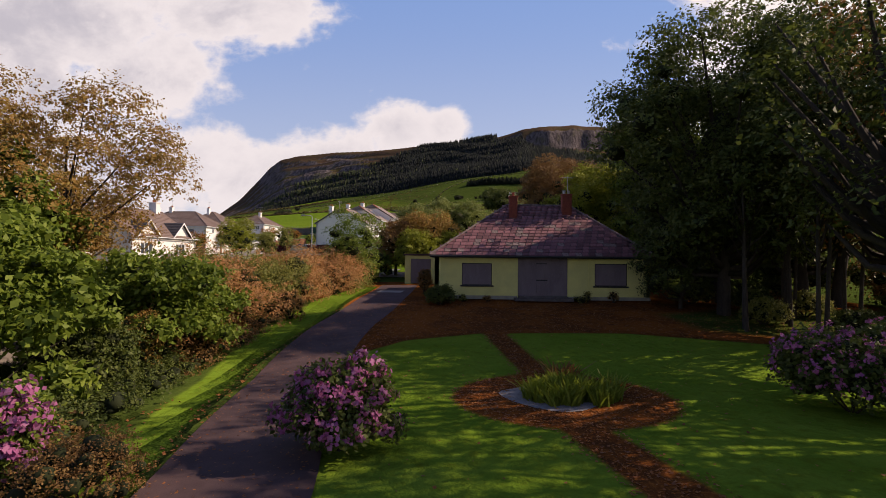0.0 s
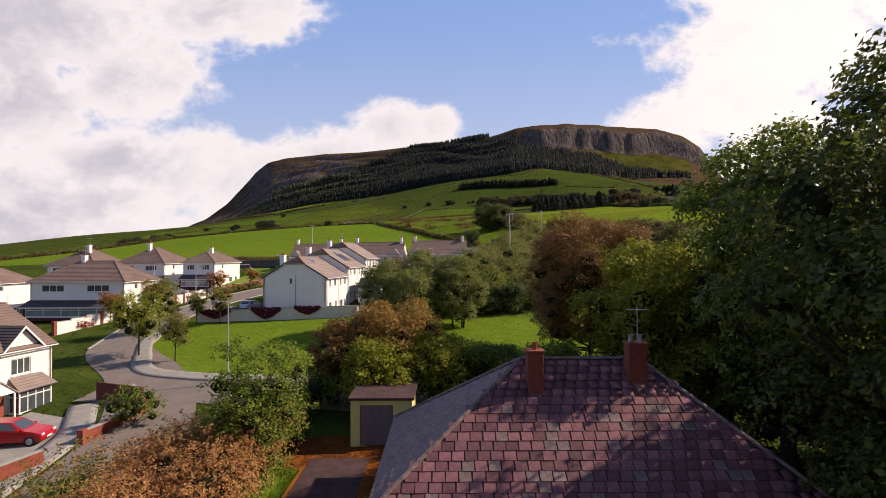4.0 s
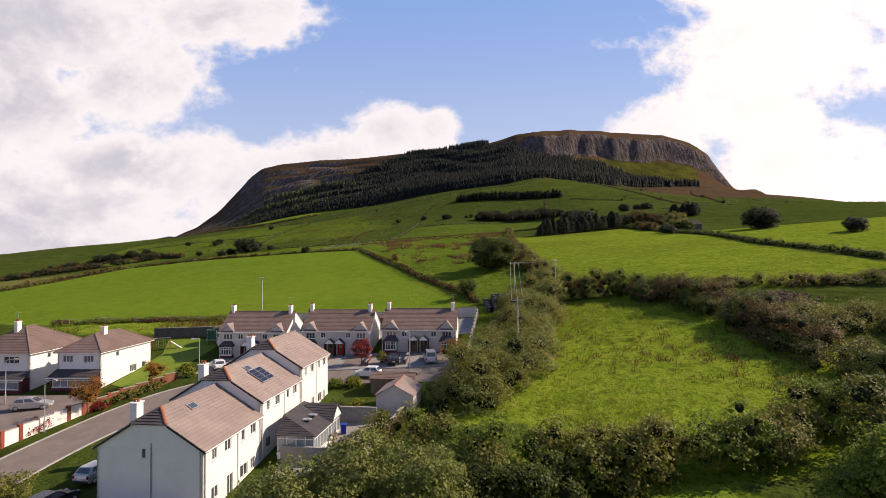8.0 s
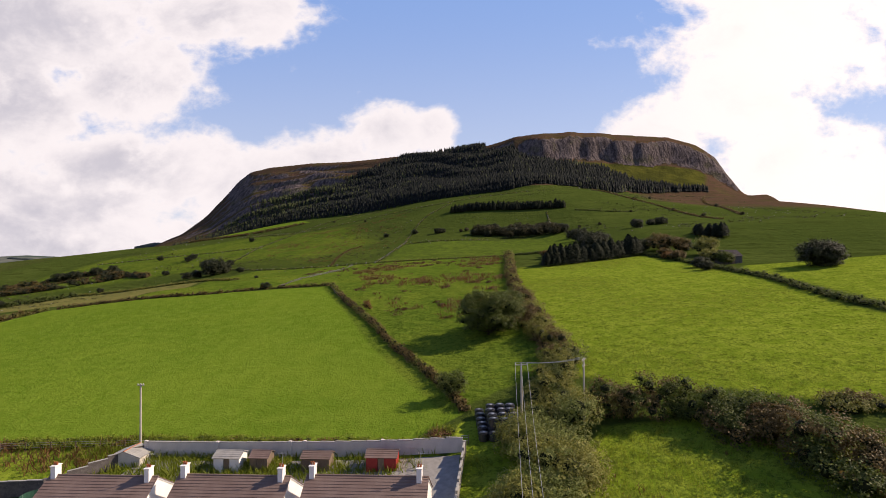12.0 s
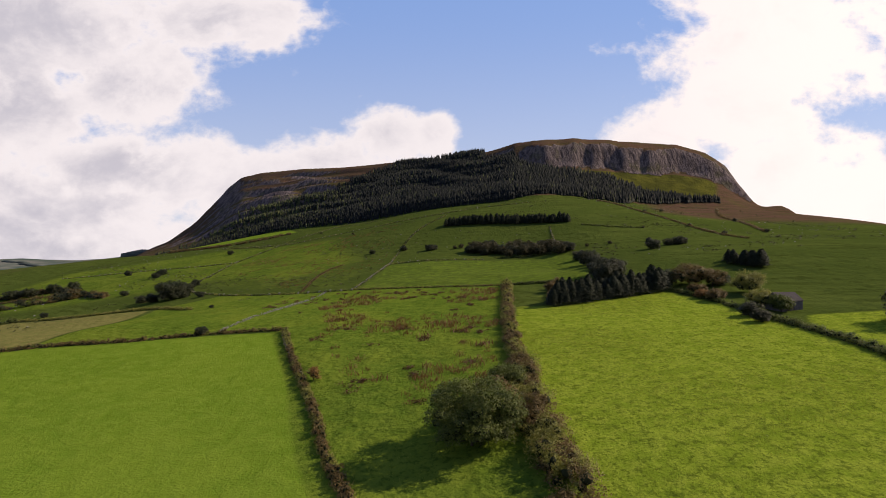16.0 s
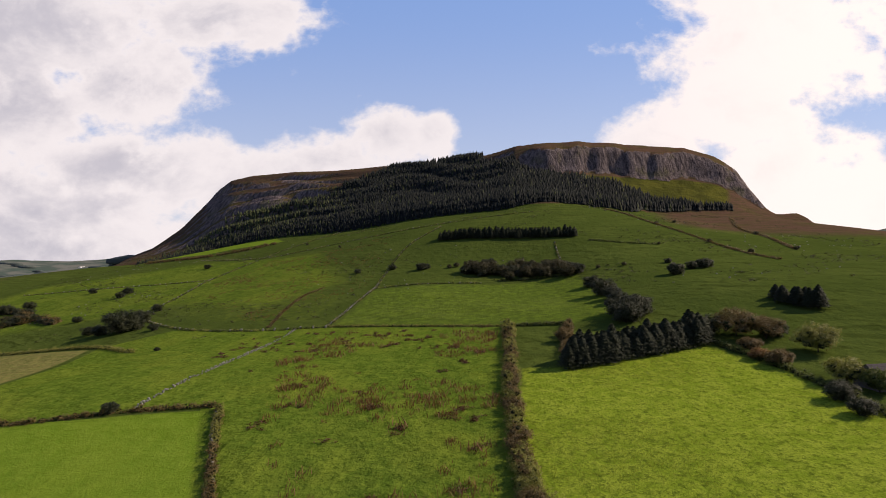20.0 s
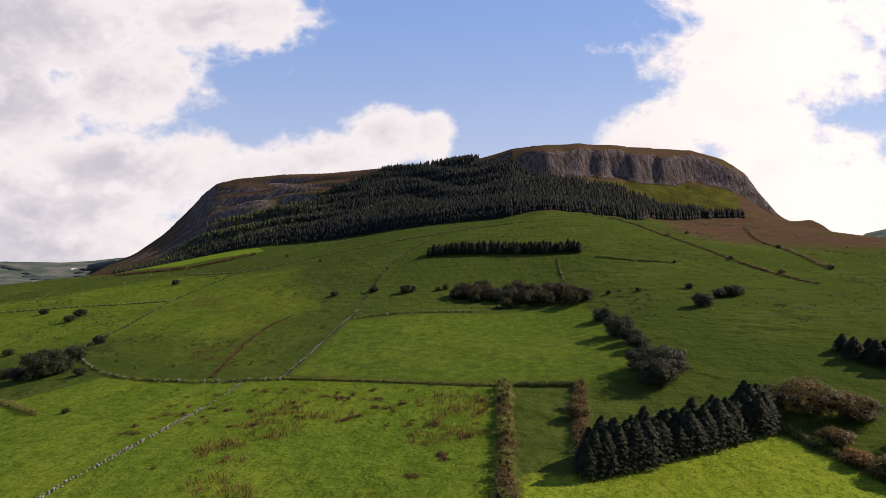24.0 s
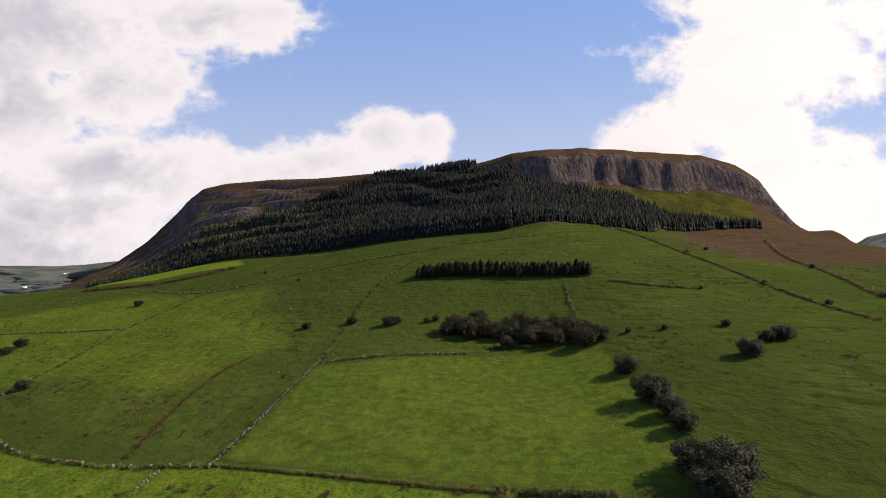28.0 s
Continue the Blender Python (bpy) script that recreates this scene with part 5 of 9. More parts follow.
        slope("porch_roof", ob, TILE_DARK, (s + wp / 2 + 0.08, 0, zp - 0.02), (s + wp / 2 + 0.08, -1.1, zp - 0.02), (s, -1.1, zp + hp + 0.05), (s, 0, zp + hp + 0.05), 0.25)
    for s in (-1.52, 0, 1.52):
        child("porch_wall", boxed(s - 0.06, -1.0, 0, s + 0.06, -0.002, 2.0), BRICK_DARK, ob)
    for s in (-1, 1):
        child("brick_panel", boxed(s * (hw - 0.35) - 0.34, -0.03, 0, s * (hw - 0.35) + 0.34, -0.001, 1.9), BRICK_DARK, ob)
    chimney(ob, -hw + 0.45, r, e + rise - 0.6, e + rise + 0.95, 0.5, 0.85, RENDER, 2)
    chimney(ob, hw - 0.75, r - 0.2, e + rise - 0.7, e + rise + 0.95, 0.5, 0.85, RENDER, 2, aerial=True)
    return ob


def end_block(x, y, turn, eave_z, base_z, width, length, rise, name_label, group, front_window=True, skylight=False, step=True, solar=False, chim=True):
    """One house of the stepped row: half-hipped gable to the front, long walls at the sides."""
    e = eave_z - base_z
    ob = thing("stepped_house", (x, y, base_z), turn, name_label, "house", group)
    holes = [(width * 0.42, e - 0.9, width * 0.42 + 0.42, e - 0.1)] if front_window else []
    child("gable_wall", wall_with_holes(width, e, 0.28, holes), RENDER, ob)
    top = width * 0.34
    child("gable", gable_fill(width, rise, 0.28, top), RENDER, ob, pose(0, 0, e))
    if front_window:
        window(ob, pose(width * 0.42, 0, e - 0.9), 0.42, 0.8, 1)
        pipe(ob, [(width * 0.52, -0.06, 0.0), (width * 0.52, -0.06, e + 0.35)], 0.05, STEEL)
    sp = length / 4
    hol = []
    for i, a in enumerate((sp * 0.55, sp * 1.35, sp * 2.5, sp * 3.2)):
        w, h = ((0.7, 1.0), (1.0, 1.05), (0.6, 1.0), (1.0, 1.05))[i]
        hol.append((a, e - 1.35, a + w, e - 1.35 + h))
    for i, a in enumerate((sp * 0.5, sp * 1.5, sp * 2.4, sp * 3.2)):
        w, h, b = ((1.0, 1.0, 0.95), (0.9, 1.9, 0.1), (1.3, 1.1, 0.85), (0.8, 1.0, 0.95))[i]
        hol.append((a, b, a + w, b + h))
    child("side_wall", wall_with_holes(length, e, 0.28, hol), RENDER, ob, pose(width, 0, 0, 0, 0, 90))
    for a, b, c, d in hol:
        window(ob, pose(width, a, b, 0, 0, 90), c - a, d - b, 2 if c - a > 0.65 else 1, 0.0)
    child("side_wall", wall_with_holes(length, e, 0.28, []), RENDER, ob, pose(0, length, 0, 0, 0, -90))
    child("back_wall", wall_with_holes(width, e, 0.28, []), RENDER, ob, pose(width, length, 0, 0, 0, 180))
    child("gable", gable_fill(width, rise, 0.28), RENDER, ob, pose(width, length, e, 0, 0, 180))
    r, ov = width / 2, 0.28
    dz = ov * rise / r
    cut = rise * (1 - top / width)
    hip = 1.35
    z0, zr, zc = e - dz + 0.05, e + rise + 0.06, e + cut + 0.06
    l2 = length + 0.1
    for s in (1, -1):
        xa = width + ov if s > 0 else -ov
        xc = r + s * top / 2
        k = cut / rise
        pts = [(xa, -0.15, z0), (xa, l2, z0), (xc, l2, zc), (xc, -0.15, zc)]
        slope("roof_slope", ob, TILE_GREY, *(pts if s > 0 else [pts[1], pts[0], pts[3], pts[2]]), 0.34)
        pts = [(xc, -0.15, zc), (xc, l2, zc), (r, l2, zr), (r, hip, zr)]
        slope("roof_slope", ob, TILE_GREY, *(pts if s > 0 else [pts[1], pts[0], pts[3], pts[2]]), 0.34)
    slope("hip_slope", ob, TILE_DARK if step else TILE_GREY, (r - top / 2 - 0.05, -0.2, zc - 0.02), (r + top / 2 + 0.05, -0.2, zc - 0.02), (r + 0.03, hip, zr), (r - 0.03, hip, zr), 0.30, 0.06)
    ridge_tiles(ob, (r + top / 2, -0.15, zc + 0.05), (r, hip, zr + 0.05), RIDGE, 0.13, "hip_tiles")
    ridge_tiles(ob, (r - top / 2, -0.15, zc + 0.05), (r, hip, zr + 0.05), TILE_DARK, 0.12, "hip_tiles")
    ridge_tiles(ob, (r, hip, zr + 0.03), (r, l2, zr + 0.03), TILE_GREY, 0.12)
    for s, xx in ((1, width + ov), (-1, -ov - 0.1)):
        child("gutter", boxed(xx, -0.15, z0 - 0.10, xx + 0.1, l2, z0 - 0.02, bevel=0.02), WHITE, ob)
    child("bargeboard", prism([(width + ov, z0 - 0.2), (width + ov, z0 - 0.06), (r + top / 2, zc - 0.05), (r + top / 2, zc - 0.2)], "y", -0.16, -0.13), BLACK, ob)
    child("bargeboard", prism([(-ov, z0 - 0.2), (-ov, z0 - 0.06), (r - top / 2, zc - 0.05), (r - top / 2, zc - 0.2)], "y", -0.16, -0.13), BLACK, ob)
    for a in (0.25, length * 0.55):
        pipe(ob, [(width + 0.07, a, 0), (width + 0.07, a, e - 0.3)])
    if chim:
        chimney(ob, r - 2.3, 1.6, e + 0.4, e + rise + 0.25, 0.62, 0.8, RENDER, 2)
    at = lambda f, yy: (width + ov - f * (width + ov - r), yy, z0 + f * (zr - z0))
    ang = math.degrees(math.atan2(zr - z0, width + ov - r))
    if skylight:
        sk = child("roof_window", boxed(-0.35, -0.5, 0.03, 0.35, 0.5, 0.12, bevel=0.01), STEEL, ob, Matrix.Translation(at(0.78, length * 0.42)) @ pose(0, 0, 0, 0, ang, 0))
        child("pane", boxed(-0.27, -0.42, 0.121, 0.27, 0.42, 0.128), GLASS, sk)
    if solar:
        for i in range(2):
            sp_ = child("solar_panel", boxed(-1.0, -0.62, 0.08, 1.0, 0.62, 0.16, bevel=0.01), STEEL, ob, Matrix.Translation(at(0.52, length * 0.40 + i * 1.32)) @ pose(0, 0, 0, 0, ang, 0))
            for c in range(4):
                child("solar_cell_strip", boxed(-0.94 + c * 0.475, -0.57, 0.161, -0.5 + c * 0.475, 0.57, 0.166), SOLAR, sp_)
    return ob


def hipped_house(x, y, turn, eave_z, width, depth, label, group, porch=True, chim_at=(0.55, 0.4), long_ridge=False, win=True):
    """A two-storey hipped house; its front-right corner at the place given, front towards -y."""
    base = gz(x, y) - 0.1
    e = eave_z - base
    ob = thing("hipped_house", (x, y, base), turn, label, "house", group)
    holes = []
    for i in range(2):
        a = width * (0.12 + 0.48 * i)
        holes.append((a, e - 1.45, a + width * 0.24, e - 0.5))
    low = [(width * 0.10, 0.5, width * 0.42, 1.75), (width * 0.55, 0.05, width * 0.86, 2.0)]
    child("front_wall", wall_with_holes(width, e, 0.25, holes + low), RENDER, ob, pose(-width, 0, 0))
    for i, (a, b, c, d) in enumerate(holes + low):
        window(ob, pose(-width + a, 0, b), c - a, d - b, 3, 0.0 if i < 2 else 0.4)
    sh = [(depth * 0.28, e - 1.2, depth * 0.28 + 0.7, e - 0.45), (depth * 0.55, 1.0, depth * 0.55 + 1.6, 2.1), (depth * 0.8, 0.3, depth * 0.8 + 0.9, 2.1)]
    child("side_wall", wall_with_holes(depth, e, 0.25, sh), RENDER, ob, pose(0, 0, 0, 0, 0, 90))
    for a, b, c, d in sh:
        window(ob, pose(0, a, b, 0, 0, 90), c - a, d - b, 1 if c - a < 1 else 3)
    child("side_wall", wall_with_holes(depth, e, 0.25, []), RENDER, ob, pose(-width, depth, 0, 0, 0, -90))
    child("back_wall", wall_with_holes(width, e, 0.25, []), RENDER, ob, pose(0, depth, 0, 0, 0, 180))
    ov = 0.4
    x0, x1, y0, y1 = -width - ov, ov, -ov, depth + ov
    rise = min(x1 - x0, y1 - y0) / 2 * 0.62
    z0, z1 = e - 0.05, e - 0.05 + rise
    if (x1 - x0) < (y1 - y0):
        h = (x1 - x0) / 2
        ra, rb = ((x0 + x1) / 2, y0 + h, z1), ((x0 + x1) / 2, y1 - h, z1)
        quads = [((x0, y0), (x1, y0), ra, ra), ((x1, y0), (x1, y1), rb, ra), ((x1, y1), (x0, y1), rb, rb), ((x0, y1), (x0, y0), ra, rb)]
    else:
        h = (y1 - y0) / 2
        ra, rb = (x0 + h, (y0 + y1) / 2, z1), (x1 - h, (y0 + y1) / 2, z1)
        quads = [((x0, y0), (x1, y0), rb, ra), ((x1, y0), (x1, y1), rb, rb), ((x1, y1), (x0, y1), ra, rb), ((x0, y1), (x0, y0), ra, ra)]
    for a, b, c, d in quads:
        slope("roof_slope", ob, TILE_BROWN, (*a, z0), (*b, z0), c, d)
    ridge_tiles(ob, (ra[0], ra[1], ra[2] + 0.05), (rb[0], rb[1], rb[2] + 0.05), TILE_BROWN)
    for cx, cy, q in ((x0, y0, ra), (x1, y0, ra if (x1 - x0) < (y1 - y0) else rb), (x1, y1, rb), (x0, y1, rb if (x1 - x0) < (y1 - y0) else ra)):
        ridge_tiles(ob, (cx, cy, z0 + 0.04), (q[0], q[1], q[2] + 0.05), TILE_BROWN, 0.11, "hip_tiles")
    child("eaves_board", boxed(x0 + 0.03, y0 + 0.03, z0 - 0.14, x1 - 0.03, y1 - 0.03, z0 - 0.03), WHITE, ob)
    if porch:
        child("porch_brick", boxed(-width - 0.02, -1.3, 0, -width + 0.3, -0.002, 1.9), BRICK_DARK, ob)
        child("porch_brick", boxed(-0.45, -1.3, 0, 0.02, -0.002, 1.9), BRICK_DARK, ob)
        child("sun_porch", boxed(-width + 0.3, -1.3, 0, -0.45, -1.2, 0.55), BRICK_DARK, ob)
        window(ob, pose(-width + 0.32, -1.3, 0.55), width - 0.8, 1.35, 5, 0.4, name="porch_window", glass=GLASS_PALE)
        slope("porch_roof", ob, TILE_DARK, (-width - 0.3, -1.6, 1.88), (0.3, -1.6, 1.88), (0.1, 0.0, 2.75), (-width - 0.1, 0.0, 2.75), 0.28)
        child("porch_fascia", boxed(-width - 0.3, -1.64, 1.74, 0.3, -1.58, 1.88), WHITE, ob)
    cx, cy = -width * (1 - chim_at[0]), depth * chim_at[1]
    chimney(ob, cx, cy, e + 0.2, e + rise + 0.7, 0.55, 0.75, RENDER, 2, aerial=True)
    return ob


def lamp_post(x, y, height, turn, label):
    ob = thing("street_lamp", (x, y, gz(x, y)), turn, label, "street lamp", "estate street lamps")
    v, f = tube([(0, 0, -0.3), (0, 0, 1.3), (0, 0, 1.35), (0, 0, height)], [0.085, 0.085, 0.06, 0.045], 10)
    o = new("pole", raw_mesh("pole", v, f, [STEEL], smooth=True))
    o.parent = ob
    v, f = tube([(0, 0, height - 0.03), (-0.25, 0, height + 0.1), (-0.8, 0, height + 0.12)], [0.035, 0.03, 0.028], 8)
    o = new("arm", raw_mesh("arm", v, f, [STEEL], smooth=True))
    o.parent = ob
    lan = child("lantern", prism([(-1.35, height + 0.06), (-0.75, height + 0.04), (-0.75, height + 0.16), (-1.0, height + 0.22), (-1.3, height + 0.17)], "y", -0.13, 0.13), KERB, ob)
    child("lens", boxed(-1.3, -0.10, height + 0.0, -0.85, 0.10, height + 0.045, bevel=0.02), LAMP_CLEAR, lan)
    return ob


def car(x, y, turn, paint, label, length=3.85, tall=1.45, boxy=False):
    """A parked hatchback: nose towards +x in its own axes."""
    ob = thing("parked_car", (x, y, gz(x, y) + 0.04), turn, label, "car")
    w, L = 0.84, length / 2
    prof = [(-L, 0.32), (-L - 0.03, 0.62), (-L + 0.05, 0.92), (-L + 0.45, 0.96), (L * 0.42, 0.95), (L - 0.35, 0.80), (L - 0.05, 0.66), (L, 0.42), (L - 0.1, 0.24), (-L + 0.1, 0.24)]
    bm = prism(prof, "y", -w, w)
    bmesh.ops.bevel(bm, geom=[e for e in bm.edges], offset=0.05, segments=2, affect="EDGES")
    child("body", bm, paint, ob)
    x0, x1, r0, r1 = -L + (0.02 if boxy else 0.10), L * 0.45, -L + (0.22 if boxy else 0.55), L * (0.05 if not boxy else 0.2)
    bm = bmesh.new()
    lowv = [bm.verts.new((a, b, 0.93)) for a, b in ((x0, -w + 0.05), (x1, -w + 0.05), (x1, w - 0.05), (x0, w - 0.05))]
    upv = [bm.verts.new((a, b, tall)) for a, b in ((r0, -w + 0.2), (r1, -w + 0.2), (r1, w - 0.2), (r0, w - 0.2))]
    for i in range(4):
        bm.faces.new((lowv[i], lowv[(i + 1) % 4], upv[(i + 1) % 4], upv[i]))
    bm.faces.new(upv)
    bmesh.ops.recalc_face_normals(bm, faces=bm.faces)
    bmesh.ops.bevel(bm, geom=[e for e in bm.edges if not e.is_boundary], offset=0.04, segments=2, affect="EDGES")
    cab = child("cabin", bm, paint, ob)

    def pane(name, quad):
        q = [Vector(p) for p in quad]
        n = (q[1] - q[0]).cross(q[3] - q[0]).normalized()
        c = sum(q, Vector()) / 4
        if n.dot(c - Vector((0, 0, 1.15))) < 0:
            n = -n
        b = bmesh.new()
        lo = [b.verts.new(p - n * 0.01) for p in q]
        hi = [b.verts.new(p + n * 0.008) for p in q]
        b.faces.new(hi)
        for i in range(4):
            b.faces.new((lo[i], lo[(i + 1) % 4], hi[(i + 1) % 4], hi[i]))
        bmesh.ops.recalc_face_normals(b, faces=b.faces)
        child(name, b, GLASS, cab)

    def on(s, fx, fz):
        zz = 0.93 + fz * (tall - 0.93)
        return (x0 + (r0 - x0) * fz + fx * ((x1 - x0) + ((r1 - r0) - (x1 - x0)) * fz), s * (w - 0.05 - 0.15 * fz), zz)

    for s in (-1, 1):
        pane("side_window", [on(s, 0.10, 0.14), on(s, 0.48, 0.14), on(s, 0.48, 0.86), on(s, 0.10, 0.86)])
        pane("side_window", [on(s, 0.53, 0.14), on(s, 0.90, 0.14), on(s, 0.90, 0.86), on(s, 0.53, 0.86)])
        child("mirror", boxed(x1 - 0.3, s * (w + 0.02), 0.95, x1 - 0.18, s * (w + 0.16), 1.06, bevel=0.02), paint, ob)
    pane("windscreen", [on(-0.85, 1, 0.12), on(0.85, 1, 0.12), on(0.85, 1, 0.9), on(-0.85, 1, 0.9)])
    pane("rear_window", [on(-0.85, 0, 0.2), on(0.85, 0, 0.2), on(0.85, 0, 0.88), on(-0.85, 0, 0.88)])
    for sx in (-1, 1):
        for s in (-1, 1):
            wx = sx * (L - 0.68)
            wheel = thing("wheel", (0, 0, 0))
            wheel.parent = ob
            wheel.matrix_basis = pose(wx, s * (w - 0.08), 0.30)
            v, f = tube([(0, -0.10, 0), (0, -0.09, 0), (0, 0.09, 0), (0, 0.10, 0)], [0.22, 0.30, 0.30, 0.22], 16)
            o = new("tyre", raw_mesh("tyre", v, f, [RUBBER], smooth=True))
            o.parent = wheel
            bm = bmesh.new()
            bmesh.ops.create_cone(bm, cap_ends=True, segments=14, radius1=0.20, radius2=0.17, depth=0.03, matrix=pose(0, s * 0.10, 0, -90 * s, 0, 0))
            child("rim", bm, STEEL, wheel)
    for s in (-1, 1):
        child("head_lamp", boxed(L - 0.12, s * 0.58 - 0.14, 0.58, L + 0.005, s * 0.58 + 0.14, 0.72, bevel=0.03), LAMP_CLEAR, ob)
        child("tail_lamp", boxed(-L - 0.04, s * 0.70 - 0.09, 0.62, -L + 0.06, s * 0.70 + 0.09, 0.90, bevel=0.02), LAMP_RED, ob)
    child("plate", boxed(-L - 0.045, -0.26, 0.48, -L - 0.02, 0.26, 0.59), WHITE, ob)
    child("plate", boxed(L - 0.01, -0.26, 0.36, L + 0.015, 0.26, 0.47), WHITE, ob)
    child("bumper", boxed(-L - 0.05, -w + 0.06, 0.28, -L + 0.1, w - 0.06, 0.46, bevel=0.04), BLACK if not boxy else paint, ob)
    return ob


def garden_wall(name, line, height, thick, mat, label, cap=None, piers=None, pier_mat=None, kind="structure", step=2.0, category="wall"):
    """A wall that follows the ground along straight runs, with cap and piers."""
    root = thing(name, (0, 0, 0), 0, label, category, kind=kind)
    p = np.array(line, float)
    for (ax, ay), (bx, by) in zip(p, p[1:]):
        length = math.hypot(bx - ax, by - ay)
        n = max(1, round(length / step))
        ang = math.degrees(math.atan2(by - ay, bx - ax))
        for i in range(n):
            u0 = i / n
            cx, cy = ax + (bx - ax) * u0, ay + (by - ay) * u0
            g = min(gz(cx, cy), gz(ax + (bx - ax) * (i + 1) / n, ay + (by - ay) * (i + 1) / n))
            m = pose(cx, cy, g, 0, 0, ang)
            seg = child("wall_run", boxed(0, -thick / 2, -0.4, length / n, thick / 2, height), mat, root, m)
            if cap is not None:
                child("coping", boxed(-0.003, -thick / 2 - 0.04, height, length / n - 0.003, thick / 2 + 0.04, height + 0.07, bevel=0.012), cap, seg)
            if piers and i % piers == 0:
                child("pier", boxed(-0.2, -thick / 2 - 0.09, -0.4, 0.2, thick / 2 + 0.09, height + 0.14, bevel=0.01), pier_mat or mat, seg)
    return root

# ---- roads, walls and houses of the estate ----
ROAD = [(-15.5, 18), (-16.5, 38), (-18.5, 54), (-25, 66), (-34, 77), (-37, 90), (-36, 104), (-32, 117), (-25, 123.6), (-12, 123.4), (6.5, 121.5)]
strip("road", ROAD, 6.0, ASPHALT, 0.05, label="worn grey asphalt estate road", category="road")
strip("side_road", [(-27, 62.5), (-18, 61.5), (-9, 59.5), (0, 58)], 5.0, ASPHALT, 0.055, label="asphalt side road past the green", category="road")
strip("pavement", ROAD[:3] + [(-22, 61)], 1.9, CONCRETE, 0.16, 0.14, "concrete footpath with a raised kerb", "pavement", side=4.1)
strip("pavement", [(-29.5, 73.5), (-26, 67.8), (-20, 65.3), (-13, 64.0), (-6, 63)], 1.7, CONCRETE, 0.16, 0.14, "concrete footpath round the green", "pavement")
strip("pavement", [(-29.5, 73.5), (-32.5, 80), (-33.2, 87)], 1.5, CONCRETE, 0.16, 0.14, "concrete footpath beside the green", "pavement")
strip("kerb", ROAD[4:9], 0.22, KERB, 0.14, 0.12, "concrete kerb along the road", "kerb", side=3.1)
strip("kerb", ROAD[4:8], 0.22, KERB, 0.14, 0.12, "concrete kerb along the road", "kerb", side=-3.1)
strip("pavement", [(-28, 126.9), (-14, 126.9), (6, 125.3)], 1.3, CONCRETE, 0.15, 0.12, "concrete footpath before the paired houses", "pavement")
drape("driveway", [(-29.6, 50), (-22.6, 47.5), (-22.6, 55.5), (-28.8, 58)], CONCRETE, 0.05, label="concrete driveway before a white house", category="driveway")
for k, (a, b) in enumerate(((-33, -29.5), (-24.5, -21.5), (-18.5, -14.5), (-11.3, -8.2), (-5.2, -2.2), (0.2, 5.2))):
    y0 = 134.0 - 0.068 * (a + 27)
    drape("driveway", [(a, 127.5), (b, 127.4), (b, y0), (a, y0)], ASPHALT if k % 2 else CONCRETE, 0.06, label="paved driveway before a paired house", category="driveway")
drape("forecourt", [(-32.5, 128.0), (6.6, 126.2), (7.0, 132.6), (-32.5, 135.3)], CONCRETE, 0.045, label="paved forecourts before the paired houses", category="forecourt")
drape("yard", [(-62, 100), (-44, 101), (-42.5, 120), (-62, 121)], ASPHALT, 0.04, label="tarmac forecourt of the hipped houses", category="yard")
drape("patio", [(-11.8, 92), (-4.5, 91), (-1.8, 106.5), (-10, 108)], CONCRETE, 0.05, label="pale paved back gardens", category="patio")
drape("back_yard", [(-34, 144.5), (9, 140.5), (9.8, 150.6), (-31, 154)], CONCRETE, 0.05, label="concrete back yards behind the paired houses", category="yard")
drape("lawn", [(-43, 124), (-37.5, 121), (-35.5, 140), (-36, 145.5), (-46, 145.5), (-43.2, 138)], GROUND_LAWN, 0.05, label="small mown back garden lawn", category="lawn")

semi_pair(-27.0, 134.9, -4, 11.75, 11.2, label="pale rendered pair of houses with brown tiled roof")
semi_pair(-13.4, 134.0, -4, 12.0, 11.2, label="pale rendered pair of houses with a bright red front door", red_door=True)
semi_pair(0.0, 132.9, -4, 12.25, 11.8, label="pale rendered pair of houses at the end of the row")
ROW = "stepped row of white houses"
end_block(-23.1, 90.6, -7.2, 8.75, 3.4, 8.8, 9.3, 2.65, "white gabled house with grey tiles and orange hip tiles", ROW, skylight=True)
end_block(-21.95, 99.9, -7.2, 10.0, 4.2, 8.8, 9.4, 2.65, "white house with solar panels on its grey tiled roof", ROW, front_window=False, solar=True, skylight=True)
end_block(-20.75, 109.3, -7.2, 11.3, 5.0, 8.8, 8.8, 2.65, "white house at the upper end of a stepped row", ROW, front_window=False)
HIP = "hipped houses across the road"
hipped_house(-43.6, 122.6, -3, 10.6, 6.2, 11.5, "white hipped house with a glazed brick porch", HIP)
hipped_house(-53.4, 122.6, -3, 10.5, 9.5, 11.0, "white hipped house with a wide brown tiled roof", HIP, chim_at=(0.45, 0.35))
hipped_house(-66.0, 121.0, -3, 10.2, 9.5, 11.0, "white hipped house farther along the road", HIP, chim_at=(0.6, 0.35))
hipped_house(-43.5, 93.4, -2, 8.2, 13.5, 8.5, "long white house with a brown tiled roof", HIP, chim_at=(0.35, 0.5))
hipped_house(-62.0, 92.0, -2, 8.0, 13.0, 9.0, "white two-storey house among others of the estate", HIP, chim_at=(0.4, 0.5))


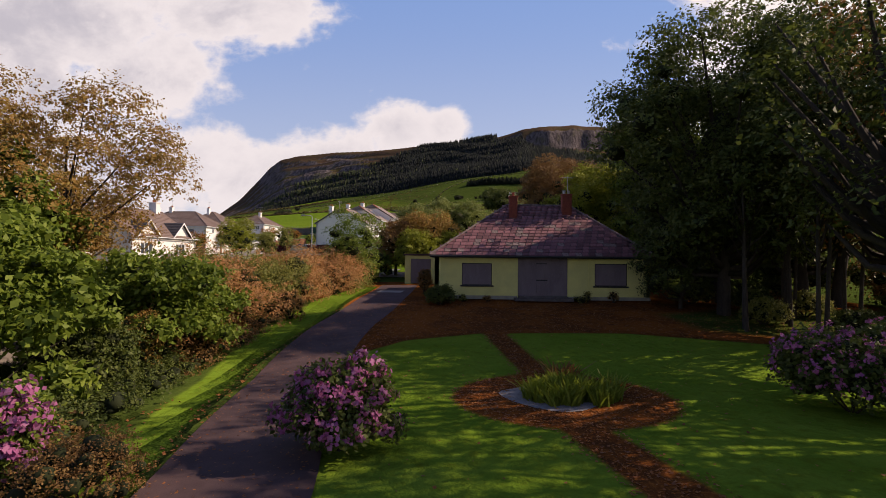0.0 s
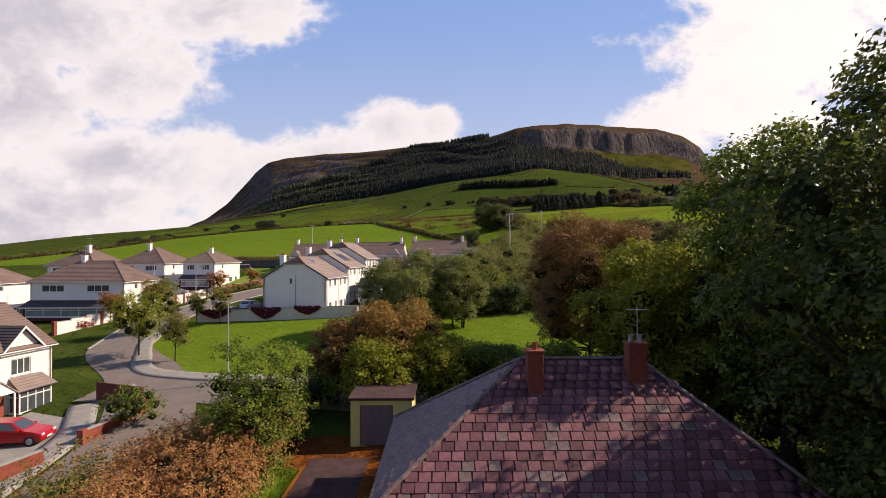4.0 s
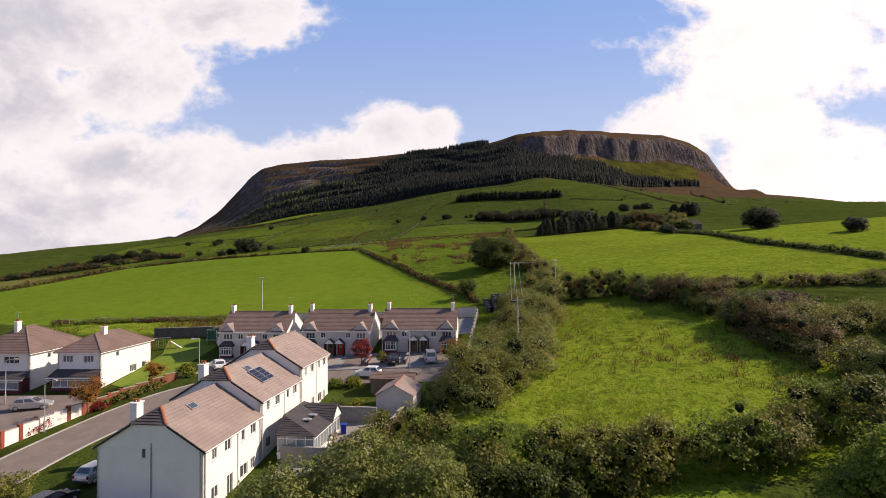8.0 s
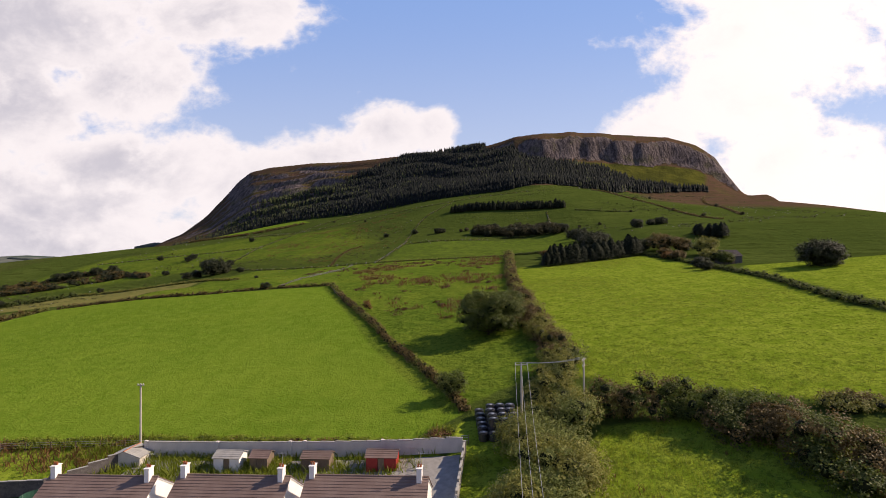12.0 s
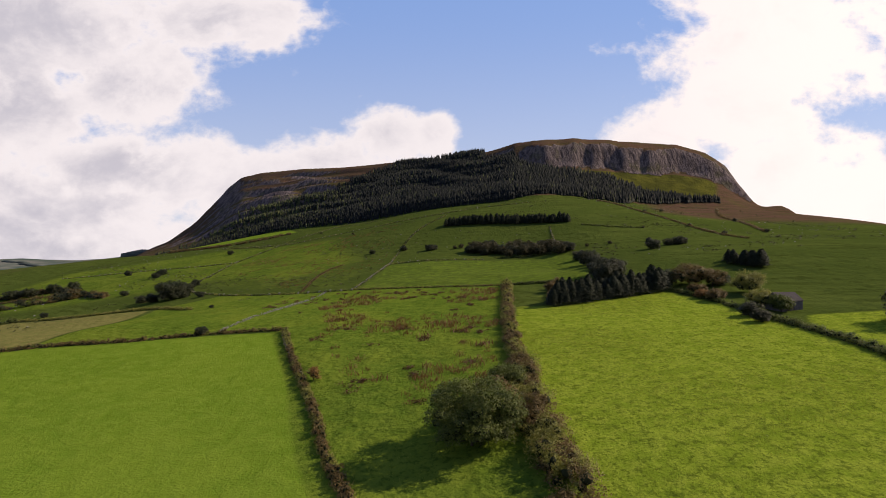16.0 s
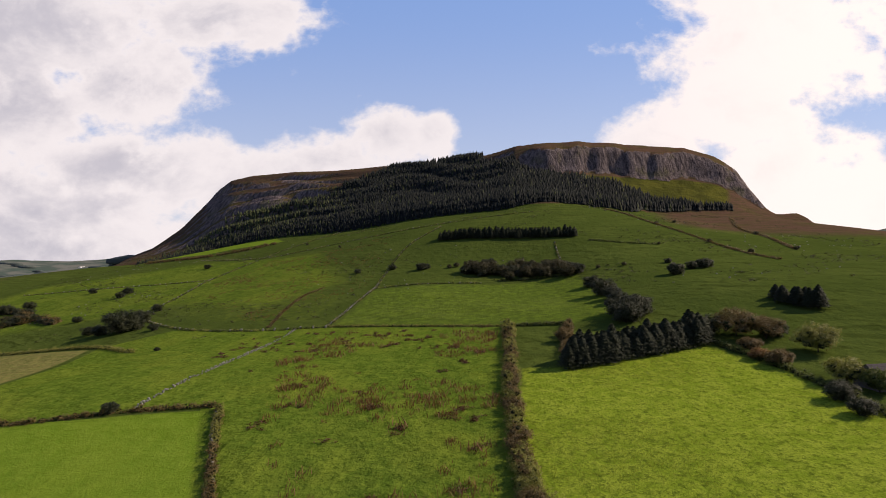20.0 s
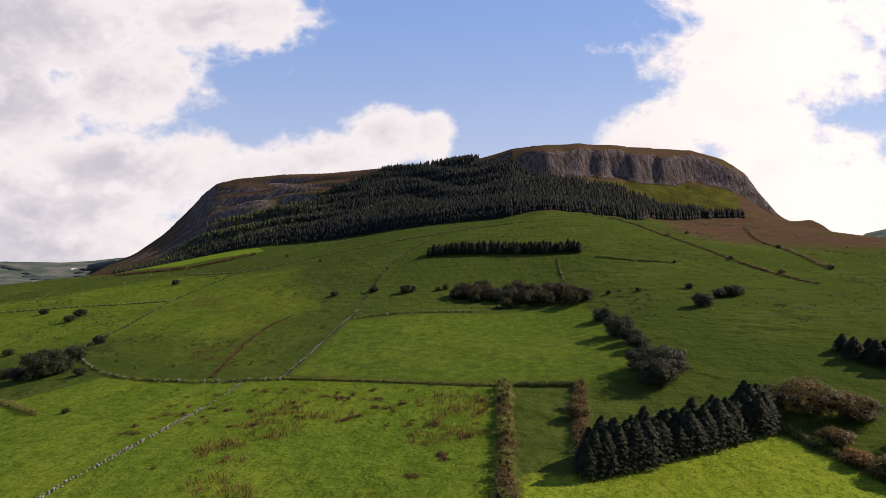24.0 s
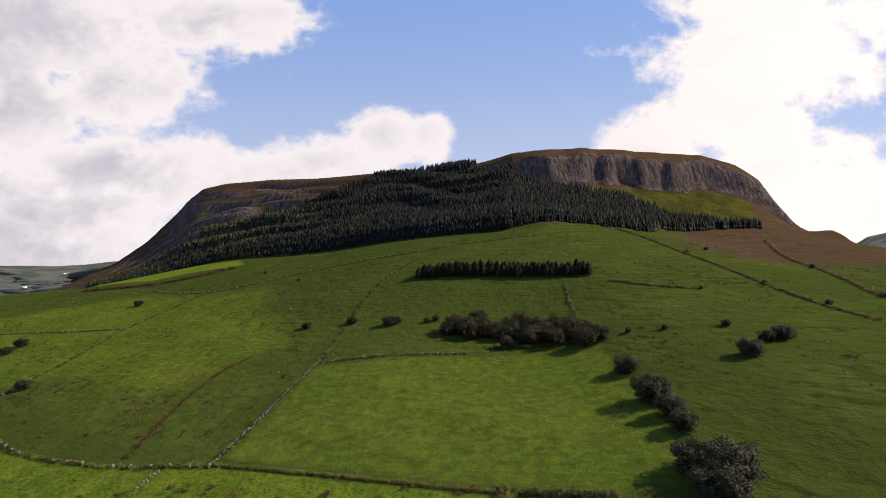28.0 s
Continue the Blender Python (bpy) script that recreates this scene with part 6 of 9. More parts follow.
def twin_gable_house(x, y, turn, label):
    """White house with two gablets, a blue door under a porch, and a square bay."""
    base = gz(x, y) - 0.1
    ob = thing("detached_house", (x, y, base), turn, label, "house")
    W, D, e, rise = 10.3, 8.8, 5.3, 2.9
    holes = [(1.4, 3.25, 3.2, 4.45), (6.9, 3.25, 8.5, 4.45), (1.0, 0.6, 3.0, 2.2), (4.3, 0.02, 5.5, 2.1)]
    child("front_wall", wall_with_holes(W, e, 0.28, holes), RENDER, ob)
    for a, b, c, d in holes[:3]:
        window(ob, pose(a, 0, b), c - a, d - b, 3, 0.0)
    child("brick_panel", wall_with_holes(3.9, 2.5, 0.06, [(0.9, 0.6, 2.9, 2.2)]), BRICK, ob, pose(0.1, -0.062, 0))
    child("brick_panel", boxed(5.6, -0.062, 0, 6.3, -0.002, 2.5), BRICK, ob)
    dr = child("door", boxed(4.35, 0.08, 0.04, 5.45, 0.15, 2.08, bevel=0.01), DOOR_BLUE, ob, None, "blue panelled front door")
    for i in range(2):
        child("door_panel", boxed(4.48 + i * 0.48, 0.062, 0.25, 4.84 + i * 0.48, 0.08, 1.0, bevel=0.008), DOOR_BLUE, dr)
        child("door_glass", boxed(4.48 + i * 0.48, 0.066, 1.2, 4.84 + i * 0.48, 0.08, 1.85), GLASS, dr)
    # The end wall away from the sun gets its shade from the greyed render.
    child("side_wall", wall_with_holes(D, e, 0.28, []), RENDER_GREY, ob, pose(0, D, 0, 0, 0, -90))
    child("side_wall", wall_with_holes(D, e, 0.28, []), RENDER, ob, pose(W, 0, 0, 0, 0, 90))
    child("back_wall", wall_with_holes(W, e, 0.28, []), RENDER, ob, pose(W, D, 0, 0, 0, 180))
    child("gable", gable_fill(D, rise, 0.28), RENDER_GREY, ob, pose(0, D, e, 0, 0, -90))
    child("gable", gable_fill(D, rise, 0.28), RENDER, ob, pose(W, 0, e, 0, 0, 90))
    r, ov = D / 2, 0.35
    dz = ov * rise / r
    slope("roof_slope", ob, TILE_BROWN, (-0.2, -ov, e - dz + 0.05), (W + 0.2, -ov, e - dz + 0.05), (W + 0.2, r, e + rise + 0.05), (-0.2, r, e + rise + 0.05))
    slope("roof_slope", ob, TILE_BROWN, (W + 0.2, D + ov, e - dz + 0.05), (-0.2, D + ov, e - dz + 0.05), (-0.2, r, e + rise + 0.05), (W + 0.2, r, e + rise + 0.05))
    ridge_tiles(ob, (-0.2, r, e + rise + 0.08), (W + 0.2, r, e + rise + 0.08), TILE_BROWN)
    child("gutter", boxed(-0.2, -ov - 0.1, e - dz - 0.08, W + 0.2, -ov, e - dz + 0.0, bevel=0.02), WHITE, ob)
    for cx in (2.3, 7.7):
        gw, gh = 3.0, 1.45
        child("gablet", prism([(cx - gw / 2, e - 0.1), (cx + gw / 2, e - 0.1), (cx, e + gh)], "y", -0.05, 0.2), RENDER, ob)
        y1 = gh / rise * r
        slope("gablet_roof", ob, TILE_DARK, (cx - gw / 2 - 0.2, -ov, e - 0.2), (cx - gw / 2 - 0.2, 0, e - 0.2), (cx, y1 + 0.6, e + gh + 0.07), (cx, -ov, e + gh + 0.07), 0.3)
        slope("gablet_roof", ob, TILE_DARK, (cx + gw / 2 + 0.2, 0, e - 0.2), (cx + gw / 2 + 0.2, -ov, e - 0.2), (cx, -ov, e + gh + 0.07), (cx, y1 + 0.6, e + gh + 0.07), 0.3)
        child("gablet_board", prism([(cx - gw / 2 - 0.2, e - 0.34), (cx, e + gh - 0.1), (cx + gw / 2 + 0.2, e - 0.34), (cx + gw / 2 + 0.2, e - 0.16), (cx, e + gh + 0.08), (cx - gw / 2 - 0.2, e - 0.16)], "y", -ov - 0.03, -ov), WHITE, ob)
    child("porch_gable", prism([(3.7, 2.35), (6.1, 2.35), (4.9, 3.25)], "y", -1.32, -1.22), WHITE, ob)
    slope("porch_roof", ob, TILE_GREY, (3.55, -1.4, 2.3), (3.55, 0, 2.3), (4.9, 0, 3.32), (4.9, -1.4, 3.32), 0.28)
    slope("porch_roof", ob, TILE_GREY, (6.25, 0, 2.3), (6.25, -1.4, 2.3), (4.9, -1.4, 3.32), (4.9, 0, 3.32), 0.28)
    for xx in (3.8, 6.0):
        child("porch_post", boxed(xx - 0.06, -1.3, 0, xx + 0.06, -1.18, 2.32, bevel=0.01), WHITE, ob)
    child("bay", boxed(6.6, -1.0, 0, 9.4, -0.002, 0.6), RENDER, ob)
    window(ob, pose(6.65, -1.0, 0.6), 2.7, 1.6, 4, 0.4, name="bay_window")
    window(ob, pose(9.38, -0.95, 0.6, 0, 0, 90), 0.9, 1.6, 1, 0.4, name="bay_side_window", sill=False)
    window(ob, pose(6.62, -0.05, 0.6, 0, 0, -90), 0.9, 1.6, 1, 0.4, name="bay_side_window", sill=False)
    slope("bay_roof", ob, TILE_GREY, (6.4, -1.25, 2.25), (9.6, -1.25, 2.25), (9.3, -0.02, 3.1), (6.7, -0.02, 3.1), 0.28)
    for xx in (0.1, W - 0.1):
        pipe(ob, [(xx, -0.07, 0), (xx, -0.07, e - 0.3)])
    chimney(ob, W - 1.2, r, e + rise - 0.5, e + rise + 1.0, 0.7, 0.95, RENDER, 2, aerial=True)
    return ob


twin_gable_house(-31.2, 51.2, 82.5, "white house with two gablets and a blue front door")
twin_gable_house(-33.6, 37.5, 84, "white house with two gablets beside its neighbour")

# conservatory behind the stepped row
cons = thing("conservatory", (-11.6, 98.6, gz(-10, 101)), -7.2, "white glazed conservatory with a dark slate roof", "conservatory")
for nm, m, wdt in (("front_glazing", pose(0, 0, 0), 3.6), ("side_glazing", pose(3.6, 0, 0, 0, 0, 90), 7.2), ("back_glazing", pose(3.6, 7.2, 0, 0, 0, 180), 3.6)):
    child("dwarf_wall", boxed(0, 0, 0, wdt, 0.2, 0.55), RENDER, cons, m)
    window(cons, m @ pose(0, 0, 0.55), wdt, 1.75, max(4, int(wdt / 0.8)), 0.4, glass=GLASS_PALE, name=nm)
slope("roof_slope", cons, TILE_DARK, (3.85, -0.2, 2.25), (3.85, 7.4, 2.25), (-0.1, 6.6, 3.6), (-0.1, 1.6, 3.6), 0.3)
slope("roof_slope", cons, TILE_DARK, (-0.1, -0.2, 2.25), (3.85, -0.2, 2.25), (-0.08, 1.6, 3.6), (-0.1, 1.6, 3.6), 0.3)
child("gable_front", prism([(4.2, 2.3), (7.2, 2.3), (5.7, 3.6)], "x", 3.7, 3.82), WHITE, cons)
slope("gable_roof", cons, TILE_DARK, (3.95, 4.0, 2.25), (1.0, 4.0, 2.5), (0.6, 5.7, 3.72), (3.95, 5.7, 3.72), 0.3)
slope("gable_roof", cons, TILE_DARK, (1.0, 7.4, 2.5), (3.95, 7.4, 2.25), (3.95, 5.7, 3.72), (0.6, 5.7, 3.72), 0.3)
for k in range(2):
    child("roof_window", boxed(1.6, 1.9 + 1.5 * k, 3.0, 2.4, 2.5 + 1.5 * k, 3.12, bevel=0.01), STEEL, cons)


def shed(x, y, turn, w, d, h, rise, wall_mat, roof_mat, label, group="", door=True, name="garden_shed", ridge="x"):
    ob = thing(name, (x, y, gz(x, y) - 0.05), turn, label, "shed", group)
    holes = [(w * 0.38, 0.05, w * 0.38 + 0.8, 1.8)] if door else []
    child("front_wall", wall_with_holes(w, h, 0.12, holes), wall_mat, ob, pose(-w / 2, 0, 0))
    if door:
        dd = child("door", boxed(-w / 2 + w * 0.38 + 0.03, 0.04, 0.06, -w / 2 + w * 0.38 + 0.77, 0.08, 1.78, bevel=0.006), WOOD, ob)
        child("handle", boxed(-w / 2 + w * 0.38 + 0.62, 0.015, 0.9, -w / 2 + w * 0.38 + 0.68, 0.04, 1.05), STEEL, dd)
    child("side_wall", boxed(w / 2 - 0.12, 0.121, 0, w / 2, d - 0.121, h), wall_mat, ob)
    child("side_wall", boxed(-w / 2, 0.121, 0, -w / 2 + 0.12, d - 0.121, h), wall_mat, ob)
    child("back_wall", boxed(-w / 2, d - 0.12, 0, w / 2, d, h), wall_mat, ob)
    o = 0.18
    if ridge == "x":
        for s in (-w / 2, w / 2 - 0.12):
            child("gable", prism([(0, h), (d, h), (d / 2, h + rise)], "x", s, s + 0.12), wall_mat, ob)
        k = rise / (d / 2) * o
        slope("roof_slope", ob, roof_mat, (-w / 2 - o, -o, h - k + 0.04), (w / 2 + o, -o, h - k + 0.04), (w / 2 + o, d / 2, h + rise + 0.04), (-w / 2 - o, d / 2, h + rise + 0.04), 0.3)
        slope("roof_slope", ob, roof_mat, (w / 2 + o, d + o, h - k + 0.04), (-w / 2 - o, d + o, h - k + 0.04), (-w / 2 - o, d / 2, h + rise + 0.04), (w / 2 + o, d / 2, h + rise + 0.04), 0.3)
        ridge_tiles(ob, (-w / 2 - o, d / 2, h + rise + 0.06), (w / 2 + o, d / 2, h + rise + 0.06), roof_mat, 0.09)
    else:
        for s in (0, d - 0.12):
            child("gable", prism([(-w / 2, h), (w / 2, h), (0, h + rise)], "y", s, s + 0.12), wall_mat, ob)
        k = rise / (w / 2) * o
        slope("roof_slope", ob, roof_mat, (w / 2 + o, -o, h - k + 0.04), (w / 2 + o, d + o, h - k + 0.04), (0, d + o, h + rise + 0.04), (0, -o, h + rise + 0.04), 0.3)
        slope("roof_slope", ob, roof_mat, (-w / 2 - o, d + o, h - k + 0.04), (-w / 2 - o, -o, h - k + 0.04), (0, -o, h + rise + 0.04), (0, d + o, h + rise + 0.04), 0.3)
        ridge_tiles(ob, (0, -o, h + rise + 0.06), (0, d + o, h + rise + 0.06), RIDGE, 0.09)
    return ob


shed(-1.6, 108.2, -8, 4.2, 5.0, 2.4, 1.1, RENDER_GREY, TILE_GREY, "white rendered garden shed with a grey tiled roof", door=False, ridge="y")
shed(-4.6, 95.8, -12, 3.6, 3.6, 1.9, 0.9, WOOD, TILE_GREY, "low garden shed with an orange ridge", door=False, ridge="y")
shed(-2.6, 115.6, -6, 5.4, 2.6, 1.9, 0.5, WOOD, TILE_BROWN, "low brown-roofed garden shelter by the road end", door=True)
GRP = "sheds along the back wall"
shed(-18.9, 150.4, -4, 3.2, 2.4, 1.9, 0.5, RENDER, KERB, "white shed against the back yard wall", GRP)
shed(-14.9, 150.3, -4, 2.2, 2.2, 1.8, 0.5, WOOD, TILE_BROWN, "small wooden shed against the back wall", GRP)
shed(-7.8, 149.6, -4, 3.4, 2.2, 1.7, 0.5, WOOD, TILE_BROWN, "brown-roofed wooden shed in a back yard", GRP)
shed(0.3, 148.6, -4, 3.6, 2.4, 1.8, 0.5, RED_SHED, TILE_BROWN, "red shed in a back yard", GRP)
shed(-32.6, 152.5, -4, 4.0, 3.0, 1.3, 0.7, RENDER_GREY, KERB, "pale shed at the field's edge", GRP, ridge="y", door=False)

garden_wall("boundary_wall", [(-31.2, 155.0), (-10, 153.4), (10.2, 151.4)], 1.9, 0.2, RENDER_GREY, "grey rendered wall between back yards and field", KERB, 5, kind="structure")
garden_wall("boundary_wall", [(10.4, 150.9), (8.8, 138), (7.2, 126.5)], 1.8, 0.2, CONCRETE, "pale concrete wall at the end of the row", KERB, 6, kind="structure")
garden_wall("boundary_wall", [(-49, 146.6), (-38.5, 147.0), (-31.4, 155.0)], 1.8, 0.2, BARN_STONE, "dark stained concrete yard wall", KERB, 5, kind="structure")
garden_wall("boundary_wall", [(-38.3, 146.8), (-35.0, 141)], 1.7, 0.2, RENDER, "white yard wall", KERB, None, kind="structure")
garden_wall("roadside_wall", [(-46.3, 84), (-44.2, 92.5), (-41.4, 106), (-39.5, 113)], 1.6, 0.22, RENDER, "white roadside wall with brick piers", KERB, 3, BRICK)
garden_wall("roadside_wall", [(-39.5, 113), (-38, 118), (-34.4, 125.5)], 1.3, 0.22, WOOD_RED, "reddish wall beside the garden", KERB, 2, BRICK)
garden_wall("garden_wall", [(-31.5, 89.3), (-20, 88.9), (-10.2, 89.1)], 1.5, 0.22, RENDER_GREY, "rendered garden wall overgrown by crimson creeper", KERB, None)
garden_wall("garden_wall", [(-9.9, 89.4), (-2.0, 101.0), (-0.5, 107.0)], 1.7, 0.2, WOOD, "weathered wall behind the gardens", KERB, None)
garden_wall("garden_wall", [(-11.2, 98.4), (-3.2, 97.0)], 1.5, 0.2, CONCRETE, "concrete wall between two gardens", KERB, None)
garden_wall("garden_wall", [(-9.8, 107.8), (-3.4, 106.6)], 1.7, 0.2, CONCRETE, "concrete wall between two gardens", KERB, None)
garden_wall("garden_wall", [(-29.8, 45.2), (-22.0, 46.5)], 0.85, 0.22, RENDER_GREY, "low rendered front garden wall", KERB, None)
garden_wall("garden_wall", [(-21.9, 46.6), (-21.3, 49.2)], 0.95, 0.24, BRICK, "low red brick wall by the drive", KERB, 1, BRICK)
garden_wall("garden_wall", [(-20.9, 51.9), (-20.2, 57.5), (-23.5, 61.5)], 0.8, 0.24, BRICK, "low red brick wall by the drive", KERB, 2, BRICK)
garden_wall("garden_wall", [(-25.5, 60.3), (-21.0, 58.6)], 1.4, 0.16, BRICK_DARK, "dark red fence beside the drive", None, None)
for a, y in ((-29.0, 128.2), (-21.0, 128.0), (-14.2, 127.8), (-7.6, 127.2), (-1.8, 127.0)):
    garden_wall("drive_wall", [(a, y), (a + 0.25, y + 4.6)], 0.75, 0.2, BRICK_DARK, "low brick wall between two driveways", KERB, None, kind="structure")

lamp_post(-16.6, 63.2, 6.7, 10, "tall grey street lamp on the green")
lamp_post(-0.9, 123.9, 5.6, 60, "grey street lamp before the paired houses")
lamp_post(-31.5, 126.0, 5.6, 60, "grey street lamp at the road bend")
lamp_post(-52.5, 117.5, 5.6, 200, "grey street lamp by the forecourt")
lamp_post(-40.3, 108, 5.6, 180, "grey street lamp by the roadside wall")
lamp_post(-80, 128, 5.6, 180, "grey street lamp at the far end of the estate")

car(-25.4, 52.4, 8, CAR_RED, "red hatchback parked on a driveway", 3.9)
car(-6.6, 122.6, 172, CAR_WHITE, "white hatchback parked at the roadside", 3.8)
car(1.9, 127.6, 96, CAR_SILVER, "silver people carrier parked on a drive", 4.4, 1.75, True)
car(-3.6, 128.2, 96, CAR_DARK, "dark car parked on a drive", 4.2)
car(-30.2, 129.6, 118, CAR_WHITE, "white car parked on a drive", 4.1)
car(-27.0, 97.0, 80, CAR_SILVER, "silver car parked beside the stepped row", 4.2)
car(-27.6, 91.8, 80, CAR_DARK, "dark car parked beside the stepped row", 4.2)
car(-47.5, 115.5, 15, CAR_SILVER, "silver car on the forecourt", 4.2)
car(-57.5, 112.5, 85, CAR_RED, "red car on the forecourt", 4.0)
car(-62.5, 112.5, 85, CAR_DARK, "dark car on the forecourt", 4.0)

# back garden things
sw = thing("swing_set", (-44.6, 140.2, gz(-44.6, 140.2)), 15, "red and white garden swing set with a slide", "swing")
for x0 in (-1.4, 1.4):
    for s in (-0.8, 0.8):
        pipe(sw, [(x0, s, 0), (x0, 0, 2.0)], 0.035, RED_SHED, "leg")
pipe(sw, [(-1.45, 0, 2.0), (1.45, 0, 2.0)], 0.035, WHITE, "crossbar")
for x0 in (-0.6, 0.5):
    st = child("seat", boxed(x0 - 0.2, -0.1, 0.45, x0 + 0.2, 0.1, 0.49, bevel=0.01), RED_SHED, sw)
    for q in (-0.18, 0.18):
        pipe(st, [(x0 + q, 0, 0.49), (x0 + q, 0, 1.98)], 0.008, STEEL, "rope")
child("slide", prism([(1.4, 1.4), (1.5, 1.45), (3.2, 0.25), (3.6, 0.18), (3.6, 0.1), (3.15, 0.15)], "y", -0.25, 0.25), WHITE, sw)
tr = thing("trampoline", (-36.6, 143.2, gz(-36.6, 143.2)), 0, "round trampoline with dark green netting", "trampoline")
ring = [(1.5 * math.cos(a), 1.5 * math.sin(a), 0.75) for a in np.linspace(0, 2 * math.pi, 25)]
v, f = tube(ring, [0.05] * 25, 6)
o = new("rim", raw_mesh("rim", v, f, [STEEL], smooth=True))
o.parent = tr
bm = bmesh.new()
bmesh.ops.create_cone(bm, cap_ends=True, segments=24, radius1=1.48, radius2=1.48, depth=0.03, matrix=pose(0, 0, 0.74))
child("mat", bm, BLACK, tr)
bm = bmesh.new()
bmesh.ops.create_cone(bm, cap_ends=False, segments=24, radius1=1.5, radius2=1.5, depth=1.6, matrix=pose(0, 0, 1.6))
bmesh.ops.solidify(bm, geom=bm.faces[:], thickness=0.02)
child("netting", bm, NET, tr)
for a in np.linspace(0, 2 * math.pi, 7)[:-1]:
    pipe(tr, [(1.5 * math.cos(a), 1.5 * math.sin(a), 0), (1.5 * math.cos(a), 1.5 * math.sin(a), 2.4)], 0.03, STEEL, "post")
bn = thing("wheelie_bin", (-6.5, 104.2, gz(-6.5, 104.2)), 10, "blue plastic wheeled bin on the patio", "bin")
child("body", prism([(-0.25, 0.05), (0.25, 0.05), (0.3, 1.0), (-0.3, 1.0)], "y", -0.28, 0.28), BLUE_BIN, bn)
child("lid", boxed(-0.33, -0.32, 1.0, 0.33, 0.32, 1.07, bevel=0.02), BLUE_BIN, bn)
for s in (-0.22, 0.22):
    v, f = tube([(-0.28, s - 0.03, 0.12), (-0.28, s + 0.03, 0.12)], [0.12, 0.12], 10)
    o = new("wheel", raw_mesh("wheel", v, f, [RUBBER]))
    o.parent = bn
tb = thing("picnic_table", (-7.6, 102.4, gz(-7.6, 102.4)), -8, "dark wooden picnic table on the patio", "table")
for i in range(5):
    child("board", boxed(-0.8, -0.36 + i * 0.15, 0.72, 0.8, -0.23 + i * 0.15, 0.76, bevel=0.006), WOOD, tb)
for s in (-0.75, 0.62):
    child("bench", boxed(-0.8, s, 0.42, 0.8, s + 0.24, 0.46, bevel=0.006), WOOD, tb)
for xx in (-0.6, 0.55):
    for s in (-1, 1):
        child("leg", prism([(s * 0.7 - 0.05, 0), (s * 0.7 + 0.05, 0), (s * 0.2 + 0.05, 0.72), (s * 0.2 - 0.05, 0.72)], "x", xx, xx + 0.06), WOOD, tb)

# ---- the boarded bungalow and its garden ----
B0 = gz(4, 38)
BX0, BX1, BY, BD, BE = -1.05, 14.0, 37.1, 10.0, 3.08
bung = thing("boarded_bungalow", (0, 0, B0), 0, "derelict yellow bungalow with boarded windows and purple slates", "bungalow")
bw = BX1 - BX0
bh = [(0.86 - BX0, 0.98, 2.96 - BX0, 2.52), (4.78 - BX0, 0.16, 8.26 - BX0, 3.08), (10.15 - BX0, 1.0, 12.4 - BX0, 2.56)]
child("front_wall", wall_with_holes(bw, BE, 0.3, bh), CREAM, bung, pose(BX0, BY, 0))
child("side_wall", wall_with_holes(BD, BE, 0.3, [(3.5, 1.0, 5.0, 2.3)]), CREAM, bung, pose(BX1, BY, 0, 0, 0, 90))
child("side_wall", wall_with_holes(BD, BE, 0.3, []), CREAM, bung, pose(BX0, BY + BD, 0, 0, 0, -90))
child("back_wall", wall_with_holes(bw, BE, 0.3, []), CREAM, bung, pose(BX1, BY + BD, 0, 0, 0, 180))
for a, b, c, d in (bh[0], bh[2]):
    w = child("window_board", boxed(BX0 + a + 0.02, BY + 0.07, b + 0.02, BX0 + c - 0.02, BY + 0.12, d - 0.02), BOARD, bung, None, "grey board over a window")
    child("frame", wall_with_holes(c - a, d - b, 0.05, [(0.05, 0.05, c - a - 0.05, d - b - 0.05)]), BLACK, w, pose(BX0 + a, BY + 0.035, b))
    child("sill", boxed(BX0 + a - 0.12, BY - 0.09, b - 0.10, BX0 + c + 0.12, BY + 0.03, b, bevel=0.015), BLACK, w)
px0, px1 = 4.78, 8.26
for i in range(3):
    x0 = px0 + i * (px1 - px0) / 3
    child("porch_board", boxed(x0 + 0.004, BY + 0.10 + 0.004 * (i % 2), 0.2, x0 + (px1 - px0) / 3 - 0.004, BY + 0.16, 3.06), BOARD, bung, None, "grey board closing the porch")
hatch = child("hatch_door", boxed(6.1, BY + 0.06, 0.45, 6.78, BY + 0.10, 2.5, bevel=0.01), BOARD, bung)
child("hinge_bar", boxed(6.08, BY + 0.03, 1.32, 6.85, BY + 0.06, 1.40), BLACK, hatch)
child("hatch_trim", boxed(6.06, BY + 0.045, 2.5, 6.82, BY + 0.10, 2.55), BLACK, hatch)
child("porch_step", boxed(4.5, BY - 0.95, -0.05, 8.5, BY + 0.02, 0.15, bevel=0.02), BARN_STONE, bung)
child("porch_step", boxed(4.8, BY - 0.55, 0.152, 8.2, BY + 0.02, 0.28, bevel=0.02), BARN_STONE, bung)
child("plinth", boxed(BX0 - 0.02, BY - 0.03, 0, px0 - 0.05, BY - 0.003, 0.26), STAIN, bung)
child("plinth", boxed(px1 + 0.05, BY - 0.03, 0, BX1 + 0.02, BY - 0.003, 0.24), STAIN, bung)
pipe(bung, [(9.7, BY - 0.05, 0.2), (9.7, BY - 0.05, 3.0)], 0.03, CREAM, "downpipe")
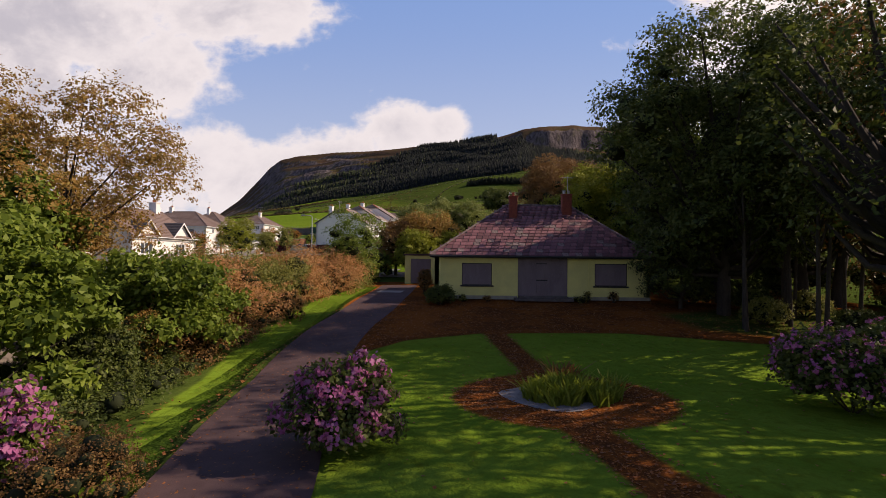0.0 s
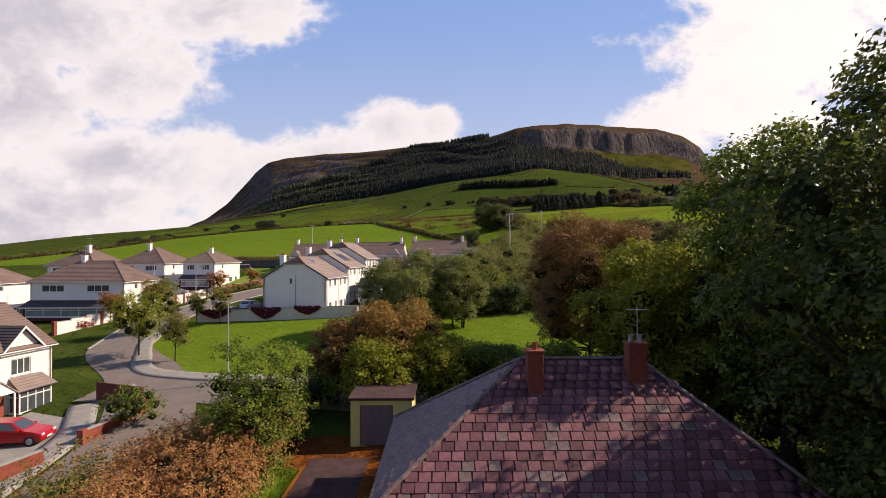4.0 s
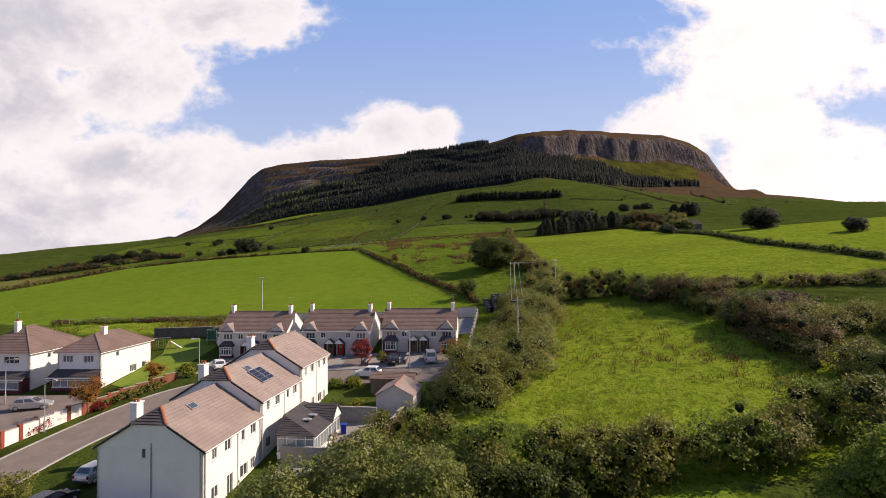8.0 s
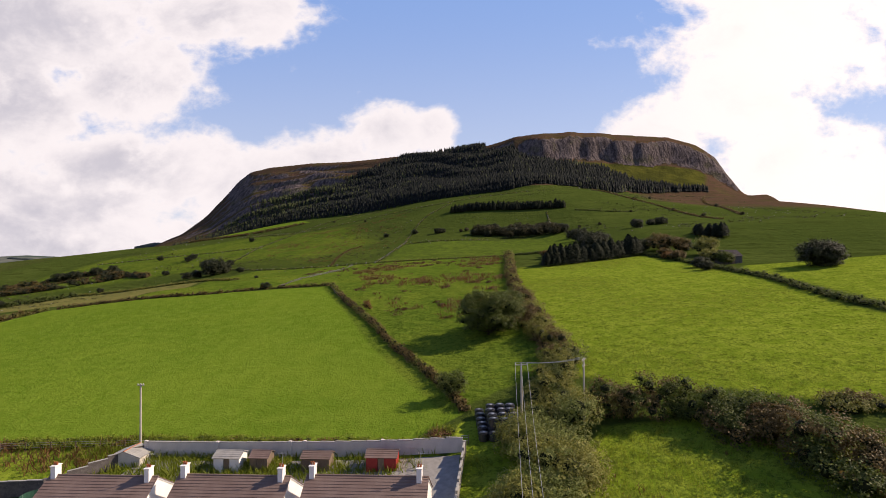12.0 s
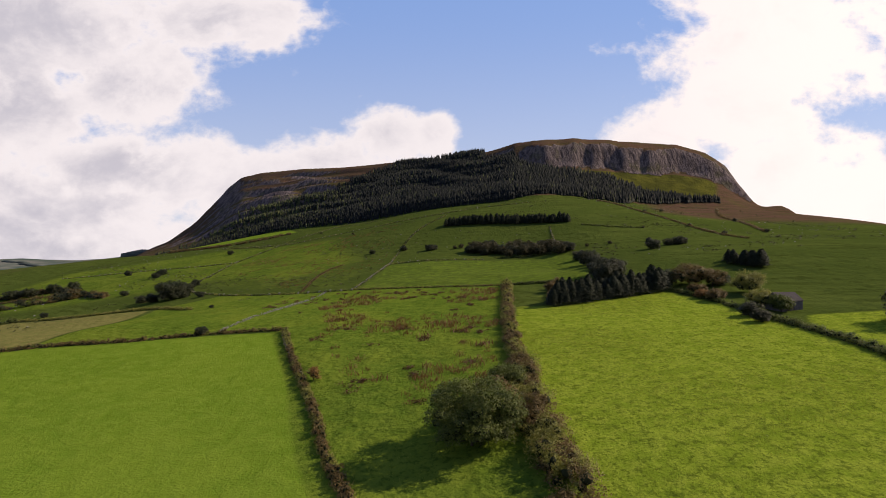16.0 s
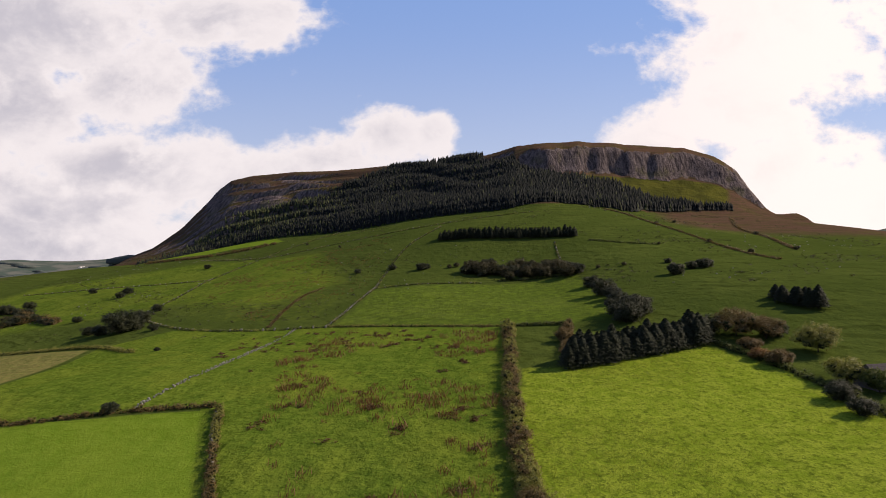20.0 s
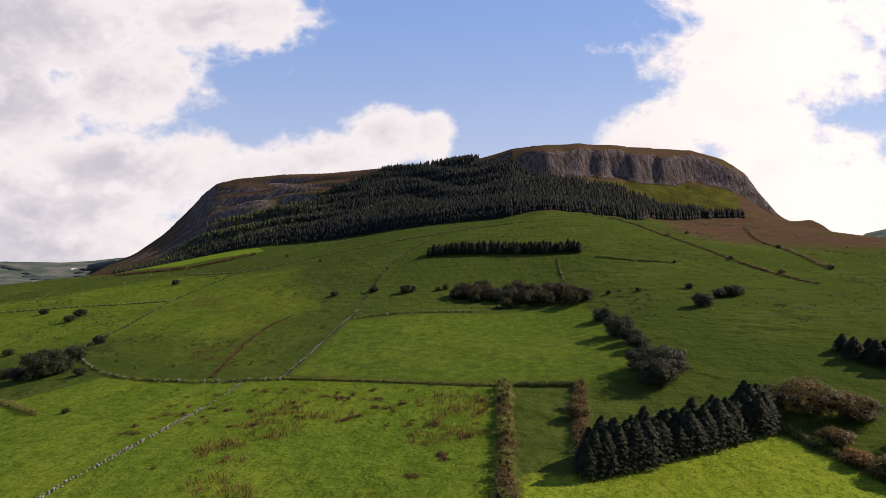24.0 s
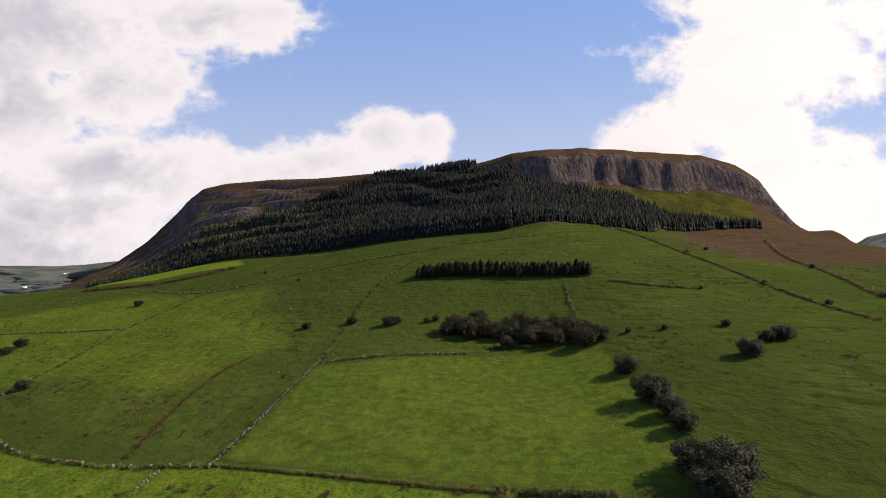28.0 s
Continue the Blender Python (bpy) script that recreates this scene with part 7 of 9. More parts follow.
# hipped roof
EX0, EX1, EY0, EY1, EZ = -1.42, 14.38, 36.72, 47.5, 3.06
RA, RB = (4.45, 42.1, 7.1), (9.45, 42.1, 7.1)
FRONT = slope("roof_slope", bung, TILE_DARK, (EX0, EY0, EZ - 0.03), (EX1, EY0, EZ - 0.03), (RB[0], RB[1], RB[2] - 0.03), (RA[0], RA[1], RA[2] - 0.03), 0.39, 0.01)
slope("roof_slope", bung, SLATE, (EX1, EY0, EZ), (EX1, EY1, EZ), RB, RB, 0.39)
slope("roof_slope", bung, SLATE_OLD, (EX0, EY1, EZ), (EX0, EY0, EZ), RA, RA, 0.39)
slope("roof_slope", bung, SLATE, (EX1, EY1, EZ), (EX0, EY1, EZ), RA, RB, 0.39)
ridge_tiles(bung, (RA[0], RA[1], RA[2] + 0.05), (RB[0], RB[1], RB[2] + 0.05), SLATE_OLD, 0.13)
for c, q in (((EX0, EY0), RA), ((EX1, EY0), RB), ((EX0, EY1), RA), ((EX1, EY1), RB)):
    ridge_tiles(bung, (*c, EZ + 0.05), (q[0], q[1], q[2] + 0.05), SLATE_OLD, 0.12, "hip_tiles")
child("eaves_board", boxed(EX0 + 0.06, EY0 + 0.06, EZ - 0.16, EX1 - 0.06, EY1 - 0.06, EZ - 0.05), BLACK, bung)
child("gutter", boxed(EX0, EY0 - 0.12, EZ - 0.12, EX1, EY0 - 0.01, EZ - 0.02, bevel=0.03), BLACK, bung)
chimney(bung, 4.85, 40.9, 5.6, 7.62, 0.62, 0.62, BRICK, 1, pot_mat=BRICK)
chimney(bung, 9.05, 41.3, 5.9, 7.85, 0.72, 0.62, BRICK, 2, aerial=True, pot_mat=STEEL)
# side store
store = thing("side_store", (-4.3, 50.6, gz(-4.3, 50.6)), 0, "flat-roofed store with a grey door beside the bungalow", "store")
child("front_wall", wall_with_holes(3.6, 2.7, 0.25, [(0.55, 0.02, 2.5, 2.4)]), CREAM, store)
child("door", boxed(0.58, 0.1, 0.04, 2.47, 0.16, 2.38, bevel=0.01), BOARD, store)
child("side_wall", boxed(0, 0.251, 0, 0.25, 4.0, 2.7), CREAM, store)
child("side_wall", boxed(3.35, 0.251, 0, 3.6, 4.0, 2.7), CREAM, store)
child("roof", boxed(-0.15, -0.15, 2.7, 3.75, 4.1, 2.86, bevel=0.02), OLD_TAR, store)

strip("garden_drive", [(-2.7, -13.5), (-3.4, 0.0), (-4.1, 9.3), (-5.1, 15.2), (-6.0, 23.1), (-5.9, 28.5), (-5.3, 32.8), (-4.9, 36.9), (-4.6, 49.0)], 3.3, OLD_TAR, 0.03, label="dark worn tarmac drive strewn with leaves", category="driveway", step=0.8)
drape("manhole_slab", [(-6.0, 42.6), (-3.9, 42.2), (-3.7, 43.8), (-5.8, 44.2)], CONCRETE, 0.06, label="broken concrete slab at the drive's end", category="slab")


def bush(name, x, y, wide, high, mat, label, seed, count, size, flowers=0, flower_mat=None, category="shrub", group="", clumps=22, fsize=0.10, loose=False):
    """A rounded shrub: stems, foliage and, where it blooms, flower heads."""
    rng = np.random.default_rng(seed)
    ob = thing(name, (x, y, gz(x, y)), 0, label, category, group)
    blobs = [(0, 0, high * 0.45, wide * 0.36, wide * 0.36, high * 0.44)]
    for i in range(clumps):
        a, u = i * 2.4, (i + 0.5) / clumps
        r = wide * 0.37 * math.sqrt(1 - (u * 0.9) ** 2) * rng.uniform(0.6, 1.4 if loose else 1.12)
        q = wide * rng.uniform(0.4 if loose else 0.5, 0.85) / math.sqrt(clumps)
        blobs.append((r * math.cos(a), r * math.sin(a), high * (0.22 + 0.62 * u) + (rng.normal(0, 0.07 * high) if loose else 0), q, q, q * (0.6 if loose else 0.9)))
    st = [tube([(0, 0, -0.1), (b[0] * 0.4, b[1] * 0.4, b[2] * 0.5), b[:3]], [0.035, 0.025, 0.01], 5) for b in blobs[1:9]]
    v, f = joined(st)
    o = new("stems", raw_mesh("stems", v, f, [BARK]))
    o.parent = ob
    v, f = blob_leaves(blobs, int(count * 1.3), size, rng, 0.3 if loose else 0.62, 0.6, sprig=14 if loose else 9)
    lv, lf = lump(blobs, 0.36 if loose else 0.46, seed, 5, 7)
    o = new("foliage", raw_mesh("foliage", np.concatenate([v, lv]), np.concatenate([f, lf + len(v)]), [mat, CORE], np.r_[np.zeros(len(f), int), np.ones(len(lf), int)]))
    o.parent = ob
    if flowers:
        bl = np.array(blobs[1:])
        pick = rng.choice(len(bl), flowers)
        d = rng.normal(0, 1, (flowers, 3))
        d[:, 2] = np.abs(d[:, 2]) * 0.8 - 0.15
        d[:, 1] -= 0.3
        d /= np.linalg.norm(d, axis=1)[:, None]
        c = bl[pick, :3] + d * bl[pick, 3:] * 1.08
        k = 9
        cc = np.repeat(c, k, 0) + rng.normal(0, fsize * 0.42, (flowers * k, 3))
        v, f = leaves_at(cc, np.repeat(d, k, 0), fsize * 0.8, rng, 0.5, 0.9)
        o = new("blossom", raw_mesh("blossom", v, f, [flower_mat]))
        o.parent = ob
    return ob


RHO = "flowering rhododendrons round the lawn"
bush("rhododendron", -2.5, 12.3, 2.75, 2.20, LEAF_DARK, "rounded rhododendron covered in mauve pink blossom", 21, 7000, 0.13, 420, PINK, group=RHO, fsize=0.14)
bush("rhododendron", 11.9, 15.8, 4.6, 2.45, LEAF_DARK, "broad rhododendron with mauve blossom in the tree's shade", 22, 10000, 0.14, 360, PINK, group=RHO, fsize=0.13)
bush("rhododendron", -8.7, 10.0, 2.12, 2.20, LEAF, "rhododendron with pale pink blossom beside the drive", 23, 6000, 0.12, 300, PINK, group=RHO, fsize=0.15)
bush("dark_shrub", -6.6, 9.5, 2.54, 1.22, LEAF_BRONZE, "low dark brownish shrub at the drive's edge", 24, 5000, 0.05)
bush("round_shrub", -0.7, 35.4, 2.38, 1.19, LEAF_DARK, "low dark green shrub by the bungalow's corner", 25, 4200, 0.11)
bush("bare_shrub", -9.4, 31.2, 2.0, 1.85, LEAF_BRONZE, "twiggy reddish brown shrub at the hedge's foot", 26, 5200, 0.05)
bush("wall_shrub", -1.9, 40.6, 1.3, 2.2, LEAF_BRONZE, "withered shrub against the bungalow's side", 27, 4200, 0.07)
for k, (x, y, w, h) in enumerate(((0.9, 36.5, 0.7, 0.5), (2.6, 36.6, 0.5, 0.35), (9.5, 36.5, 0.6, 0.8), (11.3, 36.5, 0.8, 0.85), (8.9, 36.3, 1.0, 0.4))):
    bush("wall_weed", x, y, w, h, LEAF_BRONZE if k % 2 else LEAF_OLIVE, "straggling weeds at the foot of the bungalow wall", 30 + k, 500, 0.06, category="weeds", group="weeds along the bungalow", clumps=7)

# the round bed
drape("gravel_bed", [(BED[0] - 0.25 + (1.7 + 0.2 * math.sin(3 * a)) * math.cos(a), BED[1] + (1.7 + 0.16 * math.cos(4 * a)) * math.sin(a)) for a in np.linspace(0, 2 * math.pi, 25)[:-1]], GRAVEL, 0.02, label="round gravel bed in the lawn", category="flower bed", step=0.8)


def tuft_field(name, spots, tall, blades, mat, label, seed, wide=0.22, kind="stuff", category="grass", lean=0.45):
    """Clumps of upright blades."""
    rng = np.random.default_rng(seed)
    s = np.array(spots, float)
    n = len(s) * blades
    c = np.repeat(s[:, :2], blades, 0) + rng.normal(0, 1, (n, 2)) * np.repeat(s[:, 2], blades)[:, None] * wide
    z = land(c[:, 0], c[:, 1])[0]
    h = tall * rng.uniform(0.5, 1.15, n) * np.repeat(s[:, 2], blades)
    d = rng.normal(0, lean, (n, 2)) * h[:, None]
    side = rng.normal(0, 1, (n, 2))
    side /= np.linalg.norm(side, axis=1)[:, None]
    wd = 0.05 * h[:, None] + 0.012
    b0 = np.c_[c - side * wd, z - 0.03]
    b1 = np.c_[c + side * wd, z - 0.03]
    m1 = np.c_[c + d * 0.5 + side * wd * 0.7, z + h * 0.6]
    m0 = np.c_[c + d * 0.5 - side * wd * 0.7, z + h * 0.6]
    t1 = np.c_[c + d + side * wd * 0.15, z + h]
    t0 = np.c_[c + d - side * wd * 0.15, z + h]
    v = np.stack([b0, b1, m1, m0, t1, t0], 1).reshape(-1, 3)
    i = np.arange(n)[:, None] * 6
    f = np.concatenate([i + (0, 1, 2, 3), i + (3, 2, 4, 5)])
    ob = new(name, raw_mesh(name, v, f, [mat]))
    return tagged(ob, label, category, kind=kind)


g = np.random.default_rng(5)
tuft_field("bed_grass", [(BED[0] + 0.25 + r * math.cos(a), BED[1] + r * math.sin(a) * 0.9, g.uniform(0.7, 1.2)) for r, a in zip(g.uniform(0, 1.5, 110), g.uniform(0, 6.28, 110))], 0.6, 30, GRASS_TUFT, "clumps of long green grass in the round bed", 6, 0.10)
tuft_field("dry_tuft", [(BED[0] + 0.2, BED[1] + 1.2, 1.6), (BED[0] + 0.5, BED[1] + 1.4, 1.3)], 0.6, 60, RUSH, "dry brown tuft in the round bed", 7, 0.12)
# fallen leaves
pts = np.c_[g.uniform(-9, 24, 60000), g.uniform(3, 37, 60000)]
on_path = np.maximum.reduce([inside_poly(pts[:, 0], pts[:, 1], q) for q in PATHS])
rad = np.hypot(pts[:, 0] - BED[0], pts[:, 1] - BED[1])
off_lawn = (inside_poly(pts[:, 0], pts[:, 1], LAWN) < 0.1) & (inside_poly(pts[:, 0], pts[:, 1], VERGE) < 0.1)
chance = np.where((on_path > -0.25) | ((rad > 1.7) & (rad < 3.7)), 0.9, np.where(off_lawn, 0.35, 0.02))
pts = pts[g.uniform(0, 1, len(pts)) < chance]
lz = land(pts[:, 0], pts[:, 1])[0] + 0.035
v, f = leaves_at(np.c_[pts, lz], np.tile((0, 0, 1.0), (len(pts), 1)), 0.085, g, 0.25, 0.8)
tagged(new("fallen_leaves", raw_mesh("fallen_leaves", v, f, [LITTER])), "brown fallen beech leaves strewn over drive and paths", "leaves", kind="stuff")

# tall trees beside the bungalow
TALL = "tall dark trees beside the bungalow"
# Trees at (16.5, 10.5) and (25, 15), mostly unseen, are added for shade.
for k, (x, y, hh, ww, bare, cnt, mt, sz, full) in enumerate(((17.0, 33.0, 19.5, 14.5, 1.8, 64000, LEAF_DARK, 0.22, True), (25.0, 37.5, 21.0, 13, 1.6, 34000, LEAF_DARK, 0.28, True), (23.5, 28.0, 21.0, 13, 3.0, 9000, LEAF_BRONZE, 0.26, False),
                                                             (17.5, 20.5, 20.0, 11.5, 4.0, 6000, LEAF_DARK, 0.26, False), (28.0, 47.0, 16.0, 10, 1.5, 20000, LEAF, 0.30, True), (16.5, 10.5, 16.0, 10, 3.0, 9000, LEAF_DARK, 0.26, False),
                                                             (19.0, 47.0, 18.5, 11.0, 1.2, 36000, LEAF, 0.26, True), (25.0, 15.0, 23.0, 13.0, 7.0, 7000, LEAF_DARK, 0.30, False))):
    make_tree("tall_tree", x, y, 40 + k, hh, ww, bare, mt, cnt, sz, "tall dense broadleaf tree shading the garden" if full else "tall thin-leaved tree with dark limbs, shading the lawn", group=TALL, clumps=64, trunk_r=0.42, limbs=28, dense=full, core=0.32, stems=2 if k in (1, 2, 3) else 1)
for k, (x, y) in enumerate(((16.5, 36.5), (19.5, 34.5), (22, 33.0), (20, 40), (18, 30.5), (21, 27.5), (24, 24.5))):
    bush("undergrowth", x, y, 3.0, 1.5, LEAF_DARK if k % 2 else LEAF_OLIVE, "low undergrowth beneath the tall trees", 50 + k, 3400, 0.11, group="undergrowth beneath the trees")
hedge("wood_edge", [(16.5, 52), (21, 48.5), (27, 43), (31, 37), (34, 29)], 4.5, 4.6, 1100, 0.2, LEAF_DARK, "dense dark holly and laurel behind the tall trees", 70, 2.2, second=LEAF_BRONZE, share=0.15)

make_tree("holly_tree", 15.0, 34.6, 48, 7.5, 6.0, 0.3, LEAF_DARK, 15000, 0.15, "dark holly overhanging the bungalow's roof", clumps=36, trunk_r=0.14)
slim = make_tree("slender_tree", 19.5, 30.5, 49, 15.0, 5.5, 5.0, LEAF_DARK, 5000, 0.2, "slender bare-stemmed tree in the garden's wood", group="slender trees in the wood", clumps=26, trunk_r=0.13, limbs=10, dense=False, stems=2)
for k, (x, y) in enumerate(((16.2, 29.0), (21.0, 33.0), (22.5, 30.0), (18.0, 26.0), (20.5, 24.5), (19.0, 37.0))):
    copy_thing(slim, pose(x, y, gz(x, y), 0, 0, 47.0 * k) @ Matrix.Scale(0.85 + 0.05 * (k % 6), 4))

# left boundary of the garden
make_tree("autumn_tree", -19.0, 25.5, 60, 11.4, 10.5, 2.2, LEAF_RUST, 36000, 0.15, "tree with thinning yellow-brown autumn leaves", clumps=30, trunk_r=0.17, limbs=14, dense=False)
make_tree("autumn_tree", -24.5, 31.0, 61, 8.6, 7.5, 2.0, LEAF_RUST, 9000, 0.16, "tree with thinning yellow-brown autumn leaves", clumps=22, trunk_r=0.15, limbs=10, dense=False)
bush("garden_shrub", -12.6, 23.0, 7.02, 5.0, LEAF, "large green shrub beside the drive", 62, 13000, 0.22, clumps=44, loose=True)
bush("garden_shrub", -13.6, 15.1, 6.10, 5.93, LEAF, "tall light green shrub beside the drive", 63, 11000, 0.25, clumps=40, loose=True)
bush("garden_shrub", -19.2, 20.9, 8.34, 7.68, LEAF, "tall green shrub at the garden's edge", 64, 12000, 0.26, clumps=44, loose=True)
bush("garden_shrub", -11.9, 26.7, 3.9, 3.0, LEAF_BRONZE, "brownish shrub between hedge and drive", 65, 8000, 0.12, clumps=30)
bush("garden_shrub", -19.6, 25.4, 5.6, 4.0, LEAF, "green shrub at the garden's edge", 66, 9000, 0.24, clumps=40, loose=True)
bush("garden_shrub", -12.6, 17.9, 4.4, 2.3, LEAF_DARK, "low dark shrub filling the hedge's foot", 68, 6000, 0.13, clumps=26)
bush("garden_shrub", -16.6, 18.2, 5.4, 3.4, LEAF_DARK, "dark shrub in the hedge's shade", 69, 7000, 0.15, clumps=28)
bush("red_leaved_shrub", -11.9, 20.0, 2.20, 2.71, LEAF_RUST, "withered rust-coloured shrub in the hedge's shade", 67, 2500, 0.08)
hedge("hedge_foot", [(-8.9, 9.0), (-10.2, 14), (-10.9, 20), (-11.0, 26), (-10.9, 33)], 2.4, 0.8, 700, 0.10, LEAF_BRONZE, "dim ivy and dead stems at the hedge's foot", 70, 2.4, uneven=0.6, category="undergrowth", second=LEAF_DARK, share=0.5)
hedge("bramble_hedge", [(-14.9, 23), (-14.0, 30), (-13.3, 36), (-12.4, 42), (-11.0, 49)], 8.4, 3.6, 3800, 0.13, LEAF_BRAMBLE, "wide russet bramble hedge along the garden", 71, 3.2, uneven=0.25, second=LEAF_OLIVE, share=0.3)
hedge("boundary_hedge", [(-9.5, 50), (-8.5, 55), (-8, 60)], 4.2, 3.6, 900, 0.14, LEAF, "tall green hedge at the drive's end", 72, 2.4, second=LEAF_RUST, share=0.3)

# ---- trees and hedges of the estate and the fields ----
rv = np.random.default_rng(17)
# behind the bungalow
make_tree("round_tree", -8.8, 47.2, 80, 7.2, 5.2, 0.3, LEAF, 12000, 0.15, "rounded dense green tree at the drive's end", clumps=26, trunk_r=0.16)
for k, (x, y, h, w, mt, lab) in enumerate(((-3.4, 55.8, 5.0, 5.2, LEAF_BRIGHT, "bright yellow-green bush behind the bungalow"), (0.2, 58.0, 4.8, 6.5, LEAF_BRIGHT, "low yellow-green tree behind the bungalow"),
                                           (-6.0, 58.6, 6.2, 5.0, LEAF_BRONZE, "small tree with reddish brown autumn leaves"), (-2.6, 59.6, 7.0, 7.0, LEAF_RUST, "broad bushy tree with rusty autumn leaves"),
                                           (5.0, 60.0, 3.4, 6.0, LEAF, "yellow-green tree behind the bungalow"),
                                           (12.8, 61.6, 13.4, 10.5, LEAF_BRONZE, "large copper-brown beech tree"), (8.0, 54.0, 4.8, 6.0, LEAF, "green tree behind the bungalow"),
                                           (21.5, 57.0, 12.5, 11.0, LEAF, "large green tree behind the bungalow"), (27.0, 62.0, 11.5, 10.0, LEAF, "large green tree in the small wood"),
                                           (31.0, 78.5, 9.8, 9.0, LEAF, "large green tree at the lawn's edge"), (35.5, 68.0, 11.5, 10.0, LEAF, "large green tree in the small wood"),
                                           (42.0, 80.0, 9.0, 9.0, LEAF, "green tree in the small wood"), (15.5, 53.0, 11.8, 10.0, LEAF_BRIGHT, "large light green sycamore behind the bungalow"))):
    fine = mt is LEAF_BRONZE and h > 8
    make_tree("broadleaf_tree", x, y, 81 + k, h, w, h * 0.16, mt, 92000 if fine else int((4400 if h > 8 else 2600) * w), 0.15 if fine else 0.23 if h > 8 else 0.19, lab, clumps=52, trunk_r=0.2, limbs=6)
for k, (x, y, h) in enumerate(((-5.2, 80.3, 8.3), (-1.4, 82.0, 9.2), (2.8, 81.0, 8.8), (-2.6, 77.8, 7.4))):
    make_tree("willow", x, y, 100 + k, h, 6.4, 0.25, LEAF_SILVER, 17000, 0.20, "silvery green willow in the grove on the green", group="willow grove on the green", clumps=38, trunk_r=0.12, stems=3)
# young trees on the green
ash = make_tree("street_tree", -24.8, 70.7, 110, 4.6, 2.6, 1.5, LEAF_OLIVE, 3600, 0.15, "young tree with dark autumn leaves on the green", group="young trees on the green", clumps=12, trunk_r=0.07)
make_tree("street_tree", -29.6, 72.9, 111, 6.6, 5.2, 1.7, LEAF_BRIGHT, 6500, 0.17, "young round-crowned green tree on the green", group="young trees on the green", clumps=18, trunk_r=0.1)
make_tree("street_tree", -33.0, 83.2, 112, 6.6, 3.8, 2.2, LEAF_OLIVE, 4500, 0.17, "young olive-green tree by the road", group="young trees on the green", clumps=14, trunk_r=0.09)
for x, y, s in ((-30.8, 88.0, 0.9), (-27.6, 87.6, 1.05), (-33.4, 86.8, 0.7)):
    copy_thing(ash, pose(x, y, gz(x, y), 0, 0, 90 * s) @ Matrix.Scale(s, 4))
orng = make_tree("street_tree", -38.6, 112.5, 113, 4.4, 3.0, 1.5, LEAF_ORANGE, 3200, 0.15, "small roadside tree turning orange", group="roadside autumn trees", clumps=12, trunk_r=0.06)
for x, y, s in ((-42.2, 98.5, 1.05), (-43.5, 90.5, 0.95), (-36.2, 122.5, 0.8), (-24.4, 128.5, 0.7)):
    copy_thing(orng, pose(x, y, gz(x, y), 0, 0, 130 * s) @ Matrix.Scale(s, 4))
make_tree("red_maple", -8.4, 128.6, 114, 3.7, 2.6, 0.9, LEAF_RED, 3200, 0.14, "small maple with bright red leaves before the houses", clumps=12, trunk_r=0.05)
make_tree("orange_maple", 5.2, 126.6, 115, 3.2, 3.4, 0.5, LEAF_ORANGE, 3600, 0.14, "small maple with orange leaves at the row's end", clumps=12, trunk_r=0.05)
for k, (x, y, w, h, mt, lab) in enumerate(((-5.3, 128.4, 1.6, 1.9, LEAF_OLIVE, "round green shrub before the paired houses"), (-23.5, 129.0, 2.2, 2.6, LEAF, "green shrub before the paired houses"),
                                           (-33.5, 126.2, 2.4, 2.2, LEAF_BRIGHT, "yellow-green garden shrub by the bend"), (-19.5, 54.8, 3.6, 2.6, LEAF, "broad green shrub by the drive"),
                                           (-26.6, 47.2, 1.6, 1.1, LEAF_BRIGHT, "yellow-green shrub at a garden wall"), (-24.0, 46.9, 1.3, 0.8, LEAF, "small green shrub at a garden wall"),
                                           (-6.8, 93.2, 2.2, 1.3, LEAF_BRONZE, "brown shrub in a back garden"), (-4.2, 100.5, 2.6, 1.2, LEAF_BRONZE, "brown shrub in a back garden"),
                                           (-2.5, 104.2, 1.8, 2.6, LEAF_DARK, "dark upright shrub by a shed"), (-6.0, 110.8, 1.4, 1.2, LEAF_BRIGHT, "yellow-green spiky plant in a back garden"),
                                           (-8.5, 111.0, 2.2, 0.9, LEAF_DARK, "dark green shrub in a back garden"), (-4.6, 119.2, 2.4, 1.1, LEAF_RED, "red-leaved shrub in a back garden"),
                                           (-8.0, 119.0, 2.2, 1.2, LEAF_BRIGHT, "rounded green shrub in a back garden"), (-10.4, 119.0, 2.0, 1.1, LEAF, "rounded green shrub in a back garden"),
                                           (-28.5, 90.7, 1.8, 1.2, LEAF, "green shrub beside the stepped row"), (-26.2, 90.2, 2.0, 1.3, LEAF_BRIGHT, "flowering green shrub by the garden wall"))):
    bush("garden_shrub", x, y, w, h, mt, lab, 120 + k, 1500, 0.13, clumps=10)
for k, (a, b) in enumerate((((-45.6, 87), (-44.9, 89.5)), ((-43.9, 94.5), (-43.2, 97.5)), ((-42.3, 102), (-41.9, 104)), ((-41.3, 106.8), (-40.6, 109.5)))):
    hedge("creeper", [a, b], 0.6, 1.4, 260, 0.16, LEAF_RED, "red creeper on the roadside wall", 143 + k, 1.5, category="creeper")
hedge("garden_hedge", [(-38.6, 114), (-36.6, 120), (-34.8, 124)], 1.5, 1.2, 220, 0.16, LEAF_OLIVE, "mixed garden hedge by the road", 150, 1.6, second=LEAF_RED, share=0.25)
hedge("garden_hedge", [(-11.0, 108.6), (-4.0, 107.6)], 1.0, 1.3, 260, 0.15, LEAF_DARK, "dark clipped garden hedge", 151, 1.6)

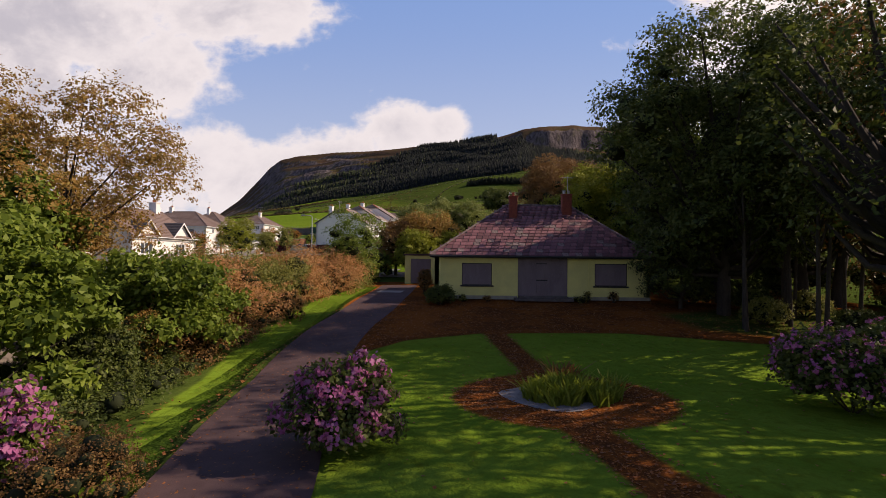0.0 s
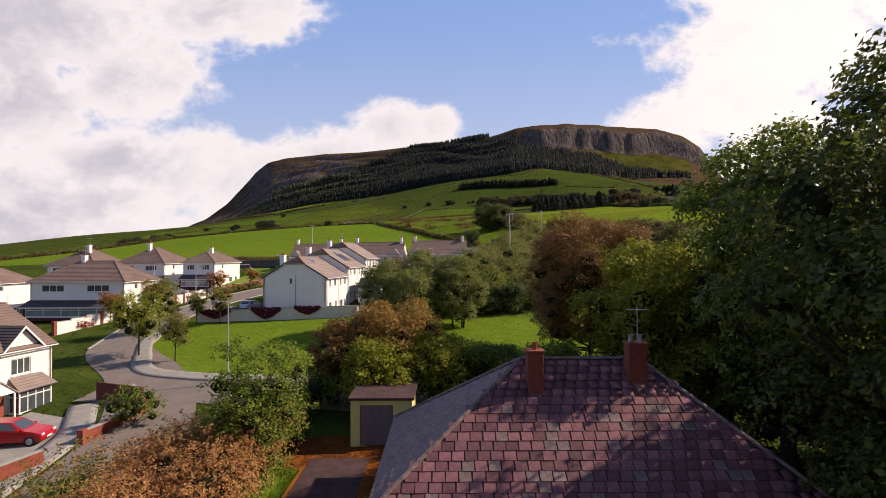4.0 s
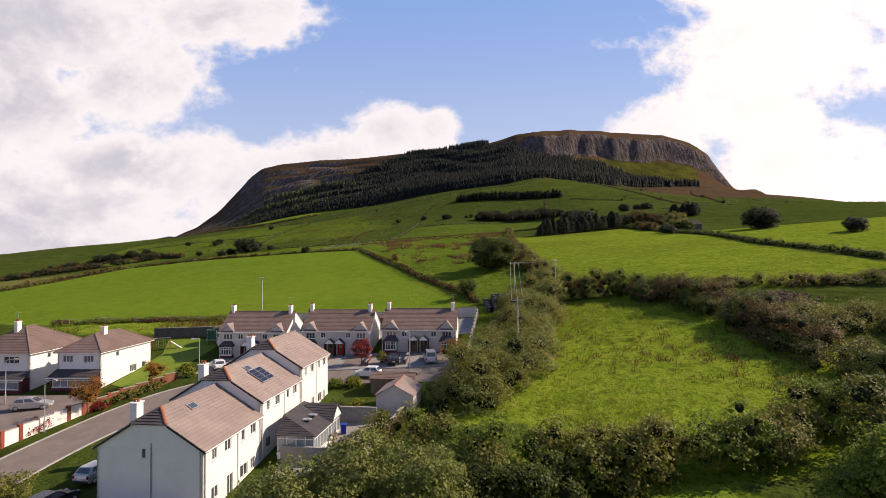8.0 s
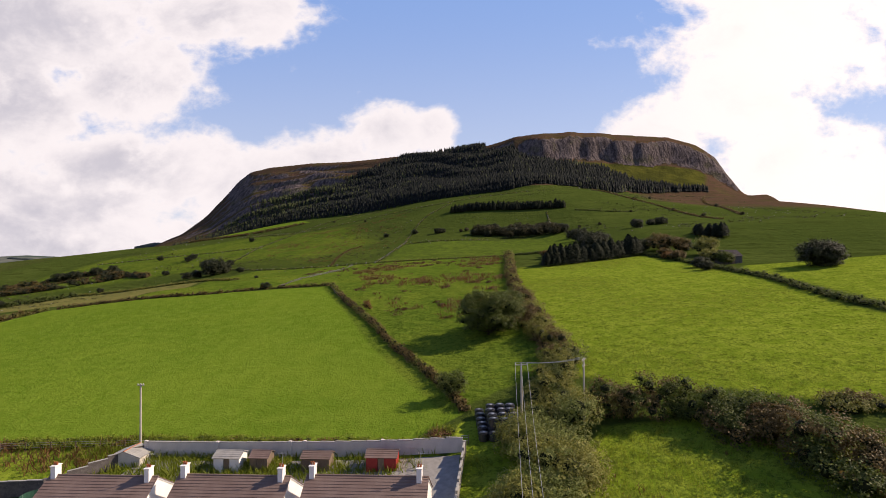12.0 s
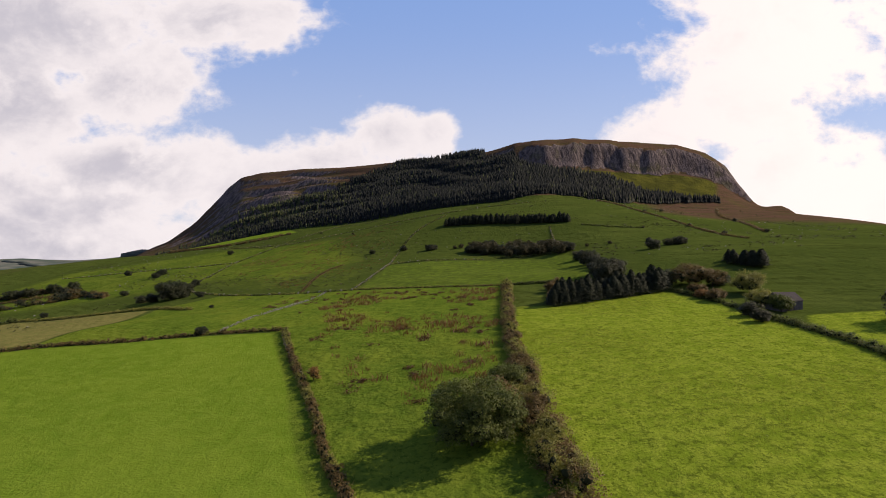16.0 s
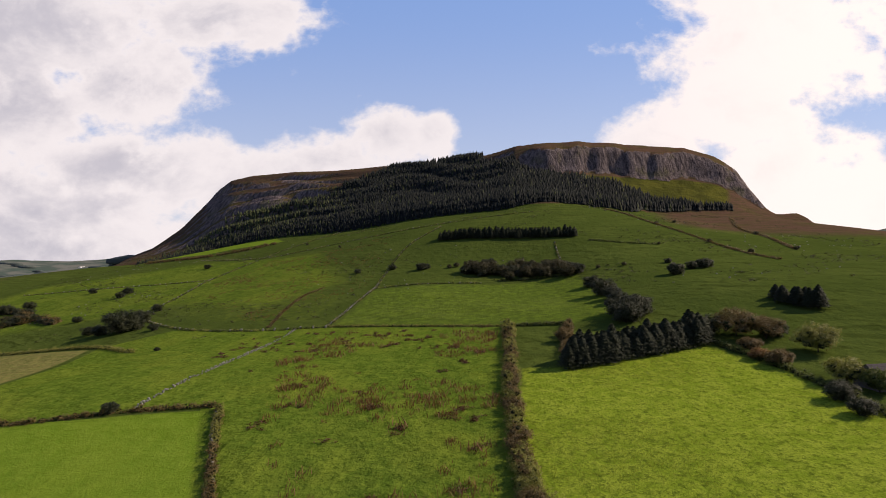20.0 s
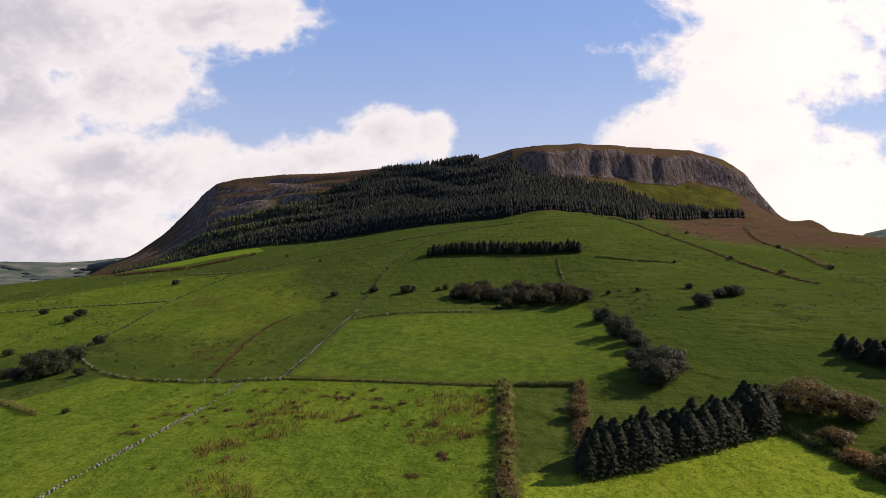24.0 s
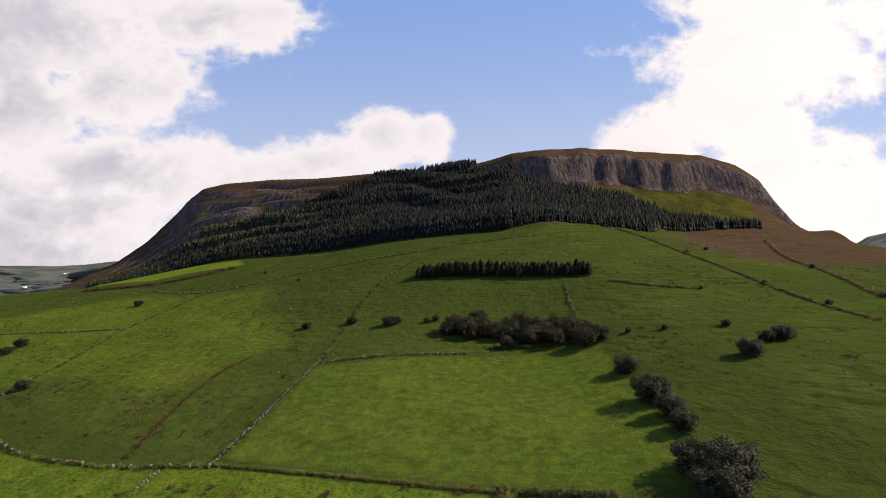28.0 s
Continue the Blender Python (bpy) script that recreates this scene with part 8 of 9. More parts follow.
for k, (x0, x1, deep) in enumerate(((-30.8, -26.8, 1.25), (-24.0, -20.2, 1.5), (-18.4, -15.0, 1.15))):
    rng = np.random.default_rng(140 + k)
    n = 900
    u = rng.uniform(-1, 1, n)
    top = gz((x0 + x1) / 2, 88.9) + 1.72
    c = np.c_[(x0 + x1) / 2 + u * (x1 - x0) / 2, 88.78 - rng.uniform(0, 0.16, n), top - deep * (1 - 0.75 * np.abs(u) ** 1.5) * rng.uniform(0, 1, n) ** 0.8]
    v, f = leaves_at(c, np.tile((0, -1.0, 0.3), (n, 1)), 0.2, rng, 0.35, 0.8)
    tagged(new("creeper", raw_mesh("creeper", v, f, [LEAF_CRIMSON])), "crimson creeper hanging over the garden wall", "creeper", kind="stuff")

# hedges round the paddock and up the hill
hedge("tall_hedge", [(2, 88), (8, 88.5), (14, 89.5)], 4.5, 4.2, 900, 0.22, LEAF_DARK, "dark tall hedge behind the green", 160, 2.0)
hedge("tall_hedge", [(-2, 100), (2, 97), (8, 93.5), (14, 92.3), (22, 92.8), (30, 94), (40, 98.5)], 5.0, 4.8, 900, 0.24, LEAF_OLIVE, "overgrown hedge of scrub trees below the paddock", 161, 2.0, second=LEAF, share=0.4)
hedge("tall_hedge", [(40, 93), (46, 98), (52, 106)], 7.5, 6.5, 1000, 0.26, LEAF_DARK, "overgrown dark hedge trees", 162, 2.0, second=LEAF_OLIVE, share=0.3)
hedge("willow_thicket", [(5.0, 109), (10.2, 117), (14.4, 126), (17.2, 135), (19.4, 145), (21.3, 153)], 10.5, 5.4, 2000, 0.22, LEAF_OLIVE, "thicket of olive-grey willow scrub beside the lane", 163, 3.2, second=LEAF_SILVER, share=0.4)
hedge("willow_thicket", [(20.5, 153), (24, 163), (28.5, 176)], 6.5, 4.2, 900, 0.22, LEAF_OLIVE, "willow and bramble thicket below the hill", 164, 2.8, second=LEAF_DARK, share=0.3)
hedge("thorn_hedge", [(27, 155), (33, 153.5), (38.5, 152), (43, 149)], 4.6, 5.0, 1000, 0.2, LEAF_DARK, "dark hawthorn hedge above the paddock", 165, 2.2, second=LEAF_HEDGE, share=0.35)
hedge("thorn_hedge", [(42.5, 149), (46.5, 139), (48.5, 130), (49.0, 119), (50.5, 108)], 7.6, 4.4, 1300, 0.24, LEAF_HEDGE, "wide tall scrubby hedge beside the paddock", 166, 2.8, second=LEAF_DARK, share=0.45)
hedge("scrub", [(54, 150), (62, 147), (72, 143), (82, 139)], 5.0, 1.8, 380, 0.22, LEAF_OLIVE, "low scrub beyond the rubble heap", 167, 2.0, second=LEAF_HEDGE, share=0.3)
hedge("scrub", [(54, 126), (62, 121), (74, 116)], 9.0, 3.0, 600, 0.24, LEAF_OLIVE, "rough scrub beside the rubble heap", 168, 2.4)
hedge("field_hedge", [(-30, 268), (-22, 246), (-14, 226), (-8, 211), (-4, 199), (1, 188), (5.5, 178), (9, 169), (11, 162)], 1.7, 1.2, 230, 0.2, LEAF_HEDGE, "straggling brown field hedge on a bank", 169, 2.4, uneven=0.6, second=LEAF_OLIVE, share=0.45)
hedge("field_hedge", [(38.5, 326), (35.5, 300), (32, 270), (29.5, 240), (29, 225)], 3.6, 2.5, 420, 0.22, LEAF_OLIVE, "tall field hedge climbing the slope", 170, 2.4, second=LEAF_HEDGE, share=0.5)
hedge("field_hedge", [(29, 225), (27.5, 208), (28.2, 190), (29.2, 176)], 6.0, 3.3, 760, 0.22, LEAF_OLIVE, "wide overgrown field hedge", 171, 2.6, second=LEAF_HEDGE, share=0.5)
make_tree("round_thorn_tree", 17.6, 197.0, 172, 9.2, 13.0, 0.1, LEAF_DARK, 34000, 0.28, "large round thorn tree in the pasture", clumps=44, trunk_r=0.25)
make_tree("thorn_tree", 21.5, 203, 173, 6.2, 8.0, 0.3, LEAF_HEDGE, 11000, 0.26, "brownish thorn tree beside the hedge", clumps=20, trunk_r=0.2)
make_tree("thorn_tree", 24.5, 214, 174, 4.8, 6.0, 0.3, LEAF_DARK, 7000, 0.26, "small thorn tree in the hedge", clumps=14, trunk_r=0.15)
make_tree("thorn_tree", 9.3, 167.5, 175, 4.2, 4.6, 0.5, LEAF_DARK, 4500, 0.2, "small thorn tree at the field corner", clumps=14, trunk_r=0.14)
make_tree("thorn_tree", -12.5, 228.5, 176, 2.6, 2.4, 0.4, LEAF_BRONZE, 1500, 0.2, "small thorn bush in the field hedge", clumps=9, trunk_r=0.09)
thorn = make_tree("thorn_bush", 73.5, 317, 177, 6.0, 8.5, 0.1, LEAF_THORN, 9500, 0.36, "dark round thorn tree on the open slope", group="thorn trees on the slope", clumps=22, trunk_r=0.2)
for x, y, s in ((77.5, 322.5, 1.0), (80.5, 325.5, 0.8), (74.5, 327, 0.8), (80.2, 344, 0.55), (80.5, 352, 0.7), (80.6, 362, 0.85), (82.8, 386, 0.6), (85, 389, 0.5), (119, 384, 0.65), (129, 415, 0.35), (138, 398, 0.6), (141, 400, 0.5), (132, 397, 0.45),
                (88.5, 298.5, 0.75), (104.9, 293.6, 0.45), (-121.8, 386, 1.15), (-117, 388, 0.8), (-123.3, 405, 0.75), (-127, 410, 0.6), (-130, 431, 0.5), (-132, 388, 0.6), (-140.5, 393, 0.5), (-175, 436, 0.45), (-213.7, 457, 0.55), (-228, 530, 0.5), (-190, 508, 0.55), (-104, 379, 0.4), (-256, 490, 0.8), (-266, 481, 0.9), (-276, 478, 0.9), (-248, 498, 0.7),
                (-188, 495, 0.5), (-193, 509, 0.4), (-231, 476, 0.6), (-239, 381, 0.6), (-275, 483, 0.7), (-281, 487, 0.5), (-193, 397, 0.35), (-53, 268, 0.32), (-81, 339, 0.2), (-167, 574, 0.5), (-11, 462, 0.42), (-31, 462, 0.4), (6, 455, 0.5), (9, 457, 0.45),
                (114, 233, 1.0), (116, 234, 0.85), (121, 199, 0.6), (88, 245, 0.35), (90, 252, 0.45)):
    copy_thing(thorn, pose(x, y, gz(x, y) - 0.1, 0, 0, rv.uniform(0, 360)) @ Matrix.Scale(s * rv.uniform(1.05, 1.3), 4))
for k, (x, y, h, w, mt, lab) in enumerate(((95.5, 296.0, 6.6, 11.0, LEAF_HEDGE, "spreading olive-brown thorn tree beside the conifers"), (101.0, 292.0, 5.4, 7.5, LEAF_HEDGE, "brownish thorn tree beside the conifers"), (106.2, 280.5, 6.2, 9.5, LEAF_OLIVE, "wind-bent round thorn tree by the barn"),
                                           (97.5, 260.5, 4.8, 7.0, LEAF_OLIVE, "leaning thorn tree beside the barn"), (99.0, 254.5, 4.2, 5.0, LEAF_DARK, "dark thorn tree beside the barn"), (92.6, 284.8, 2.6, 4.6, LEAF_HEDGE, "brown bush in the field hedge"),
                                           (92.4, 273.5, 3.0, 5.0, LEAF_HEDGE, "olive-brown bush in the field hedge"), (91.0, 278.5, 2.2, 4.0, LEAF_BRONZE, "brown bush in the field hedge"), (51.3, 303.0, 2.9, 4.6, LEAF_HEDGE, "brown bush at the field corner"), (53.0, 308.5, 2.4, 3.8, LEAF_HEDGE, "brown bush at the field corner"))):
    make_tree("thorn_tree", x, y, 640 + k, h, w, h * 0.12, mt, int(900 * w), 0.3, lab, clumps=26, trunk_r=0.16)
rust = make_tree("thorn_bush", 40, 437, 178, 5.4, 6.4, 0.4, LEAF_COPSE, 3200, 0.42, "brownish thorn tree in the hillside copse", group="hillside copse", clumps=16, trunk_r=0.18)
for i in range(74):
    u = rv.uniform(0, 1)
    x, y = 31 + 54 * u + rv.normal(0, 2), 446 - 22 * u + rv.normal(0, 5)
    src = rust if rv.uniform() < 0.5 else thorn
    copy_thing(src, pose(x, y, gz(x, y) - 0.1, 0, 0, rv.uniform(0, 360)) @ Matrix.Scale(rv.uniform(0.75, 1.2) * (1 if src is rust else 0.75), 4))
for x, y, s in ((26, 458, 0.5), (22, 456, 0.4), (108, 417, 0.35), (96, 420, 0.35), (145, 464, 0.3), (175, 540, 0.4), (180, 474, 0.4), (185, 440, 0.45), (220, 455, 0.45), (236, 520, 0.5), (197, 560, 0.4), (-100, 620, 0.4), (-60, 560, 0.35)):
    copy_thing(rust, pose(x, y, gz(x, y) - 0.1, 0, 0, rv.uniform(0, 360)) @ Matrix.Scale(s, 4))

# conifer belt and the strip on the hill
BELT = "conifer belt above the field"
spruces = [make_conifer("spruce", 200, 7.4, 5.6, 1700, 0.6, "dark green spruce in a shelter belt", BELT, 48.5, 281.5), make_conifer("spruce", 201, 6.2, 5.4, 1500, 0.6, "dark green spruce in a shelter belt", BELT, 52, 283.5)]
for i in range(84):
    u = i / 83
    x, y = 47.5 + 39 * u, 280.5 + 12.5 * u + 2.3 * (i % 3) + rv.normal(0, 0.5)
    x += rv.normal(0, 0.6)
    copy_thing(spruces[i % 2], pose(x, y, gz(x, y) - 0.1, 0, 0, rv.uniform(0, 360)) @ Matrix.Scale(rv.uniform(0.7, 1.08), 4) @ Matrix.Diagonal((1.35, 1.35, 1, 1)))
STRIP_G = "narrow conifer strip on the hill"
for i in range(120):
    u = (i + 0.5) / 120
    x, y = 17 + 87 * u + rv.normal(0, 0.5), 507 - 17 * u + (i % 3) * 2.6 + rv.normal(0, 0.5)
    c = copy_thing(spruces[i % 2], pose(x, y, gz(x, y) - 0.1, 0, 0, rv.uniform(0, 360)) @ Matrix.Scale(rv.uniform(0.62, 0.9), 4) @ Matrix.Diagonal((1.35, 1.35, 1, 1)))
    tagged(c, "dark spruce in a narrow hillside strip", "tree", STRIP_G)
for i in range(12):
    x, y = 126 + rv.normal(0, 3.2), 315 + rv.normal(0, 3)
    c = copy_thing(spruces[i % 2], pose(x, y, gz(x, y) - 0.1, 0, 0, rv.uniform(0, 360)) @ Matrix.Scale(rv.uniform(0.6, 0.95), 4) @ Matrix.Diagonal((1.5, 1.5, 1, 1)))
    tagged(c, "dark spruce in a small round clump", "tree", "round spruce clump")

# low hedges, banks and walls across the hill
hedge("low_hedge", [(87, 293), (92, 270), (92, 245), (92, 220), (89.5, 195), (91.9, 179), (93.6, 166.6), (94.3, 157.4)], 2.2, 1.3, 170, 0.25, LEAF_DARK, "low dark field hedge", 180, 2.0, uneven=0.5)
hedge("low_hedge", [(47, 279), (62, 284.5), (86, 291)], 1.6, 0.9, 150, 0.25, LEAF_DARK, "low dark hedge below the conifers", 181, 2.0)
hedge("low_hedge", [(-25, 350), (6, 339), (38, 327.5)], 1.1, 0.55, 120, 0.22, LEAF_OLIVE, "low grassy hedge bank across the hill", 182, 2.0, uneven=0.6)
hedge("low_hedge", [(38.5, 327.5), (57, 322.5)], 2.0, 1.1, 260, 0.24, LEAF_DARK, "dark hedge at the field's top", 183, 2.0)
hedge("low_hedge", [(57, 322), (52.5, 305), (48, 288)], 2.8, 1.9, 260, 0.24, LEAF_HEDGE, "brownish hedge beside a field corner", 184, 2.0)
hedge("grass_bank", [(-49, 358), (-51, 385), (-50, 417), (-44, 433)], 1.4, 0.4, 60, 0.3, LEAF_HEDGE, "faint worn bank across the hill pasture", 195, 1.0, uneven=0.7, category="bank")
hedge("scrub", [(-340, 424), (-282, 437), (-250, 441), (-212, 456)], 9.0, 4.2, 260, 0.45, LEAF_THORN, "dark belt of scrub trees on the falling slope", 196, 1.8, uneven=0.6, second=LEAF_HEDGE, share=0.4)
hedge("scrub", [(-310, 468), (-256, 491), (-225, 466), (-188, 440)], 6.5, 3.0, 200, 0.45, LEAF_THORN, "dark scrubby hedge with small trees on the slope", 197, 1.8, uneven=0.6, second=LEAF_HEDGE, share=0.5)
hedge("scrub", [(-150, 176), (-140, 215), (-124, 262)], 3.0, 1.4, 150, 0.3, LEAF_HEDGE, "straggling brown scrub along the field's far side", 198, 1.8, uneven=0.7, second=LEAF_OLIVE, share=0.4)
hedge("low_hedge", [(-420, 340), (-330, 350), (-260, 372), (-204, 394)], 4.5, 2.6, 90, 0.4, LEAF_DARK, "dark overgrown hedge on the falling slope", 193, 1.8, uneven=0.6)
hedge("low_hedge", [(-380, 420), (-310, 452), (-230, 478)], 3.0, 1.6, 70, 0.4, LEAF_HEDGE, "dark scrubby hedge on the far slope", 194, 1.6, uneven=0.7)
hedge("low_hedge", [(-204, 394), (-160, 375), (-115, 358), (-90, 340)], 2.2, 1.0, 70, 0.35, LEAF_OLIVE, "low hedge across the rough pasture", 185, 1.6, uneven=0.6)
hedge("low_hedge", [(-120, 262), (-98, 266), (-72, 264.5), (-50, 268), (-31, 269.5)], 1.6, 0.9, 110, 0.25, LEAF_HEDGE, "low straggling hedge above the field", 186, 1.8, uneven=0.7)
hedge("field_edge", [(-75, 157), (-34, 158.5), (-10, 156.5), (5, 154.5), (9, 158)], 3.0, 0.75, 260, 0.2, GRASS_TUFT, "long unmown grass along the yard wall", 187, 2.4, category="grass", second=RUSH, share=0.2)
hedge("low_hedge", [(-280, 693), (-197, 665), (-146, 687)], 7.0, 2.2, 60, 0.6, LEAF_HEDGE, "dark scrub band on the far slope", 188, 1.6)
hedge("low_hedge", [(86, 419.5), (70, 421), (45, 424)], 2.0, 1.0, 110, 0.3, LEAF_DARK, "dark hedge below the copse", 189, 1.6)
hedge("low_hedge", [(167, 640), (172, 580), (174, 538), (180, 474), (185, 415)], 2.0, 0.8, 30, 0.5, LEAF_HEDGE, "low heathery bank down the slope", 190, 1.2, uneven=0.7)
hedge("low_hedge", [(285, 640), (250, 566), (235, 505), (220, 455)], 2.6, 0.9, 30, 0.5, LEAF_HEDGE, "low heathery bank on the moor", 191, 1.2, uneven=0.7)
hedge("low_hedge", [(109, 480), (125, 470), (145, 464)], 1.8, 0.7, 60, 0.4, LEAF_DARK, "low bank on the upper pasture", 192, 1.2, uneven=0.7)


def dry_wall(name, line, label, seed, high=0.8, every=0.55, size=0.5):
    """A tumbled dry-stone wall: rough stones heaped along a line."""
    rng = np.random.default_rng(seed)
    p = smooth_line(line, every)
    vs, fs, n = [], [], 0
    unit = np.array([(a, b, c) for c in (-1, 1) for a, b in ((-1, -1), (1, -1), (1, 1), (-1, 1))], float) * 0.5
    quad = np.array([(3, 2, 1, 0), (4, 5, 6, 7), (0, 1, 5, 4), (1, 2, 6, 5), (2, 3, 7, 6), (3, 0, 4, 7)])
    z = land(p[:, 0], p[:, 1])[0]
    for (x, y), g0 in zip(p, z):
        for lay in range(2):
            if rng.uniform() < 0.12 + 0.2 * lay:
                continue
            s = size * rng.uniform(0.6, 1.2, 3)
            a = rng.uniform(0, 6.28)
            q = unit * s + rng.normal(0, 0.05, (8, 3)) * size
            ca, sa = math.cos(a), math.sin(a)
            q = np.stack([q[:, 0] * ca - q[:, 1] * sa, q[:, 0] * sa + q[:, 1] * ca, q[:, 2]], -1)
            vs.append(q + (x + rng.normal(0, 0.12), y + rng.normal(0, 0.12), g0 + s[2] * 0.35 + lay * high * 0.5))
            fs.append(quad + n)
            n += 8
    ob = new(name, raw_mesh(name, np.concatenate(vs), np.concatenate(fs), [STONE]))
    return tagged(ob, label, "wall", kind="stuff")


for k, (line, lab) in enumerate((([(-36.5, 349), (-40, 325), (-44.5, 298), (-49, 270)], "tumbled pale dry-stone wall across the pasture"), ([(-25, 350), (-20, 385), (-15.5, 415)], "low dry-stone wall beside a field"),
                                 ([(-15.5, 415), (10, 417), (37, 418.5)], "low dry-stone wall above a field"), ([(-25, 349), (-56, 356), (-92, 375), (-133, 424), (-135, 460), (-137, 510), (-125, 581), (-85, 716)], "long dry-stone wall up the hillside"),
                                 ([(-15, 416), (-14, 452), (-7, 496), (17, 560)], "dry-stone wall up the hillside"), ([(88, 483), (84, 450), (82, 423)], "dry-stone wall beside the copse"),
                                 ([(-30.2, 267), (-26, 255), (-16, 232)], "dry-stone wall in the field hedge"), ([(-300, 560), (-230, 545), (-137, 510)], "dry-stone wall on the far pasture"),
                                 ([(-200, 640), (-125, 581), (-60, 590), (20, 575), (90, 585)], "dry-stone wall across the upper hill"),
                                 ([(-85, 716), (-20, 690), (60, 660), (165, 642)], "dry-stone wall below the forest"))):
    dry_wall("stone_wall", line, lab, 300 + k, every=0.9 if k in (0, 1, 6) else 5.0, size=0.38 if k in (0, 1, 6) else 0.6)
    if k not in (0, 6):
        hedge("grass_bank", line, 1.5, 0.6, 26, 0.34, LEAF_DARK, "dark grassy bank along a tumbled wall", 320 + k, 1.0, uneven=0.7, category="bank", second=LEAF_OLIVE, share=0.4)


def rough_tufts(name, poly, count, tall, blades, mat, label, seed, lo=0.6, hi=1.6, wide=0.3):
    rng = np.random.default_rng(seed)
    p = np.array(poly, float)
    out = []
    c = np.c_[rng.uniform(p[:, 0].min(), p[:, 0].max(), count * 6), rng.uniform(p[:, 1].min(), p[:, 1].max(), count * 6)]
    ok = (inside_poly(c[:, 0], c[:, 1], poly) > 0.6) & (wobble(c[:, 0], c[:, 1], 17.0, seed) + rng.normal(0, 0.25, len(c)) > 0.12)
    for x, y in c[ok][:count]:
        out.append((x, y, rng.uniform(lo, hi)))
    return tuft_field(name, out, tall, blades, mat, label, seed, wide)



def bracken(name, spots, label, seed):
    """Low rusty mounds of dying bracken and rushes."""
    rng = np.random.default_rng(seed)
    blobs = []
    for x, y, wide in spots:
        for i in range(int(3.4 * wide)):
            px, py, q = x + rng.normal(0, wide * 0.55), y + rng.normal(0, wide * 0.4), rng.uniform(0.35, 0.85)
            blobs.append((px, py, gz(px, py) + 0.05, q * 1.1, q, q * 0.62))
    v, f = blob_leaves(blobs, len(blobs) * 54, 0.26, rng)
    tagged(new(name, raw_mesh(name, v, f, [LEAF_BRACKEN])), label, "bracken", kind="stuff")


bracken("bracken", [(9.7, 252, 1.6), (-3.8, 250.4, 1.2), (-18.3, 259, 2.6), (3, 265, 1.4), (-2.4, 274, 1.4), (-17.3, 280, 2.0), (-13.8, 268, 1.4), (18.6, 258, 2.4), (14.8, 307.5, 2.6), (1.6, 313.8, 2.6), (-10.9, 317, 2.2),
                    (-20.9, 313.5, 1.8), (11.2, 318, 2.4), (-33, 293.6, 1.0), (-49.6, 315, 2.2), (-35.7, 318.5, 2.2), (23.6, 291, 1.8), (20.7, 306, 2.4), (26.9, 300, 1.6), (20.5, 260, 2.4), (23.7, 256, 1.6), (17.6, 285, 1.4)], "rusty brown bracken patches in the sloping pasture", 412)
bracken("bracken", [(-4.5, 222.3, 2.6), (-2.8, 226, 1.8), (7.7, 226.7, 1.6), (9.2, 254, 1.4), (9.3, 213.2, 1.8), (6.4, 231, 1.3), (19.2, 232, 1.8), (22, 244, 1.6)], "red-brown bracken clumps in the lower pasture", 413)
bk = np.random.default_rng(414)
bracken("bracken", [(x, y, bk.uniform(0.4, 1.3)) for x, y in zip(bk.uniform(-52, 34, 54), bk.normal(326, 9, 54)) if y < 346 - 0.28 * (x + 25) and y > 296], "scattered rusty bracken and rushes along the upper pasture", 415)
rough_tufts("rushes", [(-24, 346), (-28, 300), (-12, 232), (0, 200), (22, 196), (26, 240), (35, 322)], 260, 0.6, 30, RUSH, "brown rush clumps in the wet pasture", 400, 0.8, 2.3, 0.5)
rough_tufts("pasture_tufts", MIDDLE, 1500, 0.24, 10, GRASS_TUFT, "coarse grass tufts in the pasture", 401, 0.6, 1.4, 0.35)
rough_tufts("paddock_tufts", PADDOCK, 1300, 0.30, 12, GRASS_TUFT, "rank long grass in the paddock", 402, 0.6, 1.6, 0.4)
rough_tufts("paddock_weeds", [(16, 122), (28, 149), (44, 147), (50, 122), (46, 104), (34, 104)], 240, 0.5, 12, RUSH, "dry docks and weeds in the paddock", 403, 0.6, 1.4, 0.35)
rough_tufts("field_tufts", RIGHT_FIELD, 5200, 0.22, 8, GRASS_TUFT, "tussocky grass of the grazed field", 404, 0.7, 1.5, 0.4)
rough_tufts("hill_tufts", [(-130, 470), (-110, 560), (-20, 560), (-20, 420), (-60, 370)], 700, 0.5, 12, RUSH, "dark rushes on the hill pasture", 405, 0.8, 2.0, 0.6)
hill = np.random.default_rng(407)
pts = np.c_[hill.uniform(-330, 300, 26000), hill.uniform(345, 700, 26000)]
keep = (wobble(pts[:, 0], pts[:, 1], 38.0, 4.0) + 0.6 * wobble(pts[:, 0], pts[:, 1], 11.0, 1.0) + hill.normal(0, 0.2, len(pts)) > 0.42) & (inside_poly(pts[:, 0], pts[:, 1], TOP_FIELD) < 0)
pts = pts[keep & (land(pts[:, 0], pts[:, 1])[1] <= 0)]
z = land(pts[:, 0], pts[:, 1])[0]
k = hill.uniform(0.35, 0.95, len(pts))
v, f = blob_leaves(np.c_[pts, z + 0.1, k * 1.2, k * 1.2, k * 0.5], len(pts) * 9, 0.42, hill)
tagged(new("hill_tussocks", raw_mesh("hill_tussocks", v, f, [TUSSOCK])), "dark tussocks and rushes scattered over the hill", "tussocks", kind="stuff")
pts = np.c_[hill.uniform(-330, 300, 600), hill.uniform(360, 700, 600)]
pts = pts[(land(pts[:, 0], pts[:, 1])[1] <= 0) & (wobble(pts[:, 0], pts[:, 1], 70.0, 2.0) > 0.1)]
n = len(pts)
unit = np.array([(a, b, d) for d in (-1, 1) for a, b in ((-1, -1), (1, -1), (1, 1), (-1, 1))], float) * 0.5
